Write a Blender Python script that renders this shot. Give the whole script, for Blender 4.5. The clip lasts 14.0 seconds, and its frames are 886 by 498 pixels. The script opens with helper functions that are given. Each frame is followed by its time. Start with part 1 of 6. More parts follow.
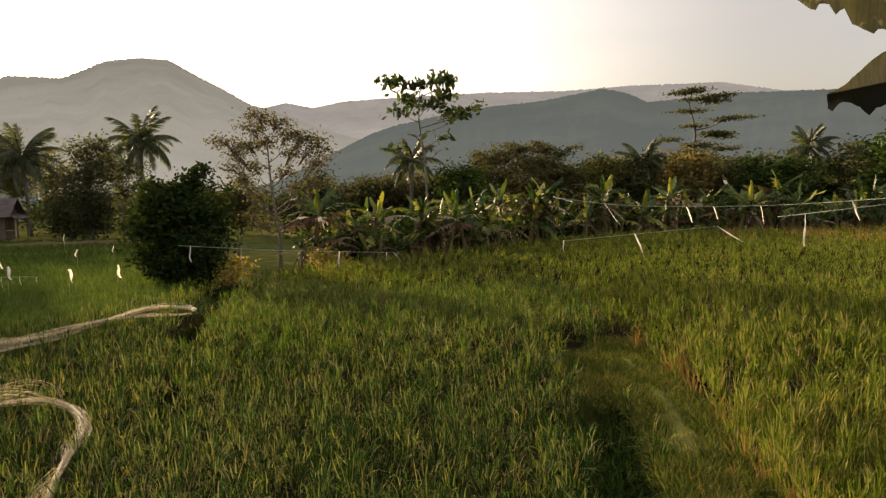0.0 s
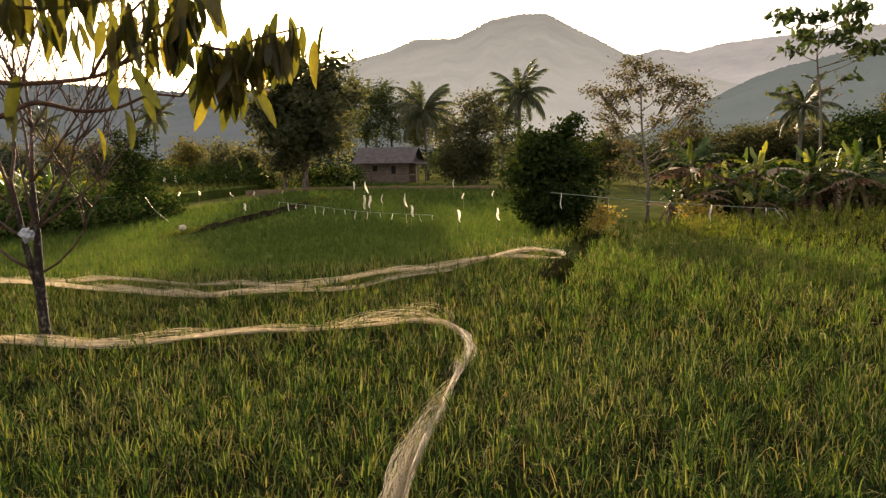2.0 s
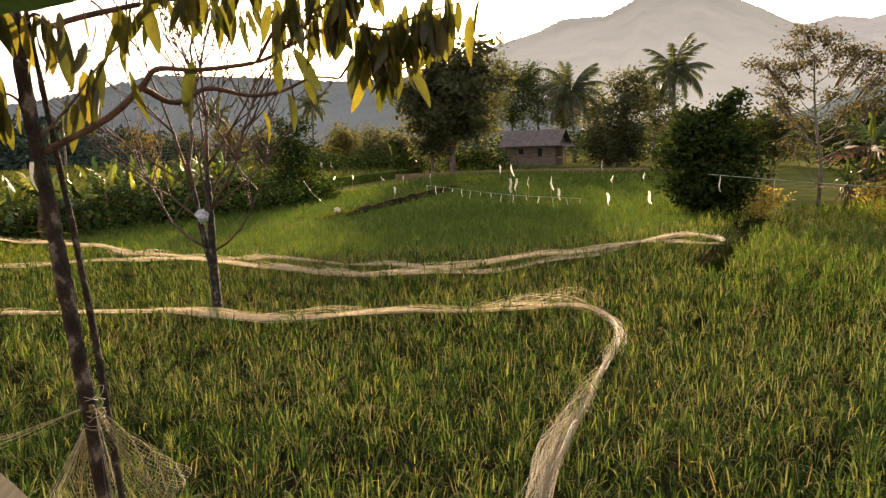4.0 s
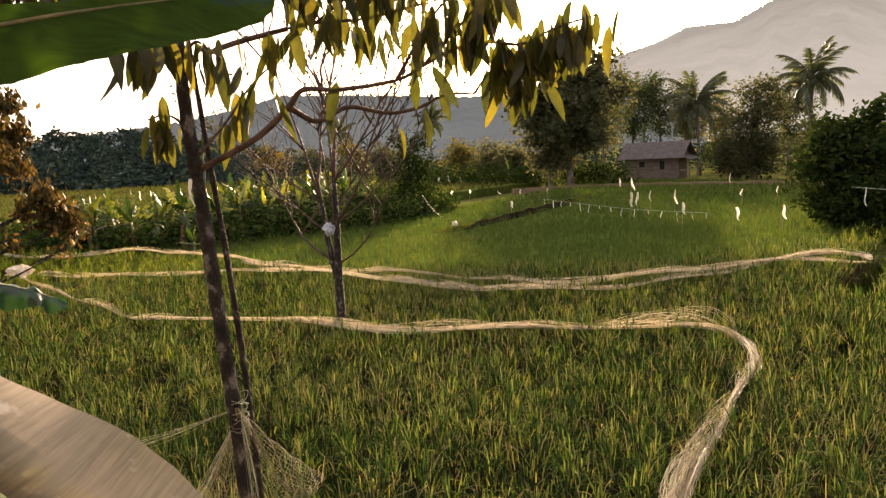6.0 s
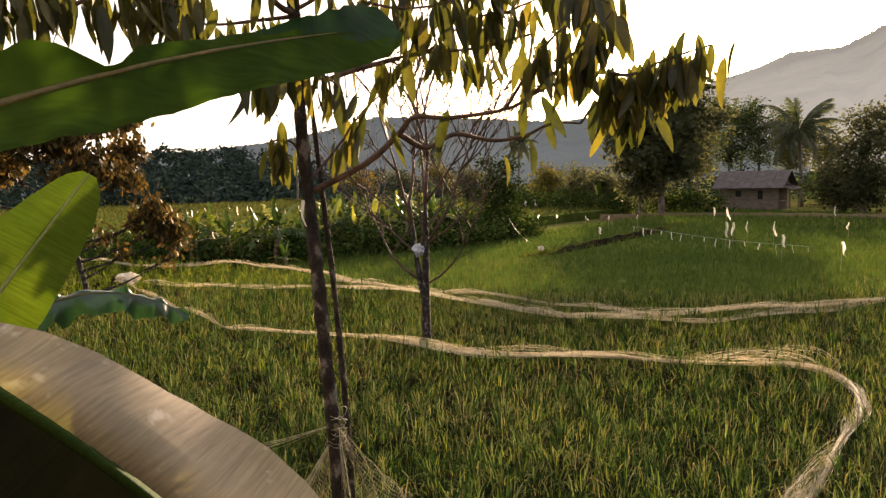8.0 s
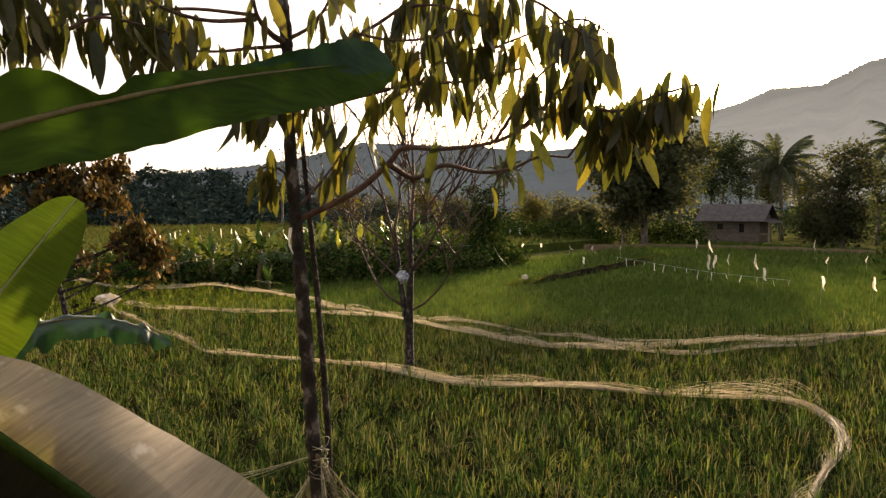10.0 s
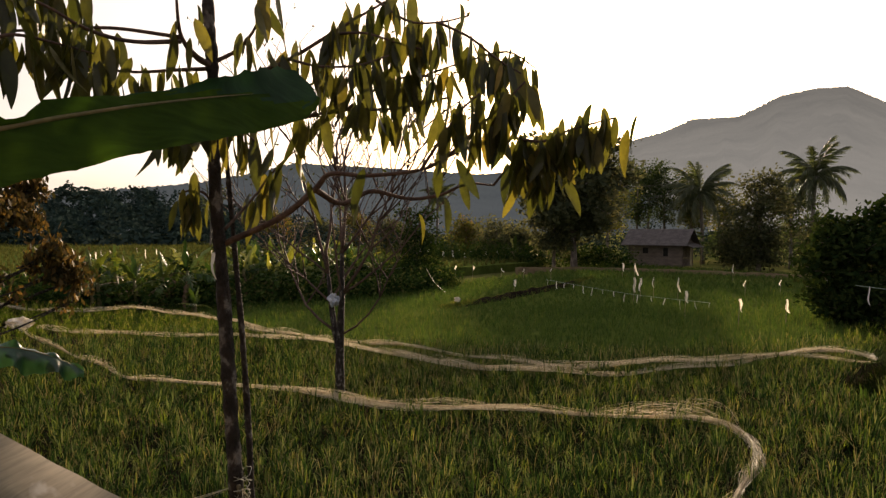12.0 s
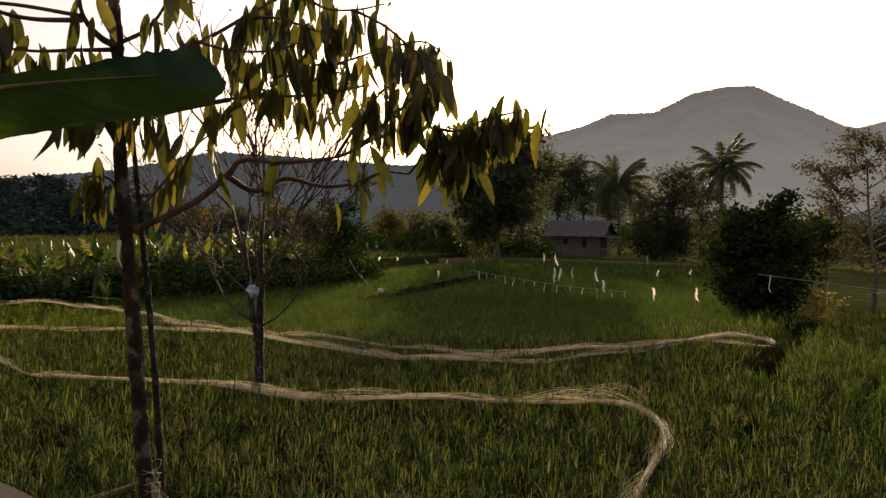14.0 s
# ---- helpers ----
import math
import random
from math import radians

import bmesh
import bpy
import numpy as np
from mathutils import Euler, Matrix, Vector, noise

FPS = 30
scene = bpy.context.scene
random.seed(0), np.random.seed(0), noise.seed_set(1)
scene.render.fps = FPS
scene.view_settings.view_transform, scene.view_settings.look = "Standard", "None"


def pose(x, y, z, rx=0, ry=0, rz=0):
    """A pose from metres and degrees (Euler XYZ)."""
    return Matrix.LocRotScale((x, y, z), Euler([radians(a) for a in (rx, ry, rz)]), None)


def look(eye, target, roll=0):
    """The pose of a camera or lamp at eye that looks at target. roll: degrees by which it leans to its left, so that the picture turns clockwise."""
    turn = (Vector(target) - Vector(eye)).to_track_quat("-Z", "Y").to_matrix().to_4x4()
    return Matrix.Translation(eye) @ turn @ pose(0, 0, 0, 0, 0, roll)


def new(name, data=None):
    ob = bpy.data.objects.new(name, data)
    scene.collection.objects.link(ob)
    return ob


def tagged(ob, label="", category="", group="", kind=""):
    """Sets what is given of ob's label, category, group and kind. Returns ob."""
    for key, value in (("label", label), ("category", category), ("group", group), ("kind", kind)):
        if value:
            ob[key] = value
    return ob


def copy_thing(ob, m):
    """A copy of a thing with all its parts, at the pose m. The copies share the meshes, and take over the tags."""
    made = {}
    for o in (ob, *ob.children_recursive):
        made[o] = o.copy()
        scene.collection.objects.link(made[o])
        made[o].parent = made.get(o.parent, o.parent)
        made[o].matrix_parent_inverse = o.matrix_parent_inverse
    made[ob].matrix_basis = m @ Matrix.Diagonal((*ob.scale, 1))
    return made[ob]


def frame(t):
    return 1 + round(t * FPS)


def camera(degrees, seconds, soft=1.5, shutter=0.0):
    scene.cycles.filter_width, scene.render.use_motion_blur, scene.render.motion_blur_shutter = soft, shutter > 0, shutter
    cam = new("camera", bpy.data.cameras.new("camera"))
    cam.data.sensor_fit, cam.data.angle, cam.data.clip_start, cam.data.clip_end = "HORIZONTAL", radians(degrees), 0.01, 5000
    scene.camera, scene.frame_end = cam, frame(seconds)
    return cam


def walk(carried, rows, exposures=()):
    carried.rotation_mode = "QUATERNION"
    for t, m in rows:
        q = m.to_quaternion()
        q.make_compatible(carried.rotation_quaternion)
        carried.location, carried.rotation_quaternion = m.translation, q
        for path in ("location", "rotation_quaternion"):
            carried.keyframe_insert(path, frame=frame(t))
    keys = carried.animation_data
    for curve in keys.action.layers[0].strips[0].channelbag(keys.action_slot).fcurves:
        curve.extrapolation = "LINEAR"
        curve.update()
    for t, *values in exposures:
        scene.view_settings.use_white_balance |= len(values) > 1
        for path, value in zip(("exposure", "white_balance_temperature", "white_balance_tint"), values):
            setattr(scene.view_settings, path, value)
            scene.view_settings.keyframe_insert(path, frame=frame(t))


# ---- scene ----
cam = camera(64.4, 14.0, soft=1.4)
ROWS = [
    (0.0, 0.045, 0.006, 2.812, 84.949, 1.243, 0.133),
    (0.5, 0.006, 0.013, 2.813, 83.939, 2.336, 9.816),
    (1.0, -0.025, -0.006, 2.808, 83.071, 2.668, 16.666),
    (1.5, -0.055, 0.016, 2.789, 81.630, 1.241, 24.099),
    (2.0, -0.068, -0.014, 2.796, 81.560, 1.213, 29.177),
    (2.5, -0.095, 0.015, 2.787, 81.018, 1.163, 33.421),
    (3.0, -0.115, 0.032, 2.781, 80.341, 1.573, 36.274),
    (5.5, -0.161, 0.009, 2.782, 82.058, 2.848, 47.644),
    (6.0, -0.180, -0.000, 2.785, 82.153, 3.050, 50.234),
    (6.5, -0.189, -0.018, 2.788, 82.556, 2.954, 53.133),
    (7.0, -0.200, -0.028, 2.791, 82.865, 2.627, 54.942),
    (7.5, -0.201, -0.043, 2.797, 83.641, 2.103, 56.695),
    (8.0, -0.198, -0.053, 2.801, 84.253, 1.672, 57.242),
    (10.5, -0.201, -0.061, 2.816, 86.931, 0.151, 54.922),
    (11.0, -0.188, -0.056, 2.820, 87.375, 0.086, 53.159),
    (11.5, -0.184, -0.052, 2.824, 87.749, -0.013, 51.814),
    (12.0, -0.179, -0.052, 2.825, 88.177, -0.104, 50.658),
    (12.5, -0.168, -0.051, 2.824, 87.923, -0.199, 49.550),
    (13.0, -0.153, -0.054, 2.820, 87.728, -0.203, 48.136),
    (13.5, -0.145, -0.052, 2.819, 87.544, -0.008, 46.667),
    (14.0, -0.144, -0.046, 2.816, 87.477, -0.322, 44.508),
]
EXPOSURES = [(0.0, 1.42, 7150, 15), (1.5, 1.64, 7200, 18), (3.0, 2.08, 7150, 18), (5.5, 2.1, 7250, 23), (7.5, 1.9, 7050, 22), (8.0, 1.85, 7000, 20), (10.5, 1.36, 6850, 17), (12.0, 0.9, 6750, 18), (14.0, 0.6, 6700, 20)]
walk(cam, [(t, pose(x, y, z, rx, ry, rz)) for t, x, y, z, rx, ry, rz in ROWS], EXPOSURES)

# ---- sky and sun ----
SUN_AZ, SUN_EL = -40.0, 12.6
world = bpy.data.worlds.new("evening_sky")
scene.world = world
world.use_nodes = True
wn, wl = world.node_tree.nodes, world.node_tree.links
wn.clear()
w_out = wn.new("ShaderNodeOutputWorld")
w_bg = wn.new("ShaderNodeBackground")
w_sky = wn.new("ShaderNodeTexSky")
w_sky.sky_type, w_sky.sun_disc = "NISHITA", False
w_sky.sun_elevation, w_sky.sun_rotation = radians(SUN_EL), radians(SUN_AZ % 360)
w_sky.air_density, w_sky.dust_density, w_sky.ozone_density = 1.0, 4.5, 1.0
# thin high cloud over the whole sky
w_tc = wn.new("ShaderNodeTexCoord")
w_map = wn.new("ShaderNodeMapping")
w_map.inputs["Scale"].default_value = (1.2, 1.2, 5.0)
w_noise = wn.new("ShaderNodeTexNoise")
w_noise.inputs["Scale"].default_value = 2.2
w_noise.inputs["Detail"].default_value = 5.0
w_ramp = wn.new("ShaderNodeValToRGB")
w_ramp.color_ramp.elements[0].position, w_ramp.color_ramp.elements[0].color = 0.35, (0.35, 0.35, 0.35, 1)
w_ramp.color_ramp.elements[1].position, w_ramp.color_ramp.elements[1].color = 0.7, (0.75, 0.75, 0.75, 1)
w_mix = wn.new("ShaderNodeMix")
w_mix.data_type = "RGBA"
# the veil is brightest towards the sun
w_dot = wn.new("ShaderNodeVectorMath")
w_dot.operation = "DOT_PRODUCT"
w_dot.inputs[1].default_value = (math.sin(radians(SUN_AZ)), math.cos(radians(SUN_AZ)), 0.17)
w_veil = wn.new("ShaderNodeValToRGB")
w_veil.color_ramp.elements[0].position, w_veil.color_ramp.elements[0].color = 0.0, (5.8, 5.45, 5.35, 1)
w_veil.color_ramp.interpolation = "EASE"
w_low = w_veil.color_ramp.elements.new(0.45)
w_low.color = (3.0, 2.75, 2.62, 1)
w_veil.color_ramp.elements[-1].position, w_veil.color_ramp.elements[-1].color = 0.95, (9.8, 9.1, 8.5, 1)
wl.new(w_tc.outputs["Generated"], w_dot.inputs[0])
wl.new(w_dot.outputs["Value"], w_veil.inputs["Fac"])
wl.new(w_veil.outputs["Color"], w_mix.inputs["B"])
wl.new(w_tc.outputs["Generated"], w_map.inputs["Vector"])
wl.new(w_map.outputs["Vector"], w_noise.inputs["Vector"])
wl.new(w_noise.outputs["Fac"], w_ramp.inputs["Fac"])
wl.new(w_ramp.outputs["Color"], w_mix.inputs["Factor"])
wl.new(w_sky.outputs["Color"], w_mix.inputs["A"])
wl.new(w_mix.outputs["Result"], w_bg.inputs["Color"])
w_bg.inputs["Strength"].default_value = 0.085
wl.new(w_bg.outputs["Background"], w_out.inputs["Surface"])

sun_data = bpy.data.lights.new("sun", "SUN")
sun_data.energy, sun_data.angle, sun_data.color = 5.0, radians(0.8), (1.0, 0.79, 0.54)
sun = new("sun", sun_data)
sun.matrix_world = look((0, 0, 0), (-math.sin(radians(SUN_AZ)) * math.cos(radians(SUN_EL)), -math.cos(radians(SUN_AZ)) * math.cos(radians(SUN_EL)), -math.sin(radians(SUN_EL))))


# ---- materials ----
def nodes_of(name):
    m = bpy.data.materials.new(name)
    m.use_nodes = True
    nt = m.node_tree
    nt.nodes.clear()
    return m, nt.nodes, nt.links


def ramp_node(n, stops):
    r = n.new("ShaderNodeValToRGB")
    els = r.color_ramp.elements
    while len(els) < len(stops):
        els.new(0.5)
    for e, (p, c) in zip(els, stops):
        e.position, e.color = p, (*c, 1)
    return r


def noise_node(n, l, vec, scale, detail=4.0, rough=0.55):
    t = n.new("ShaderNodeTexNoise")
    t.inputs["Scale"].default_value = scale
    t.inputs["Detail"].default_value = detail
    t.inputs["Roughness"].default_value = rough
    l.new(vec, t.inputs["Vector"])
    return t


def mixed(n, l, kind, fac, a, b):
    m = n.new("ShaderNodeMix")
    m.data_type, m.blend_type = "RGBA", kind
    if isinstance(fac, float):
        m.inputs["Factor"].default_value = fac
    else:
        l.new(fac, m.inputs["Factor"])
    for key, v in (("A", a), ("B", b)):
        if isinstance(v, tuple):
            m.inputs[key].default_value = (*v, 1)
        else:
            l.new(v, m.inputs[key])
    return m.outputs["Result"]


def leaf_material(name, stops, glow=0.35, rough=0.6, patch=0.5, patch_scale=0.6, per_object=False, through_tint=(1.5, 1.35, 0.6), gloss=0.12, vary=False):
    """Foliage: colour by leaf, drifting over metres, with light passing through the blade."""
    m, n, l = nodes_of(name)
    out = n.new("ShaderNodeOutputMaterial")
    geo = n.new("ShaderNodeNewGeometry")
    if per_object:
        info = n.new("ShaderNodeObjectInfo")
        rnd = info.outputs["Random"]
    else:
        rnd = geo.outputs["Random Per Island"]
    drift = noise_node(n, l, geo.outputs["Position"], patch_scale, 3.0)
    add = n.new("ShaderNodeMath")
    add.operation = "MULTIPLY_ADD"
    l.new(drift.outputs["Fac"], add.inputs[0])
    add.inputs[1].default_value = patch * 2
    l.new(rnd, add.inputs[2])
    sub = n.new("ShaderNodeMath")
    sub.operation = "SUBTRACT"
    l.new(add.outputs[0], sub.inputs[0])
    sub.inputs[1].default_value = patch
    ramp = ramp_node(n, stops)
    l.new(sub.outputs[0], ramp.inputs["Fac"])
    fine = noise_node(n, l, geo.outputs["Position"], 45.0, 3.0)
    fr = ramp_node(n, [(0.3, (0.72, 0.72, 0.72)), (0.7, (1.15, 1.15, 1.1))])
    l.new(fine.outputs["Fac"], fr.inputs["Fac"])
    col = mixed(n, l, "MULTIPLY", 1.0, ramp.outputs["Color"], fr.outputs["Color"])
    if vary:
        which = n.new("ShaderNodeObjectInfo")
        vr = ramp_node(n, [(0.0, (0.42, 0.52, 0.5)), (0.3, (0.7, 0.85, 0.75)), (0.55, (1.05, 1.05, 0.95)), (0.75, (1.3, 1.1, 0.95)), (1.0, (1.75, 1.5, 0.9))])
        l.new(which.outputs["Random"], vr.inputs["Fac"])
        col = mixed(n, l, "MULTIPLY", 1.0, col, vr.outputs["Color"])
    p = n.new("ShaderNodeBsdfPrincipled")
    l.new(col, p.inputs["Base Color"])
    p.inputs["Roughness"].default_value = rough
    p.inputs["Specular IOR Level"].default_value = gloss
    tr = n.new("ShaderNodeBsdfTranslucent")
    l.new(mixed(n, l, "MULTIPLY", 1.0, col, through_tint), tr.inputs["Color"])
    mx = n.new("ShaderNodeMixShader")
    mx.inputs["Fac"].default_value = glow
    l.new(p.outputs[0], mx.inputs[1])
    l.new(tr.outputs[0], mx.inputs[2])
    l.new(mx.outputs[0], out.inputs["Surface"])
    return m


def rough_material(name, stops, scale=4.0, fine=40.0, rough=0.85, bump=0.4, stretch=(1, 1, 1), metal=0.0, gloss=0.3):
    """Bark, earth, boards, cloth: two scales of noise in colour and relief."""
    m, n, l = nodes_of(name)
    out = n.new("ShaderNodeOutputMaterial")
    geo = n.new("ShaderNodeTexCoord")
    mp = n.new("ShaderNodeMapping")
    mp.inputs["Scale"].default_value = stretch
    l.new(geo.outputs["Object"], mp.inputs["Vector"])
    a = noise_node(n, l, mp.outputs["Vector"], scale, 6.0)
    b = noise_node(n, l, mp.outputs["Vector"], fine, 4.0)
    ramp = ramp_node(n, stops)
    l.new(a.outputs["Fac"], ramp.inputs["Fac"])
    fr = ramp_node(n, [(0.3, (0.7, 0.7, 0.7)), (0.7, (1.2, 1.2, 1.2))])
    l.new(b.outputs["Fac"], fr.inputs["Fac"])
    p = n.new("ShaderNodeBsdfPrincipled")
    l.new(mixed(n, l, "MULTIPLY", 1.0, ramp.outputs["Color"], fr.outputs["Color"]), p.inputs["Base Color"])
    p.inputs["Roughness"].default_value, p.inputs["Metallic"].default_value = rough, metal
    p.inputs["Specular IOR Level"].default_value = gloss
    bp = n.new("ShaderNodeBump")
    bp.inputs["Strength"].default_value, bp.inputs["Distance"].default_value = bump, 0.02
    l.new(b.outputs["Fac"], bp.inputs["Height"])
    l.new(bp.outputs[0], p.inputs["Normal"])
    l.new(p.outputs[0], out.inputs["Surface"])
    return m


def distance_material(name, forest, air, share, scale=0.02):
    """Far hills: forest colour mixed with emitted haze, for kilometres of bright evening air."""
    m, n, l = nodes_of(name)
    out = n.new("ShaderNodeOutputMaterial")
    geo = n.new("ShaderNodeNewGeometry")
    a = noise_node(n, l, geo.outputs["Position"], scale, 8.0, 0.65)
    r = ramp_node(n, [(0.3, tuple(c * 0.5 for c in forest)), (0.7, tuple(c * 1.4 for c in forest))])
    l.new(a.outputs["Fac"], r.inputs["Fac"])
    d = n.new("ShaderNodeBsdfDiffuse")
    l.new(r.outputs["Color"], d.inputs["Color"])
    # haze is painted as emission, stronger towards the foot
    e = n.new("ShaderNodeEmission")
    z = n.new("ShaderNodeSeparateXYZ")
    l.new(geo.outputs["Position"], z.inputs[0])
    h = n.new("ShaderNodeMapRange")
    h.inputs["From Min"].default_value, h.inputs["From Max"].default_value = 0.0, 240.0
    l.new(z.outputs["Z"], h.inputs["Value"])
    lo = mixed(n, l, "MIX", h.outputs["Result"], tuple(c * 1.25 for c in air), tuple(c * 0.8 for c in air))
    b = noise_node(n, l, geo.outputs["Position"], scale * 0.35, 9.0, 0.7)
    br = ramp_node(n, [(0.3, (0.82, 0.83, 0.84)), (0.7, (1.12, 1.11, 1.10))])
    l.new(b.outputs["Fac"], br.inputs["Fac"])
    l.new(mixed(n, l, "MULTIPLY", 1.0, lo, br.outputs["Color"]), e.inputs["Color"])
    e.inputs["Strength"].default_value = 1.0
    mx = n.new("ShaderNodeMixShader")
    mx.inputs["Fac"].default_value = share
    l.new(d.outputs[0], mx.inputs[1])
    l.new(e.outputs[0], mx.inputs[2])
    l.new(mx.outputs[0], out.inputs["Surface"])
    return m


M_RICE = leaf_material("ripening_rice", [(0.05, (0.012, 0.029, 0.011)), (0.45, (0.03, 0.06, 0.019)), (0.68, (0.08, 0.114, 0.034)), (0.88, (0.165, 0.188, 0.075)), (1.0, (0.225, 0.205, 0.105))], 0.25, 0.65, 0.35, 0.5, through_tint=(1.15, 1.25, 0.62), gloss=0.0)
M_RICE_Y = leaf_material("yellowing_rice", [(0.0, (0.035, 0.06, 0.010)), (0.4, (0.085, 0.118, 0.018)), (0.75, (0.15, 0.178, 0.036)), (1.0, (0.25, 0.205, 0.08))], 0.27, 0.65, 0.35, 0.5, through_tint=(1.25, 1.3, 0.6), gloss=0.0)
# Lighter, greener copy of the rice: sunlight past the ditch put into colour.
M_RICE_IN_SUN = leaf_material("rice_in_sun", [(0.0, (0.03, 0.058, 0.012)), (0.4, (0.07, 0.112, 0.022)), (0.75, (0.125, 0.165, 0.04)), (1.0, (0.2, 0.19, 0.075))], 0.27, 0.65, 0.35, 0.5, through_tint=(1.15, 1.3, 0.62), gloss=0.0)
# Near-black green: shade between the plants is put into this colour.
M_LOW_SHADE = leaf_material("low_leaf_shade", [(0.0, (0.010, 0.018, 0.006)), (0.7, (0.022, 0.034, 0.010)), (1.0, (0.055, 0.045, 0.022))], 0.1, 0.75, 0.3, 0.8, gloss=0.0)
M_EAR = leaf_material("rice_ear", [(0.0, (0.14, 0.125, 0.05)), (0.6, (0.21, 0.175, 0.075)), (1.0, (0.30, 0.24, 0.12))], 0.2, 0.7, 0.2, 1.0, through_tint=(1.2, 1.15, 0.7), gloss=0.0)
M_YOUNG = leaf_material("young_rice", [(0.0, (0.026, 0.06, 0.017)), (0.5, (0.062, 0.105, 0.026)), (0.85, (0.092, 0.126, 0.032)), (1.0, (0.14, 0.145, 0.045))], 0.3, 0.65, 0.45, 0.16, through_tint=(1.25, 1.3, 0.6), gloss=0.0)
M_FAR_RICE = leaf_material("far_rice", [(0.0, (0.07, 0.078, 0.022)), (0.6, (0.11, 0.115, 0.034)), (1.0, (0.15, 0.14, 0.05))], 0.2, 0.7, 0.45, 0.1, through_tint=(1.15, 1.15, 0.65), gloss=0.0)
M_DRY = leaf_material("dry_stalk", [(0.0, (0.18, 0.12, 0.04)), (1.0, (0.36, 0.25, 0.09))], 0.25, 0.7, 0.2, 1.0, through_tint=(1.2, 1.0, 0.6), gloss=0.0)
M_GRASS = leaf_material("path_grass", [(0.0, (0.035, 0.058, 0.014)), (0.5, (0.085, 0.115, 0.028)), (0.85, (0.15, 0.155, 0.05)), (1.0, (0.24, 0.17, 0.06))], 0.3, 0.7, 0.4, 2.5, through_tint=(1.25, 1.25, 0.5), gloss=0.0)
M_LEAF = leaf_material("broad_leaf", [(0.0, (0.035, 0.052, 0.022)), (0.5, (0.07, 0.086, 0.036)), (0.85, (0.11, 0.12, 0.05)), (1.0, (0.15, 0.14, 0.065))], 0.4, 0.7, 0.3, 0.35, through_tint=(1.15, 1.15, 0.8), gloss=0.0, vary=True)
M_LEAF_DARK = leaf_material("dark_leaf", [(0.0, (0.012, 0.024, 0.009)), (0.6, (0.024, 0.04, 0.012)), (1.0, (0.05, 0.065, 0.02))], 0.15, 0.7, 0.3, 0.6, through_tint=(1.3, 1.3, 0.6), gloss=0.0)
# Greyed and lightened: haze over the farther trees is in this green.
M_LEAF_HIGH = leaf_material("hazed_leaf", [(0.0, (0.04, 0.05, 0.03)), (0.6, (0.07, 0.08, 0.045)), (1.0, (0.115, 0.12, 0.065))], 0.45, 0.7, 0.3, 0.6, through_tint=(1.35, 1.2, 0.8), gloss=0.0)
M_LEAF_OLIVE = leaf_material("olive_leaf", [(0.0, (0.05, 0.056, 0.02)), (0.5, (0.095, 0.098, 0.03)), (0.85, (0.12, 0.10, 0.04)), (1.0, (0.16, 0.10, 0.055))], 0.38, 0.7, 0.35, 0.5, through_tint=(1.2, 1.15, 0.65), gloss=0.0, vary=True)
M_LEAF_DRAB = leaf_material("drab_leaf", [(0.0, (0.045, 0.05, 0.026)), (0.5, (0.08, 0.08, 0.042)), (0.85, (0.115, 0.105, 0.055)), (1.0, (0.15, 0.12, 0.07))], 0.35, 0.7, 0.3, 0.4, through_tint=(1.1, 1.05, 0.8), gloss=0.0, vary=True)
M_LEAF_RUST = leaf_material("rust_leaf", [(0.0, (0.026, 0.028, 0.013)), (0.45, (0.065, 0.052, 0.02)), (0.8, (0.13, 0.085, 0.03)), (1.0, (0.20, 0.13, 0.045))], 0.35, 0.6, 0.45, 2.6, through_tint=(1.15, 1.0, 0.55), gloss=0.1)
M_LEAF_RUSTY = leaf_material("reddish_olive_leaf", [(0.0, (0.055, 0.055, 0.02)), (0.55, (0.10, 0.092, 0.042)), (1.0, (0.155, 0.12, 0.065))], 0.3, 0.7, 0.35, 0.5, through_tint=(1.1, 1.05, 0.75), gloss=0.0)
M_LEAF_GOLD = leaf_material("golden_leaf", [(0.0, (0.2, 0.17, 0.04)), (0.6, (0.36, 0.30, 0.07)), (1.0, (0.36, 0.24, 0.08))], 0.45, 0.6, 0.3, 2.0, through_tint=(1.2, 1.1, 0.6))
# Kept dark to cut the bounce from the added wall behind the view.
M_BLOCKER = rough_material("dark_blocker", [(0.3, (0.07, 0.055, 0.042)), (0.7, (0.14, 0.11, 0.085))], 1.0, 20.0, 0.9, 0.3)
M_DURIAN = leaf_material("hanging_leaf", [(0.0, (0.03, 0.038, 0.013)), (0.5, (0.06, 0.064, 0.02)), (0.85, (0.095, 0.092, 0.026)), (0.96, (0.14, 0.12, 0.032)), (1.0, (0.26, 0.18, 0.045))], 0.47, 0.42, 0.12, 2.0, True, (1.35, 1.3, 0.5), 0.35)
M_DURIAN_JOINED = leaf_material("hanging_leaf_mass", [(0.0, (0.03, 0.038, 0.013)), (0.5, (0.06, 0.064, 0.02)), (0.85, (0.095, 0.092, 0.026)), (0.96, (0.14, 0.12, 0.032)), (1.0, (0.26, 0.18, 0.045))], 0.47, 0.42, 0.12, 2.0, False, (1.35, 1.3, 0.5), 0.35)
M_BANANA = leaf_material("banana_leaf", [(0.0, (0.035, 0.06, 0.018)), (0.5, (0.065, 0.10, 0.028)), (0.88, (0.11, 0.145, 0.045)), (1.0, (0.2, 0.22, 0.08))], 0.27, 0.5, 0.2, 1.2, True, (1.15, 1.2, 0.5), 0.22, vary=True)
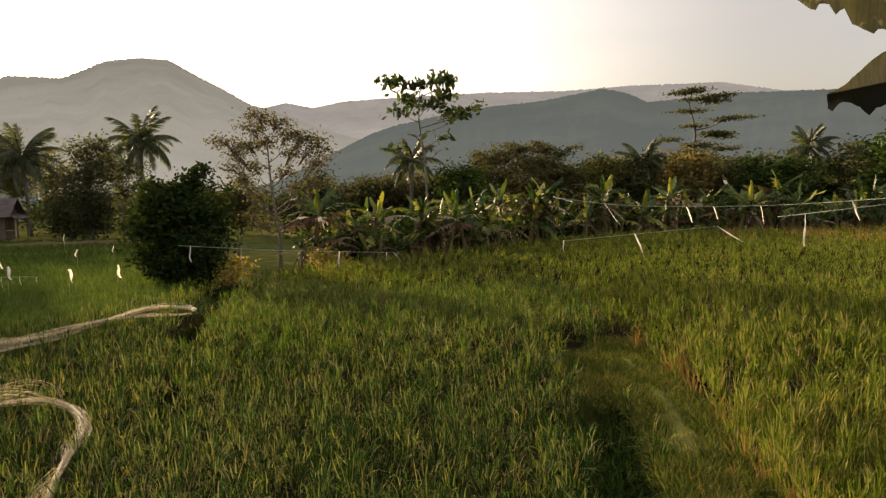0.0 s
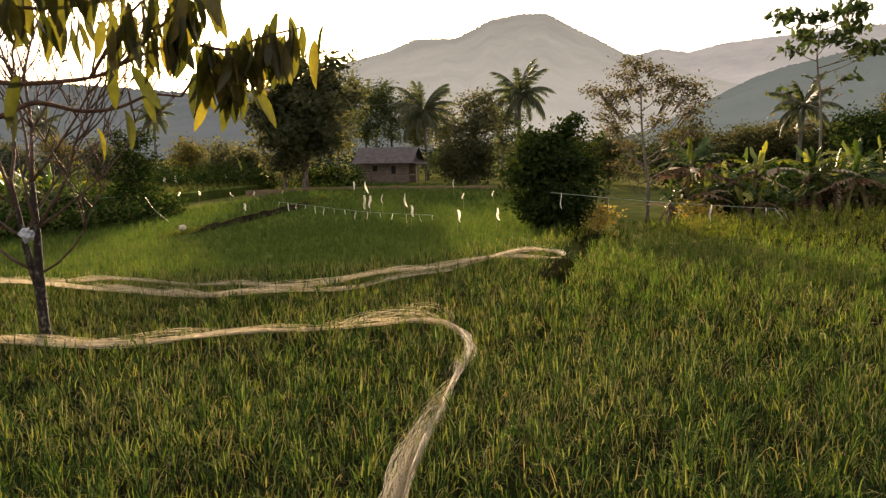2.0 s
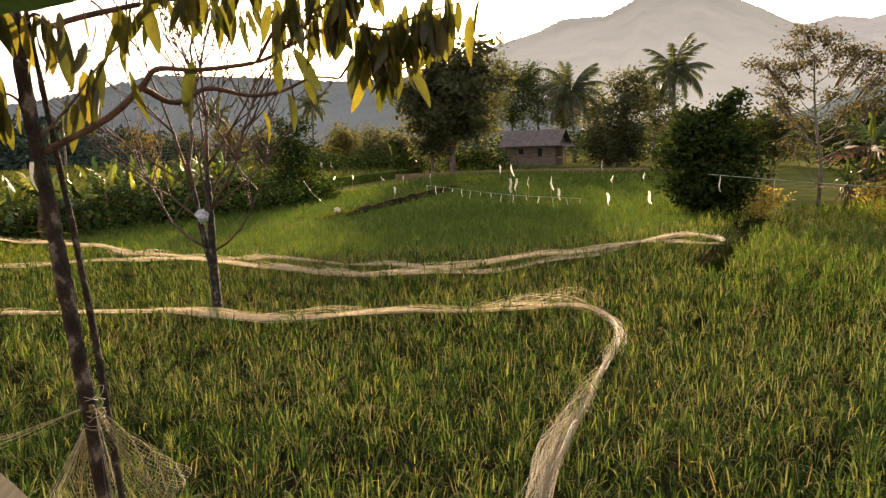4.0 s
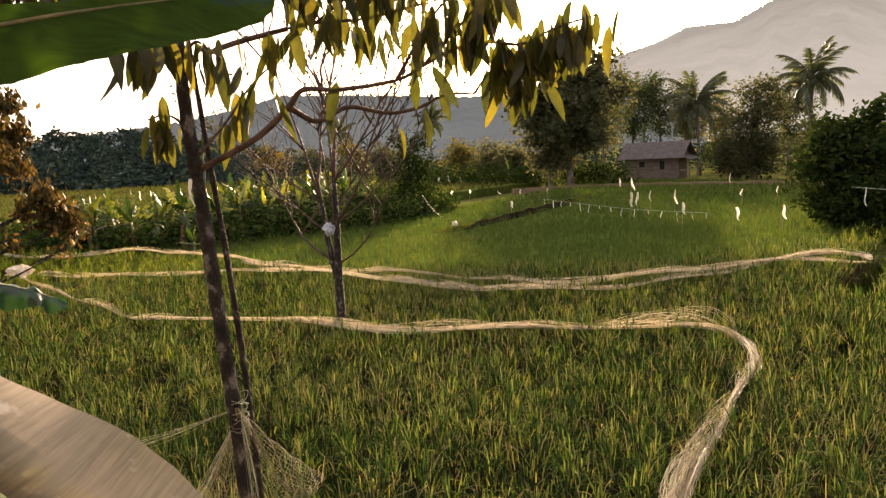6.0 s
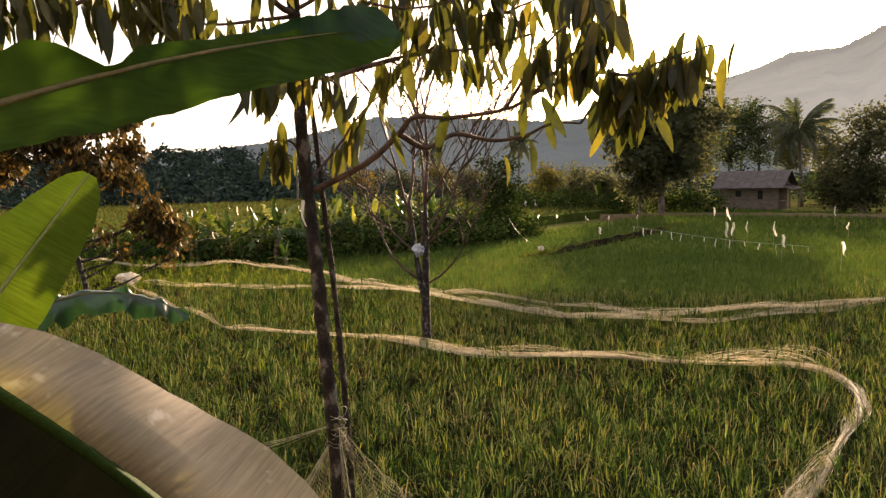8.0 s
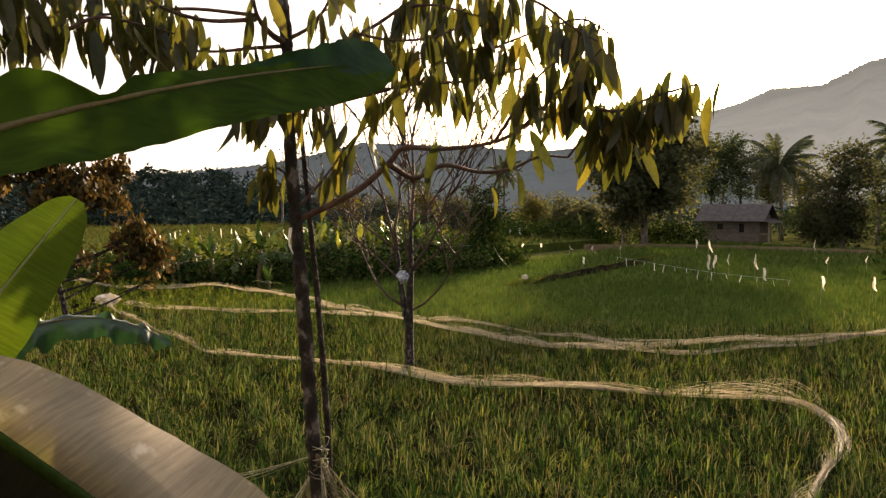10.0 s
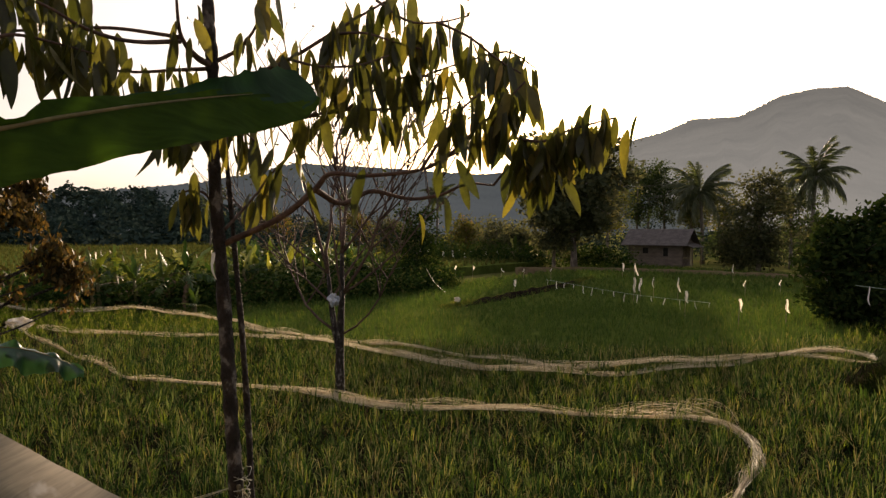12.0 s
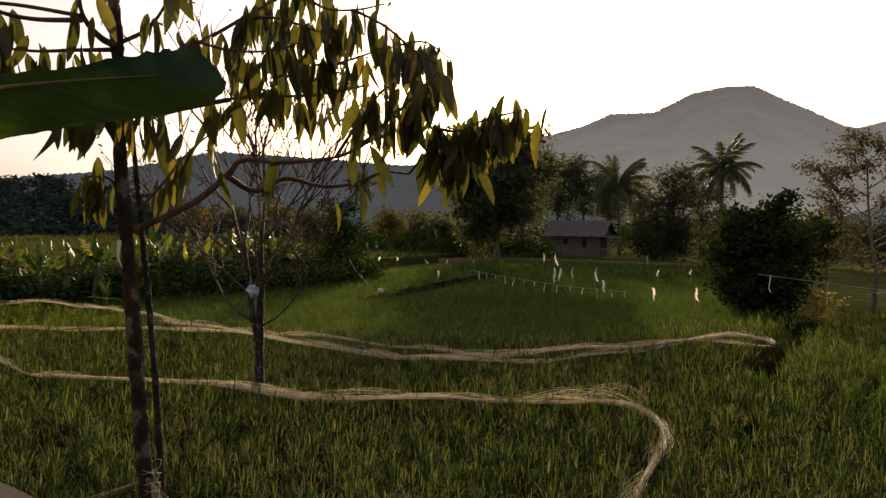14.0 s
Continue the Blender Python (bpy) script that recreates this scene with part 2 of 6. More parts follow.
M_BANANA_DRY = leaf_material("dry_banana_leaf", [(0.0, (0.06, 0.036, 0.022)), (0.6, (0.13, 0.085, 0.05)), (0.85, (0.24, 0.18, 0.12)), (1.0, (0.46, 0.40, 0.32))], 0.22, 0.7, 0.2, 1.5, True, (1.1, 0.95, 0.75), 0.1)
def blade_material(name, light, dark, glow, gloss, rough, dust):
    """A broad blade close by: fine cross veins, soft blotches, pale dusty specks."""
    m, n, l = nodes_of(name)
    out = n.new("ShaderNodeOutputMaterial")
    tc = n.new("ShaderNodeTexCoord")
    mp = n.new("ShaderNodeMapping")
    mp.inputs["Scale"].default_value = (1.0, 0.06, 0.06)
    l.new(tc.outputs["Object"], mp.inputs["Vector"])
    veins = noise_node(n, l, mp.outputs["Vector"], 260.0, 2.0)
    blot = noise_node(n, l, tc.outputs["Object"], 7.0, 5.0)
    spots = noise_node(n, l, tc.outputs["Object"], 26.0, 3.0)
    r1 = ramp_node(n, [(0.3, dark), (0.7, light)])
    l.new(blot.outputs["Fac"], r1.inputs["Fac"])
    r2 = ramp_node(n, [(0.3, (0.78, 0.78, 0.78)), (0.7, (1.15, 1.15, 1.15))])
    l.new(veins.outputs["Fac"], r2.inputs["Fac"])
    col = mixed(n, l, "MULTIPLY", 1.0, r1.outputs["Color"], r2.outputs["Color"])
    r3 = ramp_node(n, [(0.62, (0, 0, 0)), (0.72, (dust, dust, dust))])
    l.new(spots.outputs["Fac"], r3.inputs["Fac"])
    col = mixed(n, l, "MIX", r3.outputs["Color"], col, (0.5, 0.45, 0.38))
    p = n.new("ShaderNodeBsdfPrincipled")
    l.new(col, p.inputs["Base Color"])
    p.inputs["Roughness"].default_value, p.inputs["Specular IOR Level"].default_value = rough, gloss
    bp = n.new("ShaderNodeBump")
    bp.inputs["Strength"].default_value, bp.inputs["Distance"].default_value = 0.25, 0.003
    l.new(veins.outputs["Fac"], bp.inputs["Height"])
    l.new(bp.outputs[0], p.inputs["Normal"])
    tr = n.new("ShaderNodeBsdfTranslucent")
    l.new(mixed(n, l, "MULTIPLY", 1.0, col, (1.3, 1.4, 0.45)), tr.inputs["Color"])
    mx = n.new("ShaderNodeMixShader")
    mx.inputs["Fac"].default_value = glow
    l.new(p.outputs[0], mx.inputs[1])
    l.new(tr.outputs[0], mx.inputs[2])
    l.new(mx.outputs[0], out.inputs["Surface"])
    return m


# Dark and sunlit blades: one leaf green with shade or sun in it.
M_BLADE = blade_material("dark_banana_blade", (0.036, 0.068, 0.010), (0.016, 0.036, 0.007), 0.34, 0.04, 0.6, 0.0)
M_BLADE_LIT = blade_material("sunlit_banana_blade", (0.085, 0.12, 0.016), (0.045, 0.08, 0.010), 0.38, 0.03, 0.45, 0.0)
# Tan of this blade is the sky's sheen, put into the base colour.
M_BLADE_TAN_SHEEN = blade_material("tan_sheen_blade", (0.33, 0.265, 0.175), (0.15, 0.14, 0.09), 0.1, 0.3, 0.5, 0.6)
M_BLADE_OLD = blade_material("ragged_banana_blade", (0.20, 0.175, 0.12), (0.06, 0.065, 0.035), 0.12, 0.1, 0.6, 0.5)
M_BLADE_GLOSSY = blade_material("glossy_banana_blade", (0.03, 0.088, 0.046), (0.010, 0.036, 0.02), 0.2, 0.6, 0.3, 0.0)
# Bluish sheen on the blade's end, painted as a darker green.
M_BLADE_FACE_SHEEN = blade_material("upper_face_sheen", (0.018, 0.052, 0.02), (0.008, 0.028, 0.012), 0.2, 0.12, 0.5, 0.0)
# Near-black blade: deep shade put into the leaf colour.
M_BLADE_SHADE = blade_material("shade_black_blade", (0.014, 0.015, 0.009), (0.006, 0.007, 0.005), 0.05, 0.02, 0.8, 0.0)
M_RIB = rough_material("banana_midrib", [(0.3, (0.06, 0.07, 0.022)), (0.7, (0.14, 0.11, 0.04))], 8.0, 60.0, 0.5, 0.2)
M_RIB_PALE = rough_material("pale_midrib", [(0.3, (0.14, 0.18, 0.05)), (0.7, (0.24, 0.27, 0.09))], 8.0, 60.0, 0.5, 0.2)
# Frond green is greyed to carry the distance haze too.
M_PALM = leaf_material("palm_frond", [(0.0, (0.045, 0.06, 0.03)), (0.6, (0.08, 0.095, 0.048)), (1.0, (0.14, 0.14, 0.075))], 0.4, 0.5, 0.2, 0.4, through_tint=(1.25, 1.3, 0.75), gloss=0.3)
M_SCRUB = leaf_material("bank_scrub", [(0.0, (0.014, 0.034, 0.010)), (0.55, (0.034, 0.06, 0.016)), (0.9, (0.07, 0.10, 0.026)), (1.0, (0.13, 0.13, 0.045))], 0.18, 0.75, 0.35, 0.4, through_tint=(1.3, 1.3, 0.6), gloss=0.0)
M_BARK = rough_material("bark", [(0.3, (0.06, 0.045, 0.035)), (0.5, (0.13, 0.10, 0.08)), (0.7, (0.24, 0.21, 0.17))], 7.0, 60.0, 0.9, 0.8, (1, 1, 0.35))
M_BARK_PALE = rough_material("pale_bark", [(0.3, (0.08, 0.068, 0.055)), (0.7, (0.20, 0.175, 0.145))], 6.0, 50.0, 0.9, 0.5, (1, 1, 0.4))
M_BARK_TRUNK = rough_material("young_trunk_bark", [(0.3, (0.012, 0.010, 0.008)), (0.5, (0.026, 0.021, 0.017)), (0.58, (0.05, 0.043, 0.036)), (0.63, (0.15, 0.14, 0.125))], 24.0, 110.0, 0.9, 1.0, (1, 1, 0.7))
M_TWIG = rough_material("twig_bark", [(0.3, (0.042, 0.026, 0.02)), (0.7, (0.11, 0.072, 0.052))], 20.0, 90.0, 0.85, 0.4, (1, 1, 1))
M_BAG = rough_material("blue_white_film", [(0.35, (0.22, 0.27, 0.34)), (0.65, (0.48, 0.51, 0.55))], 9.0, 60.0, 0.35, 0.4, gloss=0.5)
M_STEM = rough_material("banana_stem", [(0.3, (0.06, 0.07, 0.02)), (0.55, (0.13, 0.11, 0.04)), (0.75, (0.20, 0.13, 0.07))], 6.0, 40.0, 0.6, 0.3, (2, 2, 0.25))
M_MUD = rough_material("paddy_mud", [(0.3, (0.012, 0.010, 0.007)), (0.7, (0.032, 0.025, 0.016))], 1.2, 18.0, 0.8, 0.7, gloss=0.0)
M_EARTH = rough_material("dry_earth", [(0.3, (0.09, 0.065, 0.04)), (0.5, (0.14, 0.105, 0.06)), (0.7, (0.10, 0.11, 0.04))], 1.5, 22.0, 0.95, 0.7, gloss=0.0)
M_GROUND = rough_material("grassland", [(0.3, (0.05, 0.065, 0.02)), (0.5, (0.09, 0.10, 0.03)), (0.7, (0.14, 0.12, 0.05))], 0.12, 1.5, 0.95, 0.3, gloss=0.0)
M_FIELD = rough_material("young_rice_floor", [(0.3, (0.04, 0.06, 0.014)), (0.55, (0.075, 0.10, 0.022)), (0.75, (0.12, 0.13, 0.035))], 0.25, 3.0, 0.9, 0.4, gloss=0.0)
M_NET = leaf_material("bird_net", [(0.0, (0.31, 0.275, 0.2)), (0.5, (0.49, 0.445, 0.34)), (1.0, (0.72, 0.68, 0.57))], 0.36, 0.6, 0.25, 1.2, through_tint=(1.1, 1.0, 0.85))
M_NET_END = leaf_material("net_end", [(0.0, (0.30, 0.30, 0.25)), (1.0, (0.55, 0.55, 0.48))], 0.2, 0.7, 0.15, 2.0, through_tint=(1.0, 1.0, 0.9), gloss=0.0)
M_NET_FINE = leaf_material("fine_net", [(0.0, (0.16, 0.15, 0.09)), (1.0, (0.32, 0.29, 0.2))], 0.3, 0.6, 0.1, 2.0, through_tint=(1.1, 1.0, 0.85))
M_PLASTIC = leaf_material("white_plastic", [(0.0, (0.62, 0.60, 0.56)), (1.0, (0.85, 0.84, 0.82))], 0.5, 0.35, 0.1, 3.0, True, (1.1, 1.0, 0.85), 0.5)
M_CORD = rough_material("pale_cord", [(0.3, (0.20, 0.26, 0.20)), (0.7, (0.38, 0.43, 0.35))], 3.0, 60.0, 0.7, 0.1)
M_STICK = rough_material("bamboo_stick", [(0.3, (0.18, 0.14, 0.08)), (0.7, (0.36, 0.29, 0.17))], 6.0, 50.0, 0.7, 0.3, (1, 1, 0.2))
M_TILE = rough_material("weathered_roof", [(0.3, (0.05, 0.043, 0.042)), (0.7, (0.12, 0.105, 0.10))], 3.0, 30.0, 0.8, 0.5)
M_BOARD = rough_material("woven_bamboo_wall", [(0.3, (0.11, 0.085, 0.07)), (0.7, (0.20, 0.16, 0.13))], 2.0, 25.0, 0.85, 0.5, (1, 1, 3))
M_DARK = rough_material("dark_interior", [(0.3, (0.012, 0.011, 0.01)), (0.7, (0.03, 0.027, 0.024))], 3.0, 20.0, 0.9, 0.1)
# Second colour and share: the haze that each range emits.
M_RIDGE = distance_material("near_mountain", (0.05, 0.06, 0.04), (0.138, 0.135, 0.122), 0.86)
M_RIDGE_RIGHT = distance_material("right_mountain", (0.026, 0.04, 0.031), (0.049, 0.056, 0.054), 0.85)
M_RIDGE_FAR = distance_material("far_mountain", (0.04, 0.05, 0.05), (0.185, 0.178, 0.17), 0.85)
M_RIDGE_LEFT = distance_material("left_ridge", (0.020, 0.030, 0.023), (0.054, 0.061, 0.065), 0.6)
# Bluish grey-green: haze over distant foliage is put into the leaf colour.
M_HILL_HAZED = leaf_material("hill_forest", [(0.0, (0.018, 0.032, 0.03)), (0.6, (0.03, 0.048, 0.042)), (1.0, (0.055, 0.072, 0.055))], 0.08, 0.9, 0.6, 0.08, through_tint=(0.95, 1.05, 1.0), gloss=0.0)


# ---- mesh tools ----
RNG = np.random.default_rng(7)


def sight(az, el, d):
    """A place by compass bearing from the viewing spot, its rise over the eye's level, and its distance."""
    a = radians(az)
    return Vector((-0.1 + math.sin(a) * d, math.cos(a) * d, 2.8 + d * math.tan(radians(el))))


def near(az, el, d):
    """The same from the spot where the camera comes to rest, for what stands close by."""
    a = radians(az)
    return Vector((-0.187 + math.sin(a) * d, -0.048 + math.cos(a) * d, 2.808 + d * math.tan(radians(el))))


def spot(az, d, z=0.0):
    a = radians(az)
    return Vector((-0.1 + math.sin(a) * d, math.cos(a) * d, z))


def link(name, verts, faces, mat, parent=None, label="", smooth=True):
    me = bpy.data.meshes.new(name)
    me.from_pydata([tuple(v) for v in verts], [], [tuple(f) for f in faces])
    me.materials.append(mat)
    if smooth:
        me.shade_smooth()
    ob = new(name, me)
    if parent is not None:
        ob.parent = parent
    if label:
        tagged(ob, label)
    return ob


def part(name, bm, mat, parent, label=""):
    me = bpy.data.meshes.new(name)
    bm.to_mesh(me)
    bm.free()
    me.materials.append(mat)
    ob = new(name, me)
    ob.parent = parent
    if label:
        tagged(ob, label)
    return ob


def big_mesh(name, verts, quads, mat):
    """A large mesh from arrays: verts (n, 3), quads (m, 4)."""
    me = bpy.data.meshes.new(name)
    me.vertices.add(len(verts))
    me.vertices.foreach_set("co", np.asarray(verts, np.float32).ravel())
    me.loops.add(len(quads) * 4)
    me.loops.foreach_set("vertex_index", np.asarray(quads, np.int32).ravel())
    me.polygons.add(len(quads))
    me.polygons.foreach_set("loop_start", np.arange(0, len(quads) * 4, 4, dtype=np.int32))
    me.polygons.foreach_set("use_smooth", np.ones(len(quads), bool))
    me.update(calc_edges=True)
    me.materials.append(mat)
    return me


def ribbon_arrays(v):
    """v: (n, s + 1, 2, 3) edge pairs of n ribbons of s quads."""
    n, s1 = v.shape[:2]
    idx = np.arange(n * s1 * 2).reshape(n, s1, 2)
    q = np.stack([idx[:, :-1, 0], idx[:, :-1, 1], idx[:, 1:, 1], idx[:, 1:, 0]], -1).reshape(-1, 4)
    return v.reshape(-1, 3), q


def thing(name, label, category, group="", at=(0, 0, 0)):
    ob = new(name)
    ob.empty_display_size = 0.2
    ob.location = at
    return tagged(ob, label, category, group)


def tube(points, radii, sides=6):
    """Verts and faces of a tapered tube along points."""
    pts = [Vector(p) for p in points]
    vs, fs = [], []
    ref = Vector((0.31, 0.77, 0.2))
    for i, p in enumerate(pts):
        d = (pts[min(i + 1, len(pts) - 1)] - pts[max(i - 1, 0)]).normalized()
        a = d.cross(ref)
        if a.length < 0.05:
            a = d.cross(Vector((1, 0, 0)))
        a.normalize()
        b = d.cross(a)
        r = radii[i]
        for k in range(sides):
            t = 2 * math.pi * k / sides
            vs.append(p + a * (r * math.cos(t)) + b * (r * math.sin(t)))
    for i in range(len(pts) - 1):
        for k in range(sides):
            k2 = (k + 1) % sides
            fs.append((i * sides + k, i * sides + k2, (i + 1) * sides + k2, (i + 1) * sides + k))
    fs.append(tuple(range(sides))[::-1])
    fs.append(tuple((len(pts) - 1) * sides + k for k in range(sides)))
    return vs, fs


def joined(pieces):
    vs, fs = [], []
    for v, f in pieces:
        o = len(vs)
        vs += v
        fs += [tuple(i + o for i in q) for q in f]
    return vs, fs


def smooth_line(points, n):
    """n points on a smooth curve through the given ones."""
    p = np.array([tuple(q) for q in points], float)
    p = np.vstack([2 * p[0] - p[1], p, 2 * p[-1] - p[-2]])
    out = []
    m = len(p) - 3
    for t in np.linspace(0, m - 1e-6, n):
        i = int(t)
        u = t - i
        a, b, c, d = p[i:i + 4]
        out.append(0.5 * (2 * b + (c - a) * u + (2 * a - 5 * b + 4 * c - d) * u * u + (3 * b - a - 3 * c + d) * u ** 3))
    return [Vector(q) for q in out]


def fbm(x, y, s=1.0):
    return noise.fractal(Vector((x * s, y * s, 3.7)), 1.0, 2.0, 4)


# ---- ground and distance ----
def ground_sheet():
    vs, fs = [], []
    rings = [0.01] + [1.2 ** k for k in range(1, 46)]
    seg = 96
    for r in rings:
        for k in range(seg):
            a = 2 * math.pi * k / seg
            x, y = r * math.sin(a), r * math.cos(a)
            vs.append((x, y, -0.05 + 0.05 * fbm(x, y, 0.3)))
    for i in range(len(rings) - 1):
        for k in range(seg):
            k2 = (k + 1) % seg
            fs.append((i * seg + k, i * seg + k2, (i + 1) * seg + k2, (i + 1) * seg + k))
    return tagged(link("ground", vs, fs, M_GROUND), "wide flat farmland of grass and bare earth", "ground", kind="structure")


ground_sheet()


def sheet(name, outline, z, mat, label, bump=0.02, step=0.6):
    """A field's floor: a filled outline with a little unevenness."""
    bm = bmesh.new()
    vs = [bm.verts.new((x, y, z)) for x, y in outline]
    f = bm.faces.new(vs)
    bmesh.ops.triangulate(bm, faces=[f])
    bmesh.ops.subdivide_edges(bm, edges=bm.edges[:], cuts=3, use_grid_fill=True)
    for v in bm.verts:
        v.co.z = z + bump * fbm(v.co.x, v.co.y, 0.7)
    rim = [e for e in bm.edges if e.is_boundary]
    skirt = bmesh.ops.extrude_edge_only(bm, edges=rim)
    for v in skirt["geom"]:
        if isinstance(v, bmesh.types.BMVert):
            v.co.z = -0.15
    bmesh.ops.recalc_face_normals(bm, faces=bm.faces[:])
    me = bpy.data.meshes.new(name)
    bm.to_mesh(me)
    bm.free()
    me.materials.append(mat)
    return tagged(new(name, me), label, "field", kind="structure")


MATURE = [(-24, -3), (-23.5, 2.5), (-18.5, 5.2), (-15.0, 6.2), (-12.2, 6.9), (-9.8, 8.1), (-7.6, 9.9), (-6.3, 12.5), (-5.9, 15.5), (-5.3, 17.4), (-3.0, 20.3), (0.3, 23.5), (5.0, 28.3), (10.5, 31.2), (18, 31.5), (26, 31.5), (26, -3)]
YOUNG = [(-24.5, 3.0), (-18.5, 5.3), (-15.0, 6.3), (-12.2, 7.0), (-9.8, 8.2), (-7.6, 10.0), (-6.4, 12.6), (-6.0, 15.5), (-6.5, 18.5), (-9, 22), (-14, 38), (-24, 40), (-31, 41), (-29, 34), (-27, 28), (-24.5, 20), (-25.2, 12), (-24.2, 5.6)]
FAR_FIELD = [(-30, 3), (-30, 22), (-33, 36), (-46, 48), (-80, 50), (-130, 40), (-130, -20), (-60, -12), (-34, -4)]
sheet("paddy_floor", MATURE, 0.02, M_MUD, "dark wet mud between the rice plants")
sheet("young_paddy_floor", YOUNG, 0.22, M_FIELD, "dense carpet of young green rice")
sheet("far_paddy_floor", FAR_FIELD, 0.45, M_FIELD, "distant carpet of pale green rice")


def ridge(name, profile, far, near, mat, label, seed, relief=0.035, woods=0.0022):
    """A mountain range: a slope that climbs from near to a crest at the given rises, with spurs and gullies, and falls behind."""
    az0, az1 = profile[0][0], profile[-1][0]
    nu, nv = 640, 56
    az = np.linspace(az0, az1, nu)
    el = np.interp(az, [p[0] for p in profile], [p[1] for p in profile])
    vs, fs = [], []
    for j in range(nv + 6):
        t = j / nv
        for i in range(nu):
            a = radians(az[i])
            crest = far * math.tan(radians(el[i])) + 2.8
            d = near + (far - near) * t
            s = az[i] * 0.16
            spur = noise.fractal(Vector((s * 3.0, t * 0.8, seed)), 0.9, 2.0, 5)
            tree = noise.fractal(Vector((az[i] * 5.3, t * 26, seed + 5)), 0.7, 2.3, 4) * (0.5 + 0.7 * noise.noise(Vector((az[i] * 0.9, t * 2, seed))))
            h = crest * (min(t, 2 - t) ** 1.1)
            h += crest * relief * 4 * spur * max(0.0, min(t, 1) * (1 - min(t, 1))) * 1.2
            h += far * woods * tree * (0.3 + t)
            vs.append((math.sin(a) * d, math.cos(a) * d, max(-2.0, h)))
    for j in range(nv + 5):
        for i in range(nu - 1):
            fs.append((j * nu + i, j * nu + i + 1, (j + 1) * nu + i + 1, (j + 1) * nu + i))
    return tagged(link(name, vs, fs, mat), label, "mountain", kind="structure")


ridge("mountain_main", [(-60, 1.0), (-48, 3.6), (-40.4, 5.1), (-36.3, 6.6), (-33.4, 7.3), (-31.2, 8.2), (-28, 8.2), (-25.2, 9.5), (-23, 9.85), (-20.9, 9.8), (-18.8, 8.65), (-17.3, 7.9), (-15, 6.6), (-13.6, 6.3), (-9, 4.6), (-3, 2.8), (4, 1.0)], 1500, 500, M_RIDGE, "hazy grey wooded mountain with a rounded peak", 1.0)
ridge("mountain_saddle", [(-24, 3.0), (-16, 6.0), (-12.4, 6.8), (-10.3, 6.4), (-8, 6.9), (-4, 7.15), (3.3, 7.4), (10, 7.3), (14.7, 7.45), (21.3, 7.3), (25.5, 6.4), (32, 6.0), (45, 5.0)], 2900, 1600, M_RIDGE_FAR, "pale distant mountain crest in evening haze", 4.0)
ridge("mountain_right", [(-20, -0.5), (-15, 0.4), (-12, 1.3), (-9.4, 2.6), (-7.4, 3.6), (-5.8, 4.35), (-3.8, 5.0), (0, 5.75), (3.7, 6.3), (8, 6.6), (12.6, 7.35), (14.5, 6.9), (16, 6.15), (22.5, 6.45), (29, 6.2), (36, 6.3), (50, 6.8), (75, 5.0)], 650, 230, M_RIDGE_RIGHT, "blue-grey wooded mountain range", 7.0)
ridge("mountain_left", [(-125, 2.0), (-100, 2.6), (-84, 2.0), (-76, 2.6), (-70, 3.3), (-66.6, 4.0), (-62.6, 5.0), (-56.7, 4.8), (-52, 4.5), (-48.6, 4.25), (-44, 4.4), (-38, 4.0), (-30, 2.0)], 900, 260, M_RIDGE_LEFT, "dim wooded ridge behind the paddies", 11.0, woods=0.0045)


# ---- rice ----
def inside(px, py, poly):
    hit = np.zeros(len(px), bool)
    for (x0, y0), (x1, y1) in zip(poly, poly[1:] + poly[:1]):
        c = (y0 > py) != (y1 > py)
        xs = (x1 - x0) * (py - y0) / ((y1 - y0) or 1e-9) + x0
        hit ^= c & (px < xs)
    return hit


def off_line(px, py, line):
    best = np.full(len(px), 1e9)
    for (x0, y0), (x1, y1) in zip(line, line[1:]):
        dx, dy = x1 - x0, y1 - y0
        t = np.clip(((px - x0) * dx + (py - y0) * dy) / (dx * dx + dy * dy), 0, 1)
        best = np.minimum(best, np.hypot(px - x0 - t * dx, py - y0 - t * dy))
    return best


DITCH = [(-3.75, 9.6), (-4.0, 10.6), (-4.5, 13.2), (-5.2, 17.4), (-6.2, 19.5)]
PATH = [(1.5, 1.5), (1.88, 3.6), (2.08, 5.2), (2.32, 7.1), (2.38, 9.1), (2.6, 10.2)]
HOLLOW = [(1.25, 4.2), (1.4, 5.2), (1.5, 6.2), (1.58, 6.9)]
SHOULDER = [(1.85, 7.5), (1.7, 8.2), (1.8, 8.9), (2.1, 9.5)]
BUND = [(-17.0, 13.6), (-18.2, 17.5), (-20.0, 22.5), (-22.5, 27.8)]


def hills(r0, r1, a0, a1, gap, poly):
    """Planting places: a loose grid in the ring between r0 and r1, inside the field, clear of ditch, path and bank."""
    n = int(2 * r1 / gap)
    g = (np.arange(n) - n / 2) * gap
    px, py = [q.ravel() for q in np.meshgrid(g, g)]
    px = px + RNG.normal(0, gap * 0.22, len(px))
    py = py + RNG.normal(0, gap * 0.22, len(py))
    r, a = np.hypot(px, py), np.degrees(np.arctan2(px, py))
    keep = (r >= r0) & (r < r1) & (a > a0) & (a < a1) & inside(px, py, poly)
    px, py = px[keep], py[keep]
    clear = (off_line(px, py, DITCH) > 0.27 + 0.1 * np.sin(py * 5.0 + px * 3.0)) & (off_line(px, py, PATH) > 0.37) & (off_line(px, py, HOLLOW) > 0.34 + 0.09 * np.sin(py * 4.3)) & (off_line(px, py, SHOULDER) > 0.36)
    clear &= np.hypot(px - 1.72, py - 9.9) > 0.42
    clear &= np.hypot(px - 3.25, py - 9.55) > 0.3
    clear &= off_line(px, py, BUND) > 0.3
    return px[clear], py[clear]


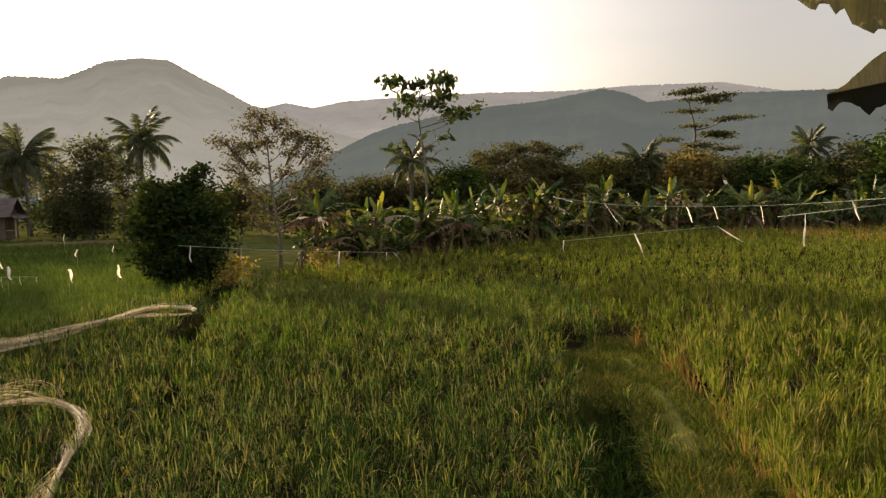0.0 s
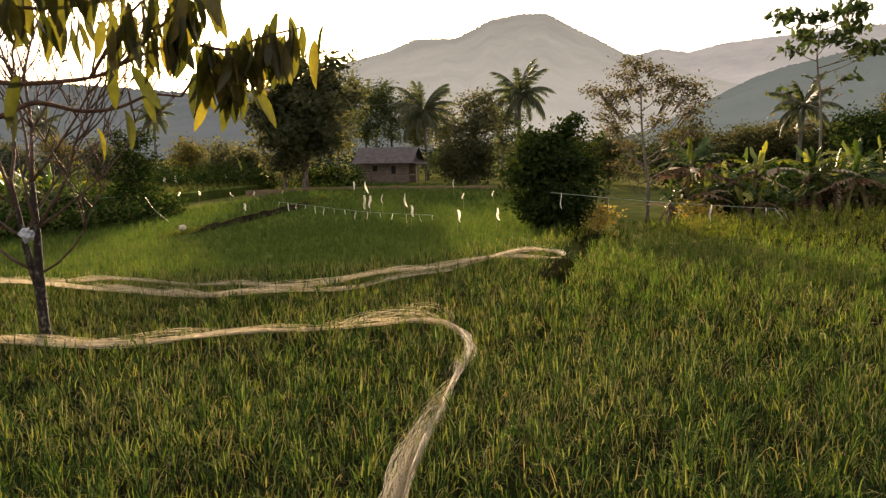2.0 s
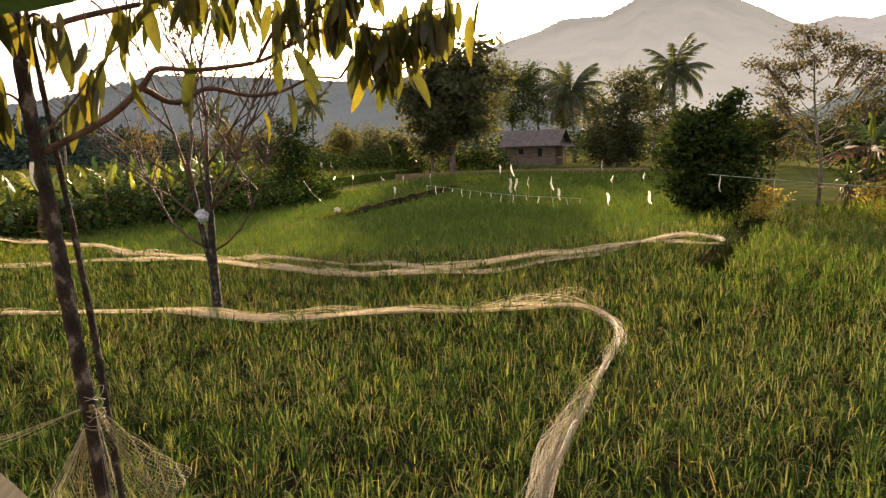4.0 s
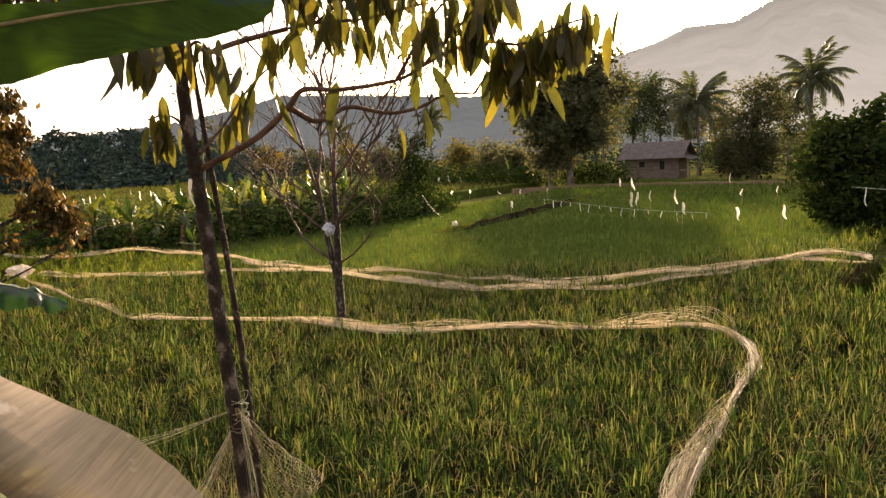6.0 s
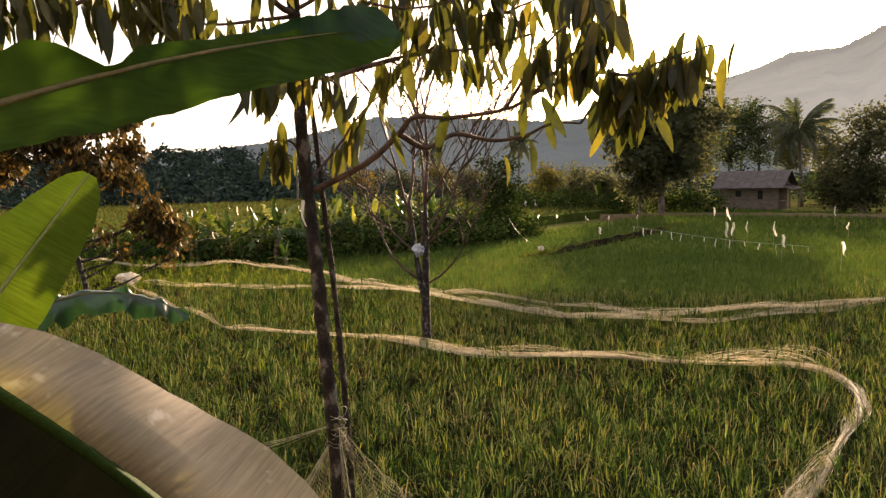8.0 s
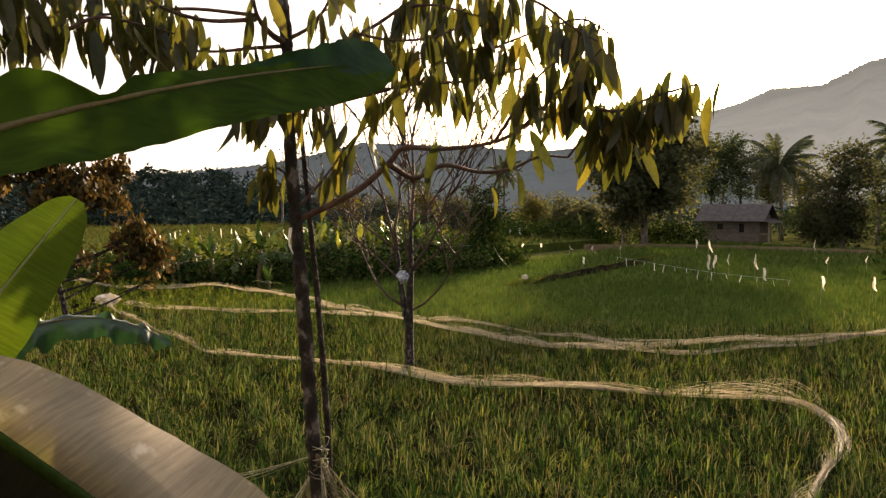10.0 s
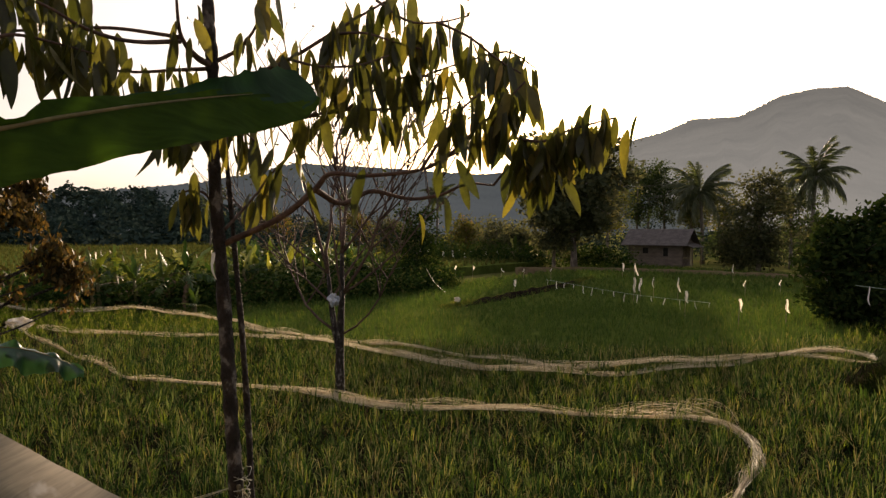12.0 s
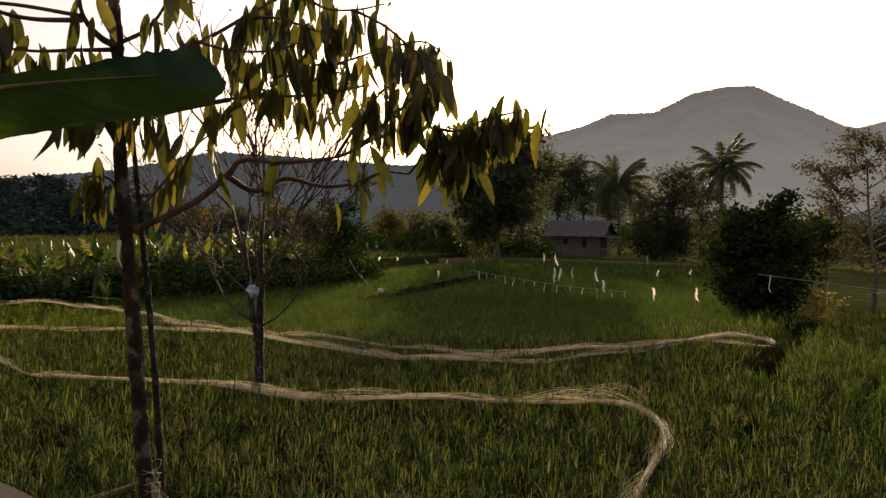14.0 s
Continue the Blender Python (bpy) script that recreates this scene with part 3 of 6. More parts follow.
def blades(px, py, z0, height, count, seg, width, lean=(0.05, 0.75), droop=0.3, base=0.06, rise=(0.45, 0.86), share=(0.11, 0.20)):
    """Ribbons of leaf blades for all the plants at once. rise: where on the stalk a blade starts; share: its length, both of the height."""
    n = len(px) * count
    x, y = np.repeat(px, count), np.repeat(py, count)
    big = np.repeat(0.8 + 0.25 * RNG.random(len(px)), count) * height
    tuft = np.repeat(RNG.normal(0, 0.07, (len(px), 2)), count, axis=0)
    ang = RNG.random(n) * 2 * np.pi
    ln = big * RNG.uniform(share[0], share[1], n)
    z1 = z0 + big * RNG.uniform(rise[0], rise[1], n)
    tilt = lean[0] + (lean[1] - lean[0]) * RNG.random(n) ** 1.6
    bend = droop * RNG.random(n) ** 1.5 * (0.35 + tilt / lean[1])
    off = base * np.sqrt(RNG.random(n))
    ox, oy = np.cos(ang), np.sin(ang)
    turn = ang + np.pi / 2 + RNG.normal(0, 0.6, n)
    wide = width * (0.7 + 0.6 * RNG.random(n))
    v = np.zeros((n, seg + 1, 2, 3), np.float32)
    for k in range(seg + 1):
        s = k / seg
        out = off + ln * (np.sin(tilt) * s + bend * s ** 2.2)
        up = ln * (np.cos(tilt) * s - bend * 0.9 * s ** 3)
        w = np.maximum(wide * (0.62 + 0.95 * s - 1.5 * s ** 2), 0.0015)
        cx, cy = x + ox * out + tuft[:, 0] * (z1 - z0 + up), y + oy * out + tuft[:, 1] * (z1 - z0 + up)
        for e, sg in ((0, -0.5), (1, 0.5)):
            v[:, k, e, 0] = cx + sg * w * np.cos(turn)
            v[:, k, e, 1] = cy + sg * w * np.sin(turn)
            v[:, k, e, 2] = z1 + up
    return v


def stuff(name, v, mat, label, category):
    verts, q = ribbon_arrays(v)
    return tagged(new(name, big_mesh(name, verts, q, mat)), label, category, kind="stuff")


def right_of_path(px, py):
    return px > np.interp(py, [p[1] for p in PATH], [p[0] for p in PATH])


def right_of_ditch(px, py):
    return px > np.interp(py, [p[1] for p in DITCH], [p[0] for p in DITCH])


RIPE = "ripening green rice with drooping golden ears"
EARS = dict(lean=(0.1, 0.5), droop=1.5, rise=(0.68, 0.8), share=(0.15, 0.22))
LOW = dict(lean=(0.3, 1.1), droop=0.5, rise=(0.1, 0.5), share=(0.25, 0.4))
hx, hy = hills(2.3, 7.5, -118, 52, 0.205, MATURE)
yel = right_of_path(hx, hy)
stuff("rice_near", blades(hx[~yel], hy[~yel], 0.0, 0.92, 56, 3, 0.0115, lean=(0.0, 0.62), droop=0.95, base=0.09, rise=(0.5, 0.83), share=(0.09, 0.19)), M_RICE, RIPE, "rice")
stuff("rice_tips_near", blades(hx[~yel], hy[~yel], 0.0, 0.92, 6, 3, 0.009, lean=(0.0, 0.7), droop=1.2, base=0.11, rise=(0.74, 0.86), share=(0.08, 0.15)), M_RICE_Y, "pale tips of the rice leaves", "rice")
stuff("rice_near_low", blades(hx[~yel], hy[~yel], 0.0, 0.72, 7, 2, 0.014, **LOW), M_LOW_SHADE, "lower rice leaves darkened for the shade between plants", "rice")
stuff("rice_by_path", blades(hx[yel], hy[yel], 0.0, 1.0, 84, 3, 0.0125, lean=(0.0, 0.5), droop=0.55, base=0.09, rise=(0.3, 0.86), share=(0.12, 0.22)), M_RICE_Y, "tall yellowing rice beside a grassy path", "rice")
stuff("rice_ears_near", blades(hx, hy, 0.0, 0.94, 3, 3, 0.008, **EARS), M_EAR, "drooping ripe rice ears", "rice")
hx, hy = hills(7.5, 15.0, -118, 52, 0.22, MATURE)
yel = right_of_path(hx, hy)
# Plants past the ditch take the sunlit colour, more of them with distance.
lit_hills = ~yel & right_of_ditch(hx, hy) & (RNG.random(len(hx)) < np.clip((hy - 8.0) / 5.0, 0, 1))
MIDDLE = dict(lean=(0.0, 0.65), droop=0.8, base=0.075, rise=(0.54, 0.86), share=(0.10, 0.20))
plain = ~yel & ~lit_hills
stuff("rice_middle", blades(hx[plain], hy[plain], 0.0, 0.92, 34, 2, 0.0155, **MIDDLE), M_RICE, RIPE, "rice")
stuff("rice_tips_middle", blades(hx[plain], hy[plain], 0.0, 0.93, 10, 2, 0.012, lean=(0.0, 0.7), droop=1.2, base=0.11, rise=(0.76, 0.86), share=(0.08, 0.15)), M_RICE_Y, "yellowing tips of the rice leaves", "rice")
stuff("rice_beyond_ditch", blades(hx[lit_hills], hy[lit_hills], 0.0, 0.96, 42, 2, 0.016, **MIDDLE), M_RICE_IN_SUN, "rice beyond a ditch, sunlight put into its bright green", "rice")
stuff("rice_middle_low", blades(hx[~yel], hy[~yel], 0.0, 0.86, 6, 1, 0.025, **LOW), M_LOW_SHADE, "lower rice leaves darkened for the shade between plants", "rice")
stuff("rice_middle_by_path", blades(hx[yel], hy[yel], 0.0, 1.05, 30, 2, 0.022, lean=(0.0, 0.6), droop=0.6, rise=(0.5, 0.86), share=(0.10, 0.2)), M_RICE_Y, "tall yellowing rice beside a grassy path", "rice")
stuff("rice_ears_middle", blades(hx, hy, 0.0, 0.94, 4, 2, 0.011, **EARS), M_EAR, "drooping ripe rice ears", "rice")
hx, hy = hills(15.0, 38.0, -118, 52, 0.27, MATURE)
straw = (RNG.random(len(hx)) < 0.6) & (np.hypot(hx, hy) * (1 + 0.05 * np.sin(hx * 1.3)) > np.interp(np.degrees(np.arctan2(hx, hy)), [18, 22, 34], [40, 31, 27]))
stuff("rice_far", blades(hx[~straw], hy[~straw], 0.0, 0.92, 19, 1, 0.036, lean=(0.0, 0.9), rise=(0.62, 0.88), share=(0.08, 0.16)), M_RICE_Y, RIPE, "rice")
stuff("straw", blades(hx[straw], hy[straw], 0.0, 0.88, 12, 1, 0.034), M_DRY, "dry tan stubble at the field's far edge", "straw")
hx, hy = hills(8.0, 24.0, -80, -15, 0.22, YOUNG)
stuff("young_rice_near", blades(hx, hy, 0.18, 0.30, 10, 2, 0.0145, rise=(0.0, 0.4), share=(0.5, 0.75)), M_YOUNG, "dense young green rice", "rice")
hx, hy = hills(24.0, 55.0, -80, -15, 0.32, YOUNG)
stuff("young_rice_far", blades(hx, hy, 0.18, 0.30, 10, 1, 0.035, rise=(0.0, 0.4), share=(0.5, 0.75)), M_YOUNG, "dense young green rice", "rice")
hx, hy = hills(30.0, 125.0, -92, -40, 0.75, FAR_FIELD)
stuff("far_rice", blades(hx, hy, 0.4, 0.42, 7, 1, 0.13, rise=(0.0, 0.4), share=(0.5, 0.75)), M_FAR_RICE, "distant pale green rice", "rice")


# ---- path, ditch and bunds ----
def bank_strip(name, line, width, height, mat, label, category, n=60, rag=0.12, lumps=0.1, taper=False):
    """A low rounded bank of earth along a line."""
    pts = smooth_line([(x, y, 0) for x, y in line], n)
    vs, fs = [], []
    across = [-1, -0.7, -0.35, 0, 0.35, 0.7, 1]
    prof = [0, 0.55, 0.92, 1, 0.92, 0.55, 0]
    for i, p in enumerate(pts):
        d = (pts[min(i + 1, n - 1)] - pts[max(i - 1, 0)]).normalized()
        side = Vector((-d.y, d.x, 0))
        end = min(1.0, 5 * i / n, 5 * (n - 1 - i) / n) if taper else 1.0
        for a, h in zip(across, prof):
            q = p + side * (a * width / 2 * (1 + rag * fbm(p.x + a, p.y, 1.3)))
            vs.append((q.x, q.y, -0.03 + end * height * h * (1 + lumps * fbm(q.x, q.y, 1.7))))
    m = len(across)
    for i in range(n - 1):
        for k in range(m - 1):
            fs.append((i * m + k, i * m + k + 1, (i + 1) * m + k + 1, (i + 1) * m + k))
    return tagged(link(name, vs, fs, mat), label, category, kind="structure")


bank_strip("path", PATH, 0.8, 0.52, M_GROUND, "grassy earth path between the paddies", "path")
bank_strip("path_shoulder", SHOULDER, 0.75, 0.5, M_GROUND, "grassy widening of the path beside a ditch", "path", n=30, taper=True)
# near bund takes dark mud, which also stands for its shaded side
bank_strip("bund", BUND, 0.4, 0.46, M_MUD, "low earth bund between two paddies", "bund", lumps=0.2, rag=0.3, taper=True)
bank_strip("bund_far", [(-30, 30), (-26, 34), (-20, 36), (-12, 37)], 0.9, 0.45, M_EARTH, "low earth bund before the hut", "bund")


def scatter_line(line, half, count):
    pts = np.array([tuple(p)[:2] for p in smooth_line([(x, y, 0) for x, y in line], 200)])
    i = RNG.integers(0, len(pts), count)
    return pts[i, 0] + RNG.uniform(-half, half, count), pts[i, 1] + RNG.uniform(-half, half, count)


gx, gy = [np.concatenate(q) for q in zip(scatter_line(PATH, 0.4, 5600), scatter_line(SHOULDER, 0.36, 1500))]
stuff("path_grass", blades(gx, gy, 0.43, 0.15, 8, 1, 0.02, (0.3, 1.5), 0.8, 0.1, rise=(0.0, 0.3), share=(0.4, 0.9)), M_GRASS, "short trodden grass on the path", "grass")
edge = [(x + 0.5 + 0.05 * math.sin(7 * y), y) for x, y in PATH[1:5]]
gx, gy = scatter_line(edge, 0.07, 26)
stuff("path_edge_stalks", blades(gx, gy, 0.1, 0.6, 26, 2, 0.012, (0.0, 0.5), 0.4, 0.06, rise=(0.1, 0.6), share=(0.3, 0.6)), M_DRY, "dry golden stalks at the foot of tall rice", "rice")
gx, gy = np.array([2.95, 3.02, 3.1, 3.2, 2.85, 2.75, 2.8, 3.15]), np.array([8.8, 9.0, 9.15, 9.3, 8.5, 9.9, 10.05, 9.0])
stuff("dry_stalks", blades(gx, gy, 0.1, 0.8, 60, 2, 0.013, rise=(0.0, 0.5), share=(0.3, 0.6)), M_DRY, "dry orange rice stalks beside the path", "rice")
gx, gy = scatter_line(HOLLOW, 0.34, 420)
stuff("path_weeds", blades(gx, gy, 0.1, 0.4, 12, 2, 0.018, (0.2, 1.3), 0.5, 0.1, rise=(0.0, 0.6), share=(0.3, 0.6)), M_SCRUB, "dark weeds on the steep side of the path", "grass")
gx, gy = scatter_line([(x - 0.2, y + 0.25) for x, y in BUND], 0.16, 700)
stuff("bund_grass", blades(gx, gy, 0.26, 0.22, 10, 1, 0.018, (0.2, 1.0), 0.5, 0.1, rise=(0.0, 0.1), share=(0.5, 1.0)), M_GRASS, "weedy grass on a low bund", "grass")
# Weeds get the near-black leaf colour to stand for the ditch's shadow.
gx, gy = scatter_line(DITCH, 0.4, 700)
stuff("ditch_weeds", blades(gx, gy, 0.0, 0.5, 12, 2, 0.018, (0.2, 1.2), 0.6, 0.1, rise=(0.0, 0.2), share=(0.4, 0.9)), M_LOW_SHADE, "weeds in the ditch, colour darkened for its shadow", "grass")


def viewing_bank():
    """The raised yard from which one looks over the fields."""
    vs, fs = [], []
    seg, prof = 40, [(0.05, 1.22), (0.8, 1.2), (1.3, 1.1), (1.9, 0.55), (2.4, 0.12), (2.8, -0.06)]
    for r, z in prof:
        for k in range(seg):
            a = 2 * math.pi * k / seg
            x, y = 0.4 + r * math.sin(a) * 1.2, -0.9 + r * math.cos(a)
            vs.append((x, y, z + 0.05 * fbm(x, y, 1.5)))
    for i in range(len(prof) - 1):
        for k in range(seg):
            k2 = (k + 1) % seg
            fs.append((i * seg + k, i * seg + k2, (i + 1) * seg + k2, (i + 1) * seg + k))
    fs.append(tuple(range(seg)))
    return tagged(link("earth_bank", vs, fs, M_EARTH), "raised earth bank beside the rice field", "bank", kind="structure")


viewing_bank()


def light_blocker():
    """A plain dark wall out of view, added to cut sky light from behind."""
    bm = bmesh.new()
    bmesh.ops.create_cube(bm, size=1.0)
    for v in bm.verts:
        v.co = Vector((v.co.x * 14, v.co.y * 0.2, v.co.z * 5.4 + 2.65))
    me = bpy.data.meshes.new("blocker_wall")
    bm.to_mesh(me)
    bm.free()
    me.materials.append(M_BLOCKER)
    o = new("blocker_wall", me)
    o.matrix_basis = Matrix.Translation((1.3, -2.4, 0)) @ Matrix.Rotation(radians(30), 4, "Z")
    return tagged(o, "unseen dark wall added to block light from behind", "wall", kind="structure")


light_blocker()


# ---- plants: shared makers ----
def leaf_cards(centres, spread, size, flat=0.75, seed=0, hang=0.0):
    """Many small leaves round the given centres, as an array of quads (pointed, tilted at random)."""
    g = np.random.default_rng(seed)
    n = len(centres)
    c = centres + g.normal(0, 1, (n, 3)) * np.array([spread, spread, spread * flat])
    d = g.normal(0, 1, (n, 3))
    d[:, 2] = d[:, 2] * 0.6 - hang
    d /= np.linalg.norm(d, axis=1)[:, None]
    w = np.cross(d, g.normal(0, 1, (n, 3)))
    w /= np.linalg.norm(w, axis=1)[:, None] + 1e-9
    ln = size * (0.6 + 0.8 * g.random(n))[:, None]
    tip, root = c + d * ln / 2, c - d * ln / 2
    mid = c + d * ln * 0.05
    v = np.stack([root, mid - w * ln * 0.24, tip, mid + w * ln * 0.24], 1)
    return v.reshape(-1, 3), np.arange(n * 4).reshape(n, 4)


def broad_tree(name, at, h, r, base, label, category="tree", mat=None, bark=None, leaves=5000, size=0.22, seed=1, limbs=9, clump=0.45, trunk_r=0.14, subs=4, group="", flat=0.7):
    """A broadleaf tree: tapered trunk, forked limbs, a crown of separate leaves in uneven clumps."""
    g = random.Random(seed)
    tree = thing(name, label, category, group, at)
    wob = [g.uniform(-1, 1) for _ in range(6)]
    top = h * 0.88
    trunk = [Vector((0.02 * h * wob[0] * math.sin(3 * t), 0.02 * h * wob[1] * math.sin(2.4 * t + wob[2]), t * top - 0.05)) for t in [i / 10 for i in range(11)]]
    radii = [trunk_r * (1.25 - 0.25 * min(1, t * 8)) * (1 - 0.85 * t) + 0.008 for t in [i / 10 for i in range(11)]]
    part_v = [tube(trunk, radii, 8)]
    ends = []
    for k in range(limbs):
        t = base + (0.97 - base) * (k + g.random() * 0.7) / limbs
        i = min(9, int(t * 10 * 0.999))
        p0 = trunk[i].lerp(trunk[i + 1], t * 10 - i)
        a = k * 2.4 + g.uniform(-0.5, 0.5)
        prof = math.sin(math.pi * min(1, max(0.12, (t - base * 0.7) / (1.12 - base * 0.7)))) ** 0.6
        ln = r * prof * g.uniform(0.75, 1.12)
        rise = g.uniform(0.15, 0.6) * ln + (0.25 * r if t > 0.85 else 0)
        pts = []
        for q in range(6):
            s = q / 5
            pts.append(p0 + Vector((math.cos(a + 0.25 * s) * ln * s, math.sin(a + 0.25 * s) * ln * s, rise * s ** 0.8 + 0.04 * r * math.sin(4 * s + k))))
        rr = trunk_r * 0.42 * (1 - 0.6 * t)
        limb_pieces = [tube(pts, [rr * (1 - 0.8 * q / 5) + 0.004 for q in range(6)], 5)]
        ends += pts[2:]
        for _ in range(subs):
            q = g.choice(pts[1:5])
            e = q + Vector((g.uniform(-1, 1), g.uniform(-1, 1), g.uniform(-0.25, 0.8))) * ln * 0.45
            m = q.lerp(e, 0.5) + Vector((0, 0, 0.06 * ln))
            limb_pieces.append(tube([q, m, e], [rr * 0.4 + 0.003, rr * 0.25 + 0.003, 0.004], 4))
            ends += [m, e, e]
        link("limb", *joined(limb_pieces), bark or M_BARK, tree)
    link("trunk", *joined(part_v), bark or M_BARK, tree)
    if leaves:
        gr = np.random.default_rng(seed)
        e = np.array([tuple(q) for q in ends])
        c = e[gr.integers(0, len(e), leaves)]
        v, q = leaf_cards(c, clump, size, flat, seed)
        crown = new("crown", big_mesh("crown", v, q, mat or M_LEAF))
        crown.parent = tree
    return tree


def clump_tree(name, at, trunk, clumps, leaves, size, flat, r, label, mat, seed, hang=0.0, bark=None, steep=0.25, twigs=6, loose=0.33):
    """A slender open tree: clumps, given as offset, height and spread, on limbs that leave a tall trunk."""
    g = random.Random(seed)
    tree = thing(name, label, "tree", "", at)
    pts = smooth_line([Vector((x, 0, z)) for x, z in trunk], 24)
    link("trunk", *tube(pts, [r * (1.1 - 0.75 * i / 23) for i in range(24)], 8), bark or M_BARK_PALE, tree)
    gr = np.random.default_rng(seed)
    cs, weight = [], []
    for x, z, w in clumps:
        c = Vector((x, g.uniform(-1, 1) * w * 1.3, z))
        low = [q for q in pts if q.z < z - steep * abs(x - q.x) - 0.1] or pts[:4]
        a = low[-1]
        bow = (c - a).length * 0.12 * min(1.0, steep)
        limb = [tube(smooth_line([a, a.lerp(c, 0.45) + Vector((g.uniform(0.3, 1.0) * bow * (1 if c.x > a.x else -1), g.uniform(-1, 1) * bow, -0.06 * w - bow * g.uniform(0.2, 1.0))), c], 7), [r * (0.4 - 0.045 * i) for i in range(7)], 5)]
        for _ in range(twigs):
            e = c + Vector((g.uniform(-1, 1) * w, g.uniform(-1, 1) * w, g.uniform(-0.3, 0.6) * w * flat))
            limb.append(tube([a.lerp(c, 0.6), c.lerp(e, 0.4), e], [r * 0.2, r * 0.14, r * 0.06], 4))
            cs += [e, c.lerp(e, 0.6)]
            weight += [w * w] * 2
        link("limb", *joined(limb), bark or M_BARK_PALE, tree)
    p = np.array(weight) / sum(weight)
    c = np.array([tuple(q) for q in cs])[gr.choice(len(cs), leaves, p=p)]
    spread = np.array(weight) ** 0.5
    v, q = leaf_cards(c, float(spread.mean()) * loose, size, flat, seed, hang=hang)
    crown = new("crown", big_mesh("crown", v, q, mat))
    crown.parent = tree
    return tree


def banana_leaf_mesh(length, width, arch, seed, tear=0.25, segs=14, fold=0.35, shoulder=0.10, near_fold=None, wave=0.0, ribbed=False):
    """A banana blade along +x with a thick midrib, drooping halves and torn edges."""
    g = random.Random(seed)
    bm = bmesh.new()
    rows = []
    for i in range(segs + 1):
        s = i / segs
        x = length * (math.sin(arch * s) / arch if arch > 0.01 else s)
        z = length * ((1 - math.cos(arch * s)) / arch * -1 if arch > 0.01 else 0)
        w = width / 2 * (min(1, s / shoulder) ** 0.6) * (max(0.0, 1 - ((s - 0.35) / 0.66) ** 3 if s > 0.35 else 1) ** 0.55)
        w = max(w, 0.004)
        ang = arch * s
        row = []
        for side in (-1, -0.5, 0, 0.5, 1):
            fo = fold if side >= 0 or near_fold is None else near_fold
            drop = math.sin(fo) * abs(side) * w * (1 + 0.3 * math.sin(9 * s + side)) + wave * w * abs(side) * math.sin(13 * s + 2.5 * side + seed)
            ragged = 1 + (g.uniform(-tear, tear * 0.3) if abs(side) == 1 else 0) + wave * 0.35 * math.sin(8 * s + side * 2 + seed)
            y = side * w * ragged * math.cos(fo)
            row.append(bm.verts.new((x - math.sin(ang) * drop * 0.3, y, z - drop)))
        rows.append(row)
    for i in range(segs):
        for k in range(4):
            if tear > 0.05 and k in (0, 3) and g.random() < tear * 0.45:
                continue
            bm.faces.new((rows[i][k], rows[i][k + 1], rows[i + 1][k + 1], rows[i + 1][k])).material_index = 1 if near_fold and k < 2 else 0
    rib = []
    for i in range(segs + 1):
        s = i / segs
        r = width * 0.035 * (1 - 0.85 * s) + 0.002
        c = rows[i][2].co
        rib.append([bm.verts.new((c.x, c.y + r * math.cos(t), c.z - r * 0.3 + r * math.sin(t))) for t in (0, 2.1, 4.2)])
    for i in range(segs):
        for k in range(3):
            bm.faces.new((rib[i][k], rib[i][(k + 1) % 3], rib[i + 1][(k + 1) % 3], rib[i + 1][k])).material_index = 1 if near_fold else 2 if ribbed else 0
    for f in bm.faces:
        f.smooth = True
    return bm


def torn_leaf_mesh(length, width, arch, seed, segs=13):
    """A wind-torn banana blade along +x: a midrib with separate strips that hang at their own angles."""
    g = random.Random(seed)
    bm = bmesh.new()
    spine = []
    p, step = Vector((0, 0, 0)), length / segs
    for i in range(segs + 1):
        spine.append(p.copy())
        a = arch * (i / segs) ** 1.4
        p = p + Vector((math.cos(a), 0, -math.sin(a))) * step
    for i in range(segs):
        s = (i + 0.5) / segs
        w = width / 2 * min(1, s / 0.12) ** 0.6 * max(0.15, 1 - s ** 4)
        along = (spine[i + 1] - spine[i])
        for sg in (-1, 1):
            if g.random() < 0.07:
                continue
            hang = g.uniform(0.05, 0.5) if g.random() < 0.6 else g.uniform(0.6, 1.5)
            reach = w * g.uniform(0.65, 1.1)
            out = Vector((0.25, sg * math.cos(hang), -math.sin(hang))) * reach
            shut = g.uniform(0.55, 0.95)
            mid = spine[i].lerp(spine[i + 1], 0.5) + out * 0.55
            tip = spine[i].lerp(spine[i + 1], 0.5) + out + Vector((0, 0, -0.1 * reach))
            q = [bm.verts.new(c) for c in (spine[i], spine[i + 1], mid + along * 0.5 * shut, mid - along * 0.5 * shut, tip + along * 0.32 * shut, tip - along * 0.32 * shut)]
            bm.faces.new((q[0], q[1], q[2], q[3]))
            bm.faces.new((q[3], q[2], q[4], q[5]))
    v, f = tube(spine, [width * 0.04 * (1 - 0.85 * i / segs) + 0.003 for i in range(segs + 1)], 3)
    q = [bm.verts.new(c) for c in v]
    for c in f:
        bm.faces.new([q[i] for i in c])
    return bm


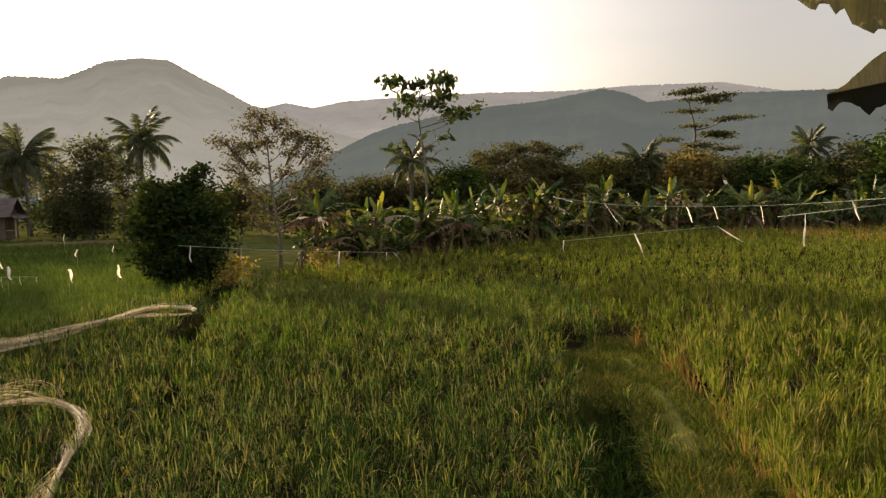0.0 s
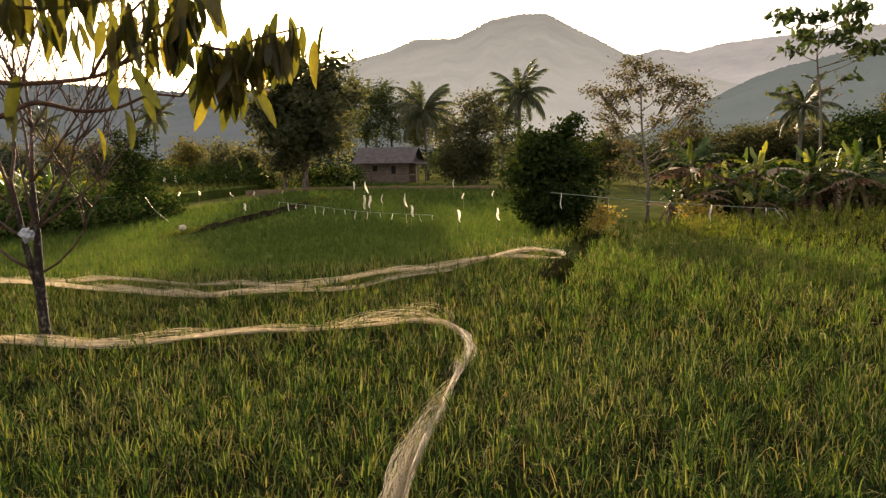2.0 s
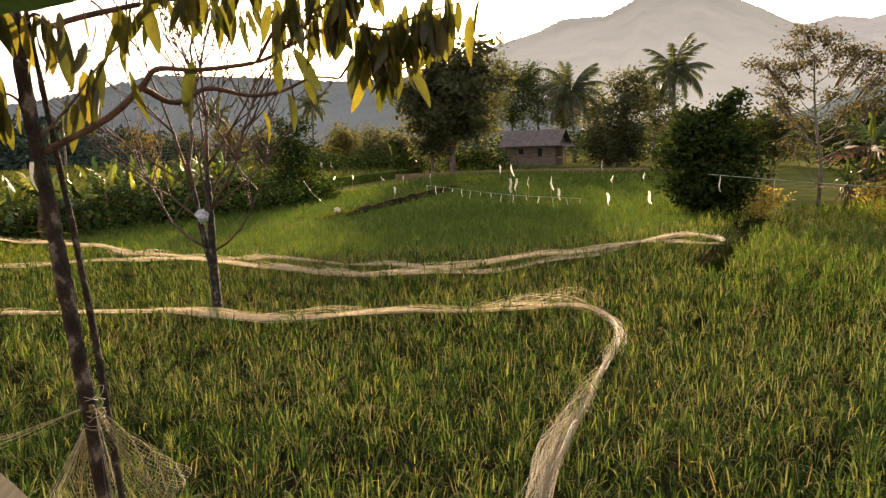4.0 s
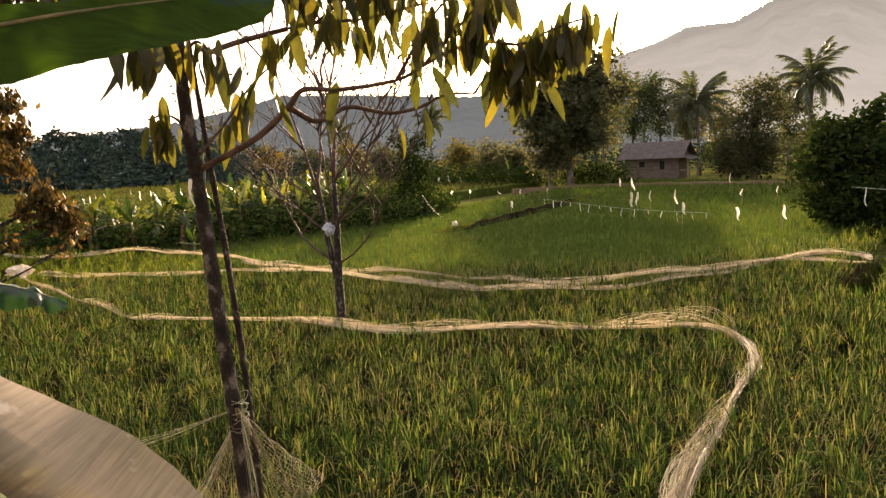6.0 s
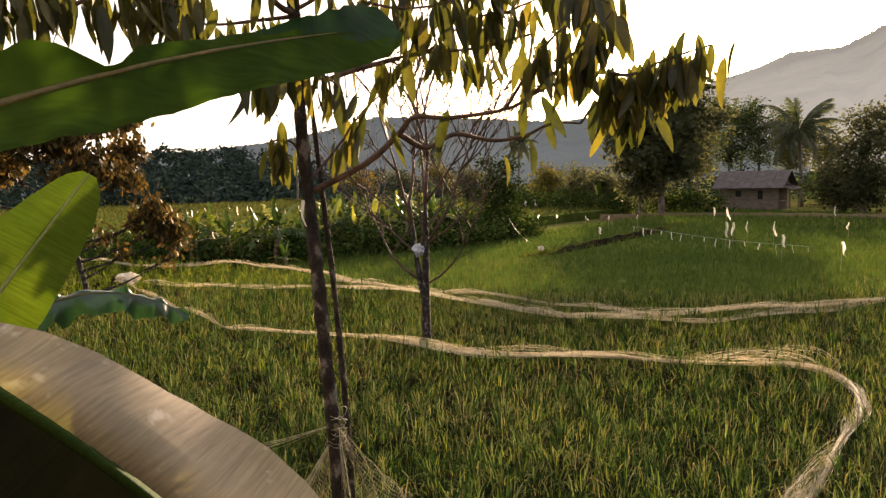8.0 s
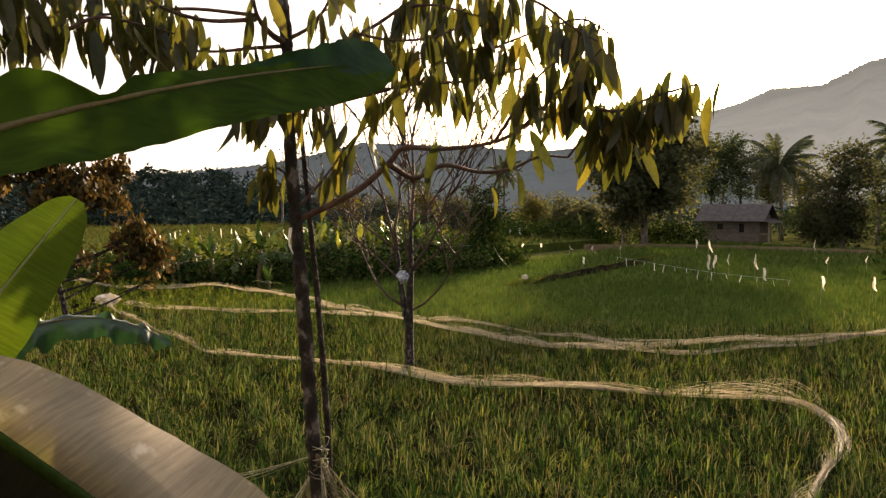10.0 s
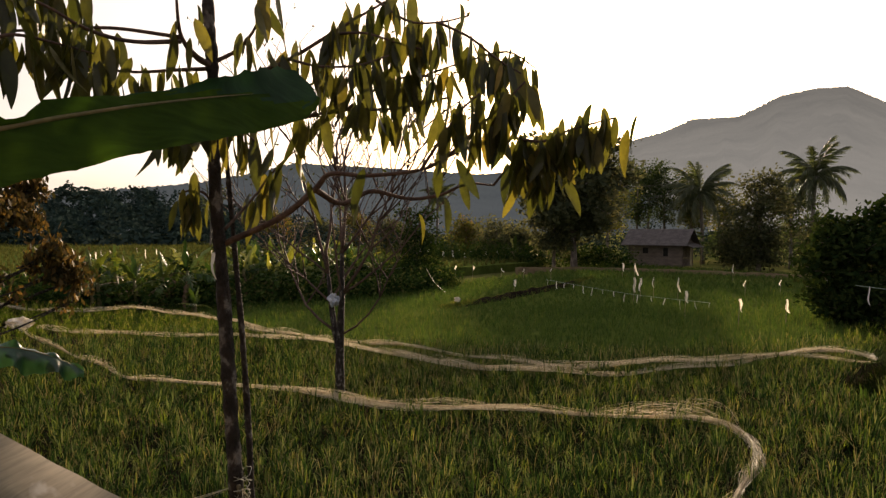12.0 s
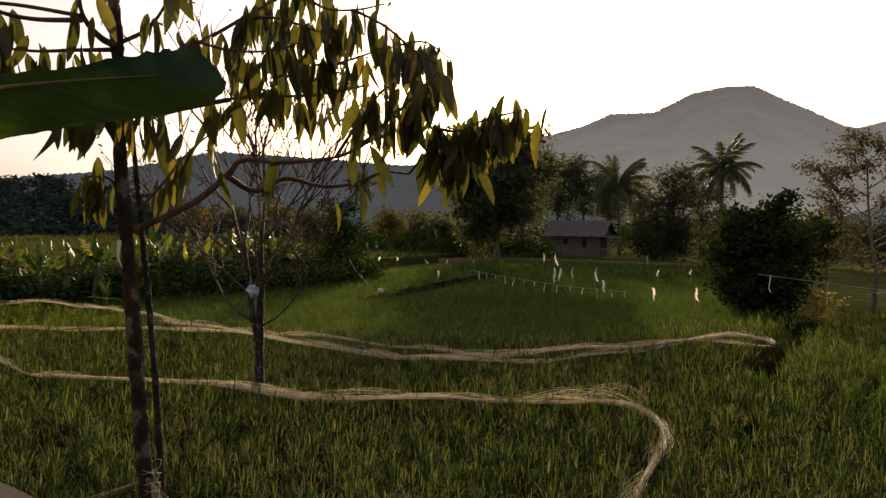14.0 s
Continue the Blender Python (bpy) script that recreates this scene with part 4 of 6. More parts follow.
def banana_plant(at, h, n, seed, label="banana plant with broad torn green leaves", dry=2, group="bananas beyond the field", leaf_len=1.7):
    g = random.Random(seed)
    plant = thing("banana_plant", label, "banana plant", group, at)
    lean = g.uniform(-0.1, 0.1)
    pts = [Vector((lean * h * t * t, 0.05 * math.sin(2 * t + seed), h * t - 0.05)) for t in (0, 0.25, 0.5, 0.75, 1)]
    v, f = tube(pts, [0.10, 0.09, 0.08, 0.07, 0.05], 9)
    link("pseudostem", v, f, M_STEM, plant)
    for k in range(n + dry):
        old = k >= n
        age = (k % n) / n if not old else 1
        ln = leaf_len * g.uniform(0.55, 1.05) * (0.75 if age < 0.2 else 1.0)
        wide = ln * (g.uniform(0.22, 0.34) if not old else g.uniform(0.10, 0.22))
        arch = 0.25 + 1.5 * age * g.uniform(0.5, 1.3) if not old else g.uniform(0.4, 1.5)
        if age < 0.2:
            bm = banana_leaf_mesh(ln, wide, arch, seed * 31 + k, 0.12, 10, g.uniform(0.2, 0.9), wave=0.25)
        else:
            bm = torn_leaf_mesh(ln, wide, arch, seed * 31 + k)
        sere = old
        lf = part("dead_leaf" if sere else "leaf", bm, M_BANANA_DRY if sere else M_BANANA, plant, "dry brown hanging leaf" if sere else "")
        up = 74 - 74 * age + g.uniform(-28, 22) if not old else g.uniform(-80, 20)
        base = pts[-1] - Vector((0, 0, 0.06 + (g.uniform(0.1, 0.5) * h * 0.5 if old else 0.12 * age)))
        lf.matrix_basis = Matrix.Translation(base) @ Euler((0, 0, k * 2.4 + g.uniform(-0.7, 0.7))).to_matrix().to_4x4() @ Euler((g.uniform(-0.7, 0.7), -radians(up), 0)).to_matrix().to_4x4()
    return plant


def frond_mesh(length, droop, seed, leaflets=46):
    """A coconut frond along +x: an arching midrib with two rows of narrow leaflets that hang from it."""
    g = random.Random(seed)
    n = leaflets
    pts = []
    for i in range(n + 1):
        s = i / n
        a = droop * s ** 1.3
        last = pts[-1] if pts else Vector((0, 0, 0))
        pts.append(last + Vector((math.cos(a), 0, -math.sin(a))) * (length / n if i else 0))
    spine = pts[::4] + [pts[-1]]
    v, f = tube(spine, [0.04 * (1 - 0.9 * k / len(spine)) + 0.004 for k in range(len(spine))], 4)
    for i in range(6, n + 1):
        s = i / n
        along = (pts[i] - pts[i - 1]).normalized()
        ll = length * 0.27 * math.sin(math.pi * min(1, 0.2 + 0.72 * s)) ** 0.7 * g.uniform(0.8, 1.1)
        for sd in (-1, 1):
            if g.random() < 0.06:
                continue
            p = pts[i]
            d = (along * (0.5 + 0.3 * s) + Vector((0, sd * g.uniform(0.35, 0.8), 0)) + Vector((0, 0, -g.uniform(0.35, 1.0)))).normalized()
            w = along * 0.075
            o = len(v)
            m = p + d * ll * 0.5
            t = p + d * ll + Vector((0, 0, -ll * 0.3))
            v += [p - w * 0.5, p + w * 0.5, m + w * 0.6, m - w * 0.6, t]
            f += [(o, o + 1, o + 2, o + 3), (o + 3, o + 2, o + 4)]
    return v, f


def palm(at, h, r, seed, label="tall coconut palm with a feathery crown", n=20, lean=0.04):
    g = random.Random(seed)
    p = thing("coconut_palm", label, "palm tree", "coconut palms", at)
    top = Vector((lean * h, 0, h))
    pts = [Vector((lean * h * t ** 1.6, 0.015 * h * math.sin(3 * t), h * t - 0.05)) for t in [i / 8 for i in range(9)]]
    v, f = tube(pts, [0.2, 0.15, 0.135, 0.13, 0.125, 0.12, 0.115, 0.11, 0.12], 8)
    link("trunk", v, f, M_BARK_PALE, p)
    kinds = []
    for k, dr in enumerate((0.9, 1.3, 1.6, 1.3)):
        v, f = frond_mesh(r, dr, seed * 7 + k)
        me = bpy.data.meshes.new("frond")
        me.from_pydata([tuple(q) for q in v], [], f)
        me.materials.append(M_PALM)
        kinds.append(me)
    for k in range(n):
        age = k / n
        ob = new("frond", kinds[min(3, int(age * 4))])
        ob.parent = p
        ob.matrix_basis = Matrix.Translation(top) @ Euler((0, 0, k * 2.4 + g.uniform(-0.4, 0.4))).to_matrix().to_4x4() @ Euler((g.uniform(-0.3, 0.3), -radians(82 - 112 * age + g.uniform(-12, 12)), 0)).to_matrix().to_4x4()
    return p


def foliage_mass(name, centres, mat, label, category, per=220, spread=0.6, size=0.2, seed=3, flat=0.8):
    """Tangled growth nobody could count: leaves round many uneven centres."""
    c = np.repeat(np.array(centres, float), per, axis=0)
    v, q = leaf_cards(c, spread, size, flat, seed)
    v[:, 2] = np.maximum(v[:, 2], 0.02)
    return tagged(new(name, big_mesh(name, v, q, mat)), label, category, kind="stuff")


# ---- trees and shrubs round the fields ----
broad_tree("shrub_tree", spot(-20.9, 21.5), 3.25, 1.35, 0.06, "dense dark green rounded shrub at the field's edge", "shrub", M_LEAF_DARK, leaves=10000, size=0.18, seed=11, limbs=17, clump=0.2, trunk_r=0.09, subs=7)
broad_tree("shrub_tree", spot(-19.0, 21.0), 1.7, 0.95, 0.05, "low dark green shrub beside a taller one", "shrub", M_LEAF_DARK, leaves=4000, size=0.13, seed=12, limbs=9, clump=0.2, trunk_r=0.05, subs=5)
clump_tree("sparse_tree", spot(-13.0, 25.6), [(0.0, -0.05), (0.02, 1.2), (-0.12, 2.2), (-0.25, 3.4), (-0.3, 4.7)], [(-1.6, 4.5, 0.41), (-1.3, 4.05, 0.38), (-1.5, 3.65, 0.35), (-0.95, 5.0, 0.43), (-0.45, 5.35, 0.43), (0.1, 5.15, 0.43), (0.4, 4.75, 0.43), (0.9, 4.65, 0.43), (1.35, 4.4, 0.41), (1.6, 4.1, 0.38), (1.25, 3.7, 0.41), (0.6, 4.1, 0.41), (-0.4, 4.5, 0.43), (-0.85, 4.35, 0.43), (1.6, 3.3, 0.32), (1.35, 3.0, 0.35), (-1.2, 3.2, 0.32), (-0.7, 2.6, 0.32), (-0.9, 1.9, 0.29), (-0.45, 1.6, 0.29), (0.65, 2.9, 0.32), (0.9, 2.35, 0.29), (0.2, 3.4, 0.35), (-0.7, 3.6, 0.38)], 5600, 0.115, 0.6, 0.062, "sparse tree with thin golden olive foliage on upright twigs", M_LEAF_RUSTY, 21, 0.0, steep=1.1, twigs=11, loose=0.52)
clump_tree("slender_tree", spot(-1.1, 30), [(0.0, -0.05), (-0.03, 2.0), (-0.1, 4.0), (-0.3, 5.6), (-0.25, 6.8)], [(-1.16, 7.23, 0.79), (-0.11, 7.09, 0.98), (1.01, 7.16, 0.79), (-0.63, 6.5, 0.85), (0.42, 6.5, 0.85), (-1.02, 5.98, 0.53), (-0.04, 6.04, 0.59), (1.67, 5.85, 0.85), (0.95, 5.78, 0.72), (0.75, 4.99, 0.39), (-1.48, 4.47, 0.45), (-0.56, 5.03, 0.26), (0.49, 4.3, 0.26), (2.3, 6.2, 0.4)], 640, 0.33, 0.6, 0.06, "tall slender tree with an open leafy crown", M_LEAF, 33, 0.75)
clump_tree("umbrella_tree", spot(19.5, 55), [(-0.05, -0.05), (0.0, 2.6), (0.05, 5.0), (0.1, 6.6), (-0.4, 8.6)], [(-0.92, 9.17, 1.56), (0.57, 8.52, 1.72), (-0.23, 7.84, 1.1), (2.06, 7.22, 1.19), (0.11, 6.81, 0.92), (-1.37, 5.96, 0.96), (1.26, 6.19, 2.02), (-0.57, 5.27, 1.37), (2.18, 5.16, 1.1), (0.34, 4.63, 0.82)], 5200, 0.22, 0.15, 0.13, "tall tree with flat umbrella-like tiers of leaves", M_LEAF_HIGH, 41)
broad_tree("mango_tree", spot(-40.2, 44), 7.9, 3.1, 0.28, "large dense dark mango tree before the hills", "tree", M_LEAF_HIGH, leaves=15000, size=0.36, seed=51, limbs=18, clump=0.5, trunk_r=0.22, subs=6)
broad_tree("mango_tree", spot(-41.8, 45), 5.4, 1.9, 0.25, "smaller dark tree beside a large mango tree", "tree", M_LEAF_HIGH, leaves=5000, size=0.26, seed=52, limbs=11, clump=0.42, trunk_r=0.12, subs=5)
broad_tree("round_tree", spot(-26.6, 47), 5.9, 1.7, 0.10, "dark rounded leafy tree behind the paddies", "tree", M_LEAF_HIGH, leaves=7000, size=0.24, seed=53, limbs=14, clump=0.4, trunk_r=0.14, subs=5)
broad_tree("small_tree", spot(-53.0, 30.5), 3.5, 1.1, 0.12, "small dark leafy tree on a scrubby bank", "tree", M_LEAF_DARK, leaves=4500, size=0.15, seed=54, limbs=12, clump=0.24, trunk_r=0.07, subs=5)
for k, (az, d, h, r) in enumerate([(-35.3, 60, 8.2, 2.3), (-33.3, 62, 8.6, 2.0), (-31.4, 60, 7.2, 1.8), (-29.0, 62, 6.0, 1.9), (-37.6, 58, 6.5, 2.2), (-24.4, 54, 6.0, 1.9)]):
    broad_tree("feathery_tree", spot(az, d), h, r, 0.4, "tall thin-leaved tree behind the hut", "tree", M_LEAF, M_BARK_PALE, 4200, 0.2, 60 + k, 11, 0.42, 0.13, subs=6, group="trees behind the hut")
for k, (az, d, h, r, lbl) in enumerate([(-44.2, 52, 3.6, 1.7, 0), (-46.4, 56, 4.2, 1.9, 0), (-48.8, 60, 4.6, 1.8, 1), (-55.0, 66, 5.0, 2.3, 0), (-57.6, 72, 5.4, 2.4, 1), (-60.5, 78, 5.2, 2.6, 0), (-64.0, 84, 5.6, 2.8, 1), (-28.0, 50, 3.2, 1.6, 0), (-22.4, 44, 4.0, 1.6, 0), (-18.5, 46, 4.2, 1.9, 1), (-16.0, 48, 4.4, 2.0, 0)]):
    broad_tree("paddy_tree", spot(az, d), h * 0.68, r * 0.8, 0.2, "leafy tree on the far side of the paddies", "tree", M_LEAF_OLIVE if lbl else M_LEAF_HIGH, leaves=3500, size=0.24, seed=80 + k, limbs=11, clump=0.42, trunk_r=0.1, subs=5, group="trees past the paddies")

for az, d, h, r in [(-16.6, 20.2, 0.95, 0.5), (-9.2, 21.8, 0.9, 0.55), (-8.0, 21.5, 0.7, 0.4)]:
    broad_tree("yellow_shrub", spot(az, d), h, r, 0.1, "small yellow-leaved shrub at the field's edge", "shrub", M_LEAF_GOLD, leaves=900, size=0.11, seed=int(d * 10), limbs=7, clump=0.13, trunk_r=0.025, subs=4, group="yellow shrubs")

# the wooded edge to the right of the mountain
edge_kinds = []
for k, (az, d, h, r, m) in enumerate([(1.7, 41, 3.7, 1.5, M_SCRUB), (21.4, 50, 3.6, 1.7, M_LEAF_DRAB), (13.1, 45, 4.4, 1.7, M_LEAF), (15.7, 45, 4.3, 1.6, M_LEAF_HIGH), (-8.8, 47, 2.3, 1.5, M_LEAF_DRAB)]):
    edge_kinds.append((broad_tree("woodland_tree", spot(az, d), h, r, 0.18, "leafy tree in the woodland edge behind bananas", "tree", m, leaves=6500, size=0.21, seed=110 + k, limbs=14, clump=0.32, trunk_r=0.13, subs=7, group="woodland edge"), h))
for az, d, h, k in [(-10.5, 44, 3.25, 4), (-6.6, 46, 3.65, 1), (-4.6, 48, 3.25, 4), (-3.2, 52, 3.65, 4), (-1.4, 50, 3.25, 1), (0.2, 48, 3.55, 4), (10.9, 50, 4.6, 0), (11.9, 47, 4.8, 3), (14.4, 52, 4.8, 2), (17.4, 50, 4.6, 0), (18.6, 48, 4.2, 4), (21.0, 52, 4.5, 0), (23.4, 48, 4.8, 3), (25.2, 46, 4.6, 0), (28.8, 52, 5.0, 2), (31.0, 50, 5.6, 3), (33.5, 46, 6.4, 0), (36.5, 48, 6.2, 3), (20.0, 66, 5.6, 0), (26.5, 64, 5.9, 3), (41, 46, 6, 0), (46, 44, 5.6, 2), (19.4, 56, 5.8, 3)]:
    src, sh = edge_kinds[k]
    s = h / sh
    copy_thing(src, Matrix.LocRotScale(spot(az, d), Euler((0, 0, az * 1.7)), (s, s, s * 0.84)))

for az, d, h, r, seed in [(4.0, 46, 4.9, 2.0, 131), (6.6, 48, 5.6, 2.3, 132), (9.0, 46, 5.2, 2.0, 133)]:
    broad_tree("woodland_tree", spot(az, d), h, r, 0.25, "wide brownish olive tree with tiered foliage", "tree", M_LEAF_DRAB, leaves=7000, size=0.2, seed=seed, limbs=15, clump=0.3, trunk_r=0.13, subs=7, group="woodland edge", flat=0.3)

palm(spot(-23.2, 52), 6.2, 2.7, 1, n=26)
palm(spot(-30.5, 58), 5.4, 3.1, 2, n=24, lean=-0.05)
palm(spot(-34.6, 66), 6.6, 2.5, 3, n=18)
palm(spot(-51.3, 70), 5.9, 2.1, 4, n=18)
palm(spot(-58.5, 82), 5.6, 2.2, 5, n=16)
palm(spot(27.2, 48), 4.7, 1.7, 6, n=18)
palm(spot(-2.6, 44), 4.4, 2.1, 7, "short coconut palm with dry drooping fronds", n=18)
palm(spot(15.6, 45), 4.0, 1.8, 8, n=18)
palm(spot(-69.0, 90), 5.0, 2.3, 9, n=16)


def hill_forest():
    """Hundreds of crowns up a low hill, each a shell of leaves."""
    g = np.random.default_rng(5)
    c = []
    for _ in range(760):
        t = g.random() ** 0.8
        az, d = g.uniform(-118, -62), 92 + 80 * t
        crest = np.interp(az, [-118, -90, -81, -77.6, -73.6, -70, -66, -62], [3.2, 2.9, 2.6, 3.3, 3.0, 2.3, 1.5, 0.7])
        foot = 2.8 + d * math.tan(radians(-1.9 + (crest + 0.9) * t))
        x, y = -0.1 + math.sin(radians(az)) * d, math.cos(radians(az)) * d
        r, tall = g.uniform(1.2, 2.6), g.uniform(1.8, 4.2)
        u = g.normal(0, 1, (105, 3))
        u /= np.linalg.norm(u, axis=1)[:, None]
        u[:, 2] = np.abs(u[:, 2]) * 1.25 - 0.35
        lump = 1 + 0.25 * np.sin(u[:, 0] * 5 + az) * np.sin(u[:, 1] * 4 + d)
        c.append(np.array([x, y, foot + tall * 0.55 - 1.0]) + u * np.array([r, r, tall * 0.6]) * lump[:, None])
    return foliage_mass("hill_forest", np.concatenate(c), M_HILL_HAZED, "dim forest covering a low hill", "forest", 1, 0.18, 0.88, 6, 0.8)


hill_forest()

# scrub and bananas on the bank between the paddies
g = np.random.default_rng(9)
BANK = [(-26.2, 2.0), (-24.4, 6.0), (-24.2, 12.0), (-24.7, 16.5), (-26.6, 20.0)]
bank_strip("scrub_bank", BANK, 3.6, 0.55, M_EARTH, "overgrown earth bank between paddies", "bank")
cs = []
for p in smooth_line([(x, y, 0) for x, y in BANK], 90):
    for _ in range(5):
        cs.append((p.x + g.uniform(-1.5, 1.7), p.y + g.uniform(-0.4, 0.4), min(1.15, abs(g.normal(0.5, 0.3)) + 0.15)))
    for _ in range(3):
        cs.append((p.x + g.uniform(1.3, 2.6), p.y + g.uniform(-0.4, 0.4), abs(g.normal(0.35, 0.2)) + 0.15))
foliage_mass("bank_scrub", cs, M_SCRUB, "tangled dark scrub along the bank", "scrub", 68, 0.27, 0.16, 10)
cs = []
for p in smooth_line([(-46, 36, 0), (-38, 33, 0), (-31.5, 35.5, 0), (-27, 36.5, 0)], 60):
    for _ in range(3):
        cs.append((p.x + g.uniform(-1.0, 1.0), p.y + g.uniform(-0.6, 0.6), abs(g.normal(0.6, 0.35)) + 0.2))
foliage_mass("far_scrub", cs, M_SCRUB, "low scrub and stubble round the trees", "scrub", 50, 0.32, 0.2, 11)
cs = []
for az in np.linspace(-9.0, 36, 122):
    d = np.interp(az, [-14, -5, 0, 5, 10, 16, 22, 36], [24, 23.5, 26, 29.5, 32.5, 35, 38, 40])
    for _ in range(3):
        p = spot(az + g.uniform(-0.3, 0.3), d + g.uniform(0.3, 3.0))
        cs.append((p.x, p.y, abs(g.normal(0.5, 0.38)) + 0.1))
foliage_mass("edge_scrub", cs, M_SCRUB, "dark undergrowth under the bananas", "scrub", 110, 0.38, 0.2, 12)
cs = []
for az in np.linspace(-30, 40, 120):
    for _ in range(4):
        p = spot(az + g.uniform(-0.5, 0.5), g.uniform(48, 62) if az > -8 else g.uniform(56, 70))
        cs.append((p.x, p.y, abs(g.normal(0.9, 0.6)) + 0.2))
foliage_mass("woodland_understorey", cs, M_LEAF, "dark understorey of the woodland", "scrub", 60, 0.6, 0.32, 13)
cs = []
for az in np.linspace(-68, -28, 80):
    for _ in range(3):
        p = spot(az + g.uniform(-0.5, 0.5), g.uniform(62, 88))
        cs.append((p.x, p.y, abs(g.normal(1.0, 0.7)) + 0.3))
foliage_mass("paddy_edge_scrub", cs, M_HILL_HAZED, "shrubs at the far side of the paddies, haze in their colour", "scrub", 50, 0.6, 0.34, 14)

banana_kinds = [banana_plant(spot(-10.2, 23.4), 1.25, 6, 1, "banana plant with one tall upright leaf", 3, leaf_len=1.35), banana_plant(spot(3.6, 28), 1.5, 7, 2, dry=5, leaf_len=1.5), banana_plant(spot(7.7, 30.6), 2.1, 7, 3, dry=6, leaf_len=1.7), banana_plant(spot(-1.0, 25.8), 1.5, 6, 4, "banana plant with many dry brown hanging leaves", 7, leaf_len=1.5), banana_plant(spot(14.6, 34.5), 1.4, 7, 5, dry=4, leaf_len=1.5)]
g = random.Random(4)
for k in range(116):
    az = -11.5 + 46.7 * (k + g.random()) / 116
    d = np.interp(az, [-14, -5, 0, 5, 10, 16, 22, 36], [23, 22.6, 25, 28.5, 31.2, 33.4, 36, 38]) + g.uniform(0, 2.4)
    s = g.uniform(0.5, 1.2) * (1.05 if az > 12 else 0.95 if az < 2 else 1.0)
    copy_thing(banana_kinds[g.randrange(5)], Matrix.LocRotScale(spot(az, d), Euler((g.uniform(-0.2, 0.2), g.uniform(-0.2, 0.2), g.uniform(0, 6))), (s, s, s)))
for k in range(44):
    az = -79 + 24 * (k + g.random()) / 44
    d = np.interp(az, [-79, -70, -64, -57], [25.0, 25.2, 27.4, 29.6]) + g.uniform(-1.0, 1.2)
    s = (0.95 if -67.5 < az < -57 else 0.55) * g.uniform(0.75, 1.15)
    b = copy_thing(banana_kinds[(0, 1, 4, 4)[g.randrange(4)]], Matrix.LocRotScale(spot(az, d, 0.2), Euler((0, 0, g.uniform(0, 6))), (s, s, s)))
    tagged(b, group="bananas on the bank")
for k in range(20):
    az = -79.5 + 24 * (k + g.random()) / 20
    s = g.uniform(0.7, 1.0)
    b = copy_thing(banana_kinds[(0, 4)[g.randrange(2)]], Matrix.LocRotScale(spot(az, np.interp(az, [-79, -70, -64, -57], [22.8, 23.2, 25.2, 27.4]) + g.uniform(-0.3, 0.5), 0.25), Euler((g.uniform(-0.2, 0.2), 0, g.uniform(0, 6))), (s, s, s)))
    tagged(b, group="bananas on the bank")
for az, d, s in [(-70.4, 21.0, 0.55), (-45.0, 50, 1.1), (-43.6, 52, 0.9), (-47.5, 55, 1.0), (-50.2, 56, 0.9), (-16.2, 30, 0.7), (-17.5, 31, 0.8)]:
    copy_thing(banana_kinds[0], Matrix.LocRotScale(spot(az, d), Euler((0, 0, az)), (s, s, s)))


# ---- hut ----
def box(bm, x0, x1, y0, y1, z0, z1):
    vs = [bm.verts.new((x, y, z)) for x in (x0, x1) for y in (y0, y1) for z in (z0, z1)]
    for f in ((0, 1, 3, 2), (4, 6, 7, 5), (0, 4, 5, 1), (2, 3, 7, 6), (0, 2, 6, 4), (1, 5, 7, 3)):
        bm.faces.new([vs[i] for i in f])


def boxes(*dims):
    bm = bmesh.new()
    for d in dims:
        box(bm, *d)
    bmesh.ops.recalc_face_normals(bm, faces=bm.faces[:])
    return bm


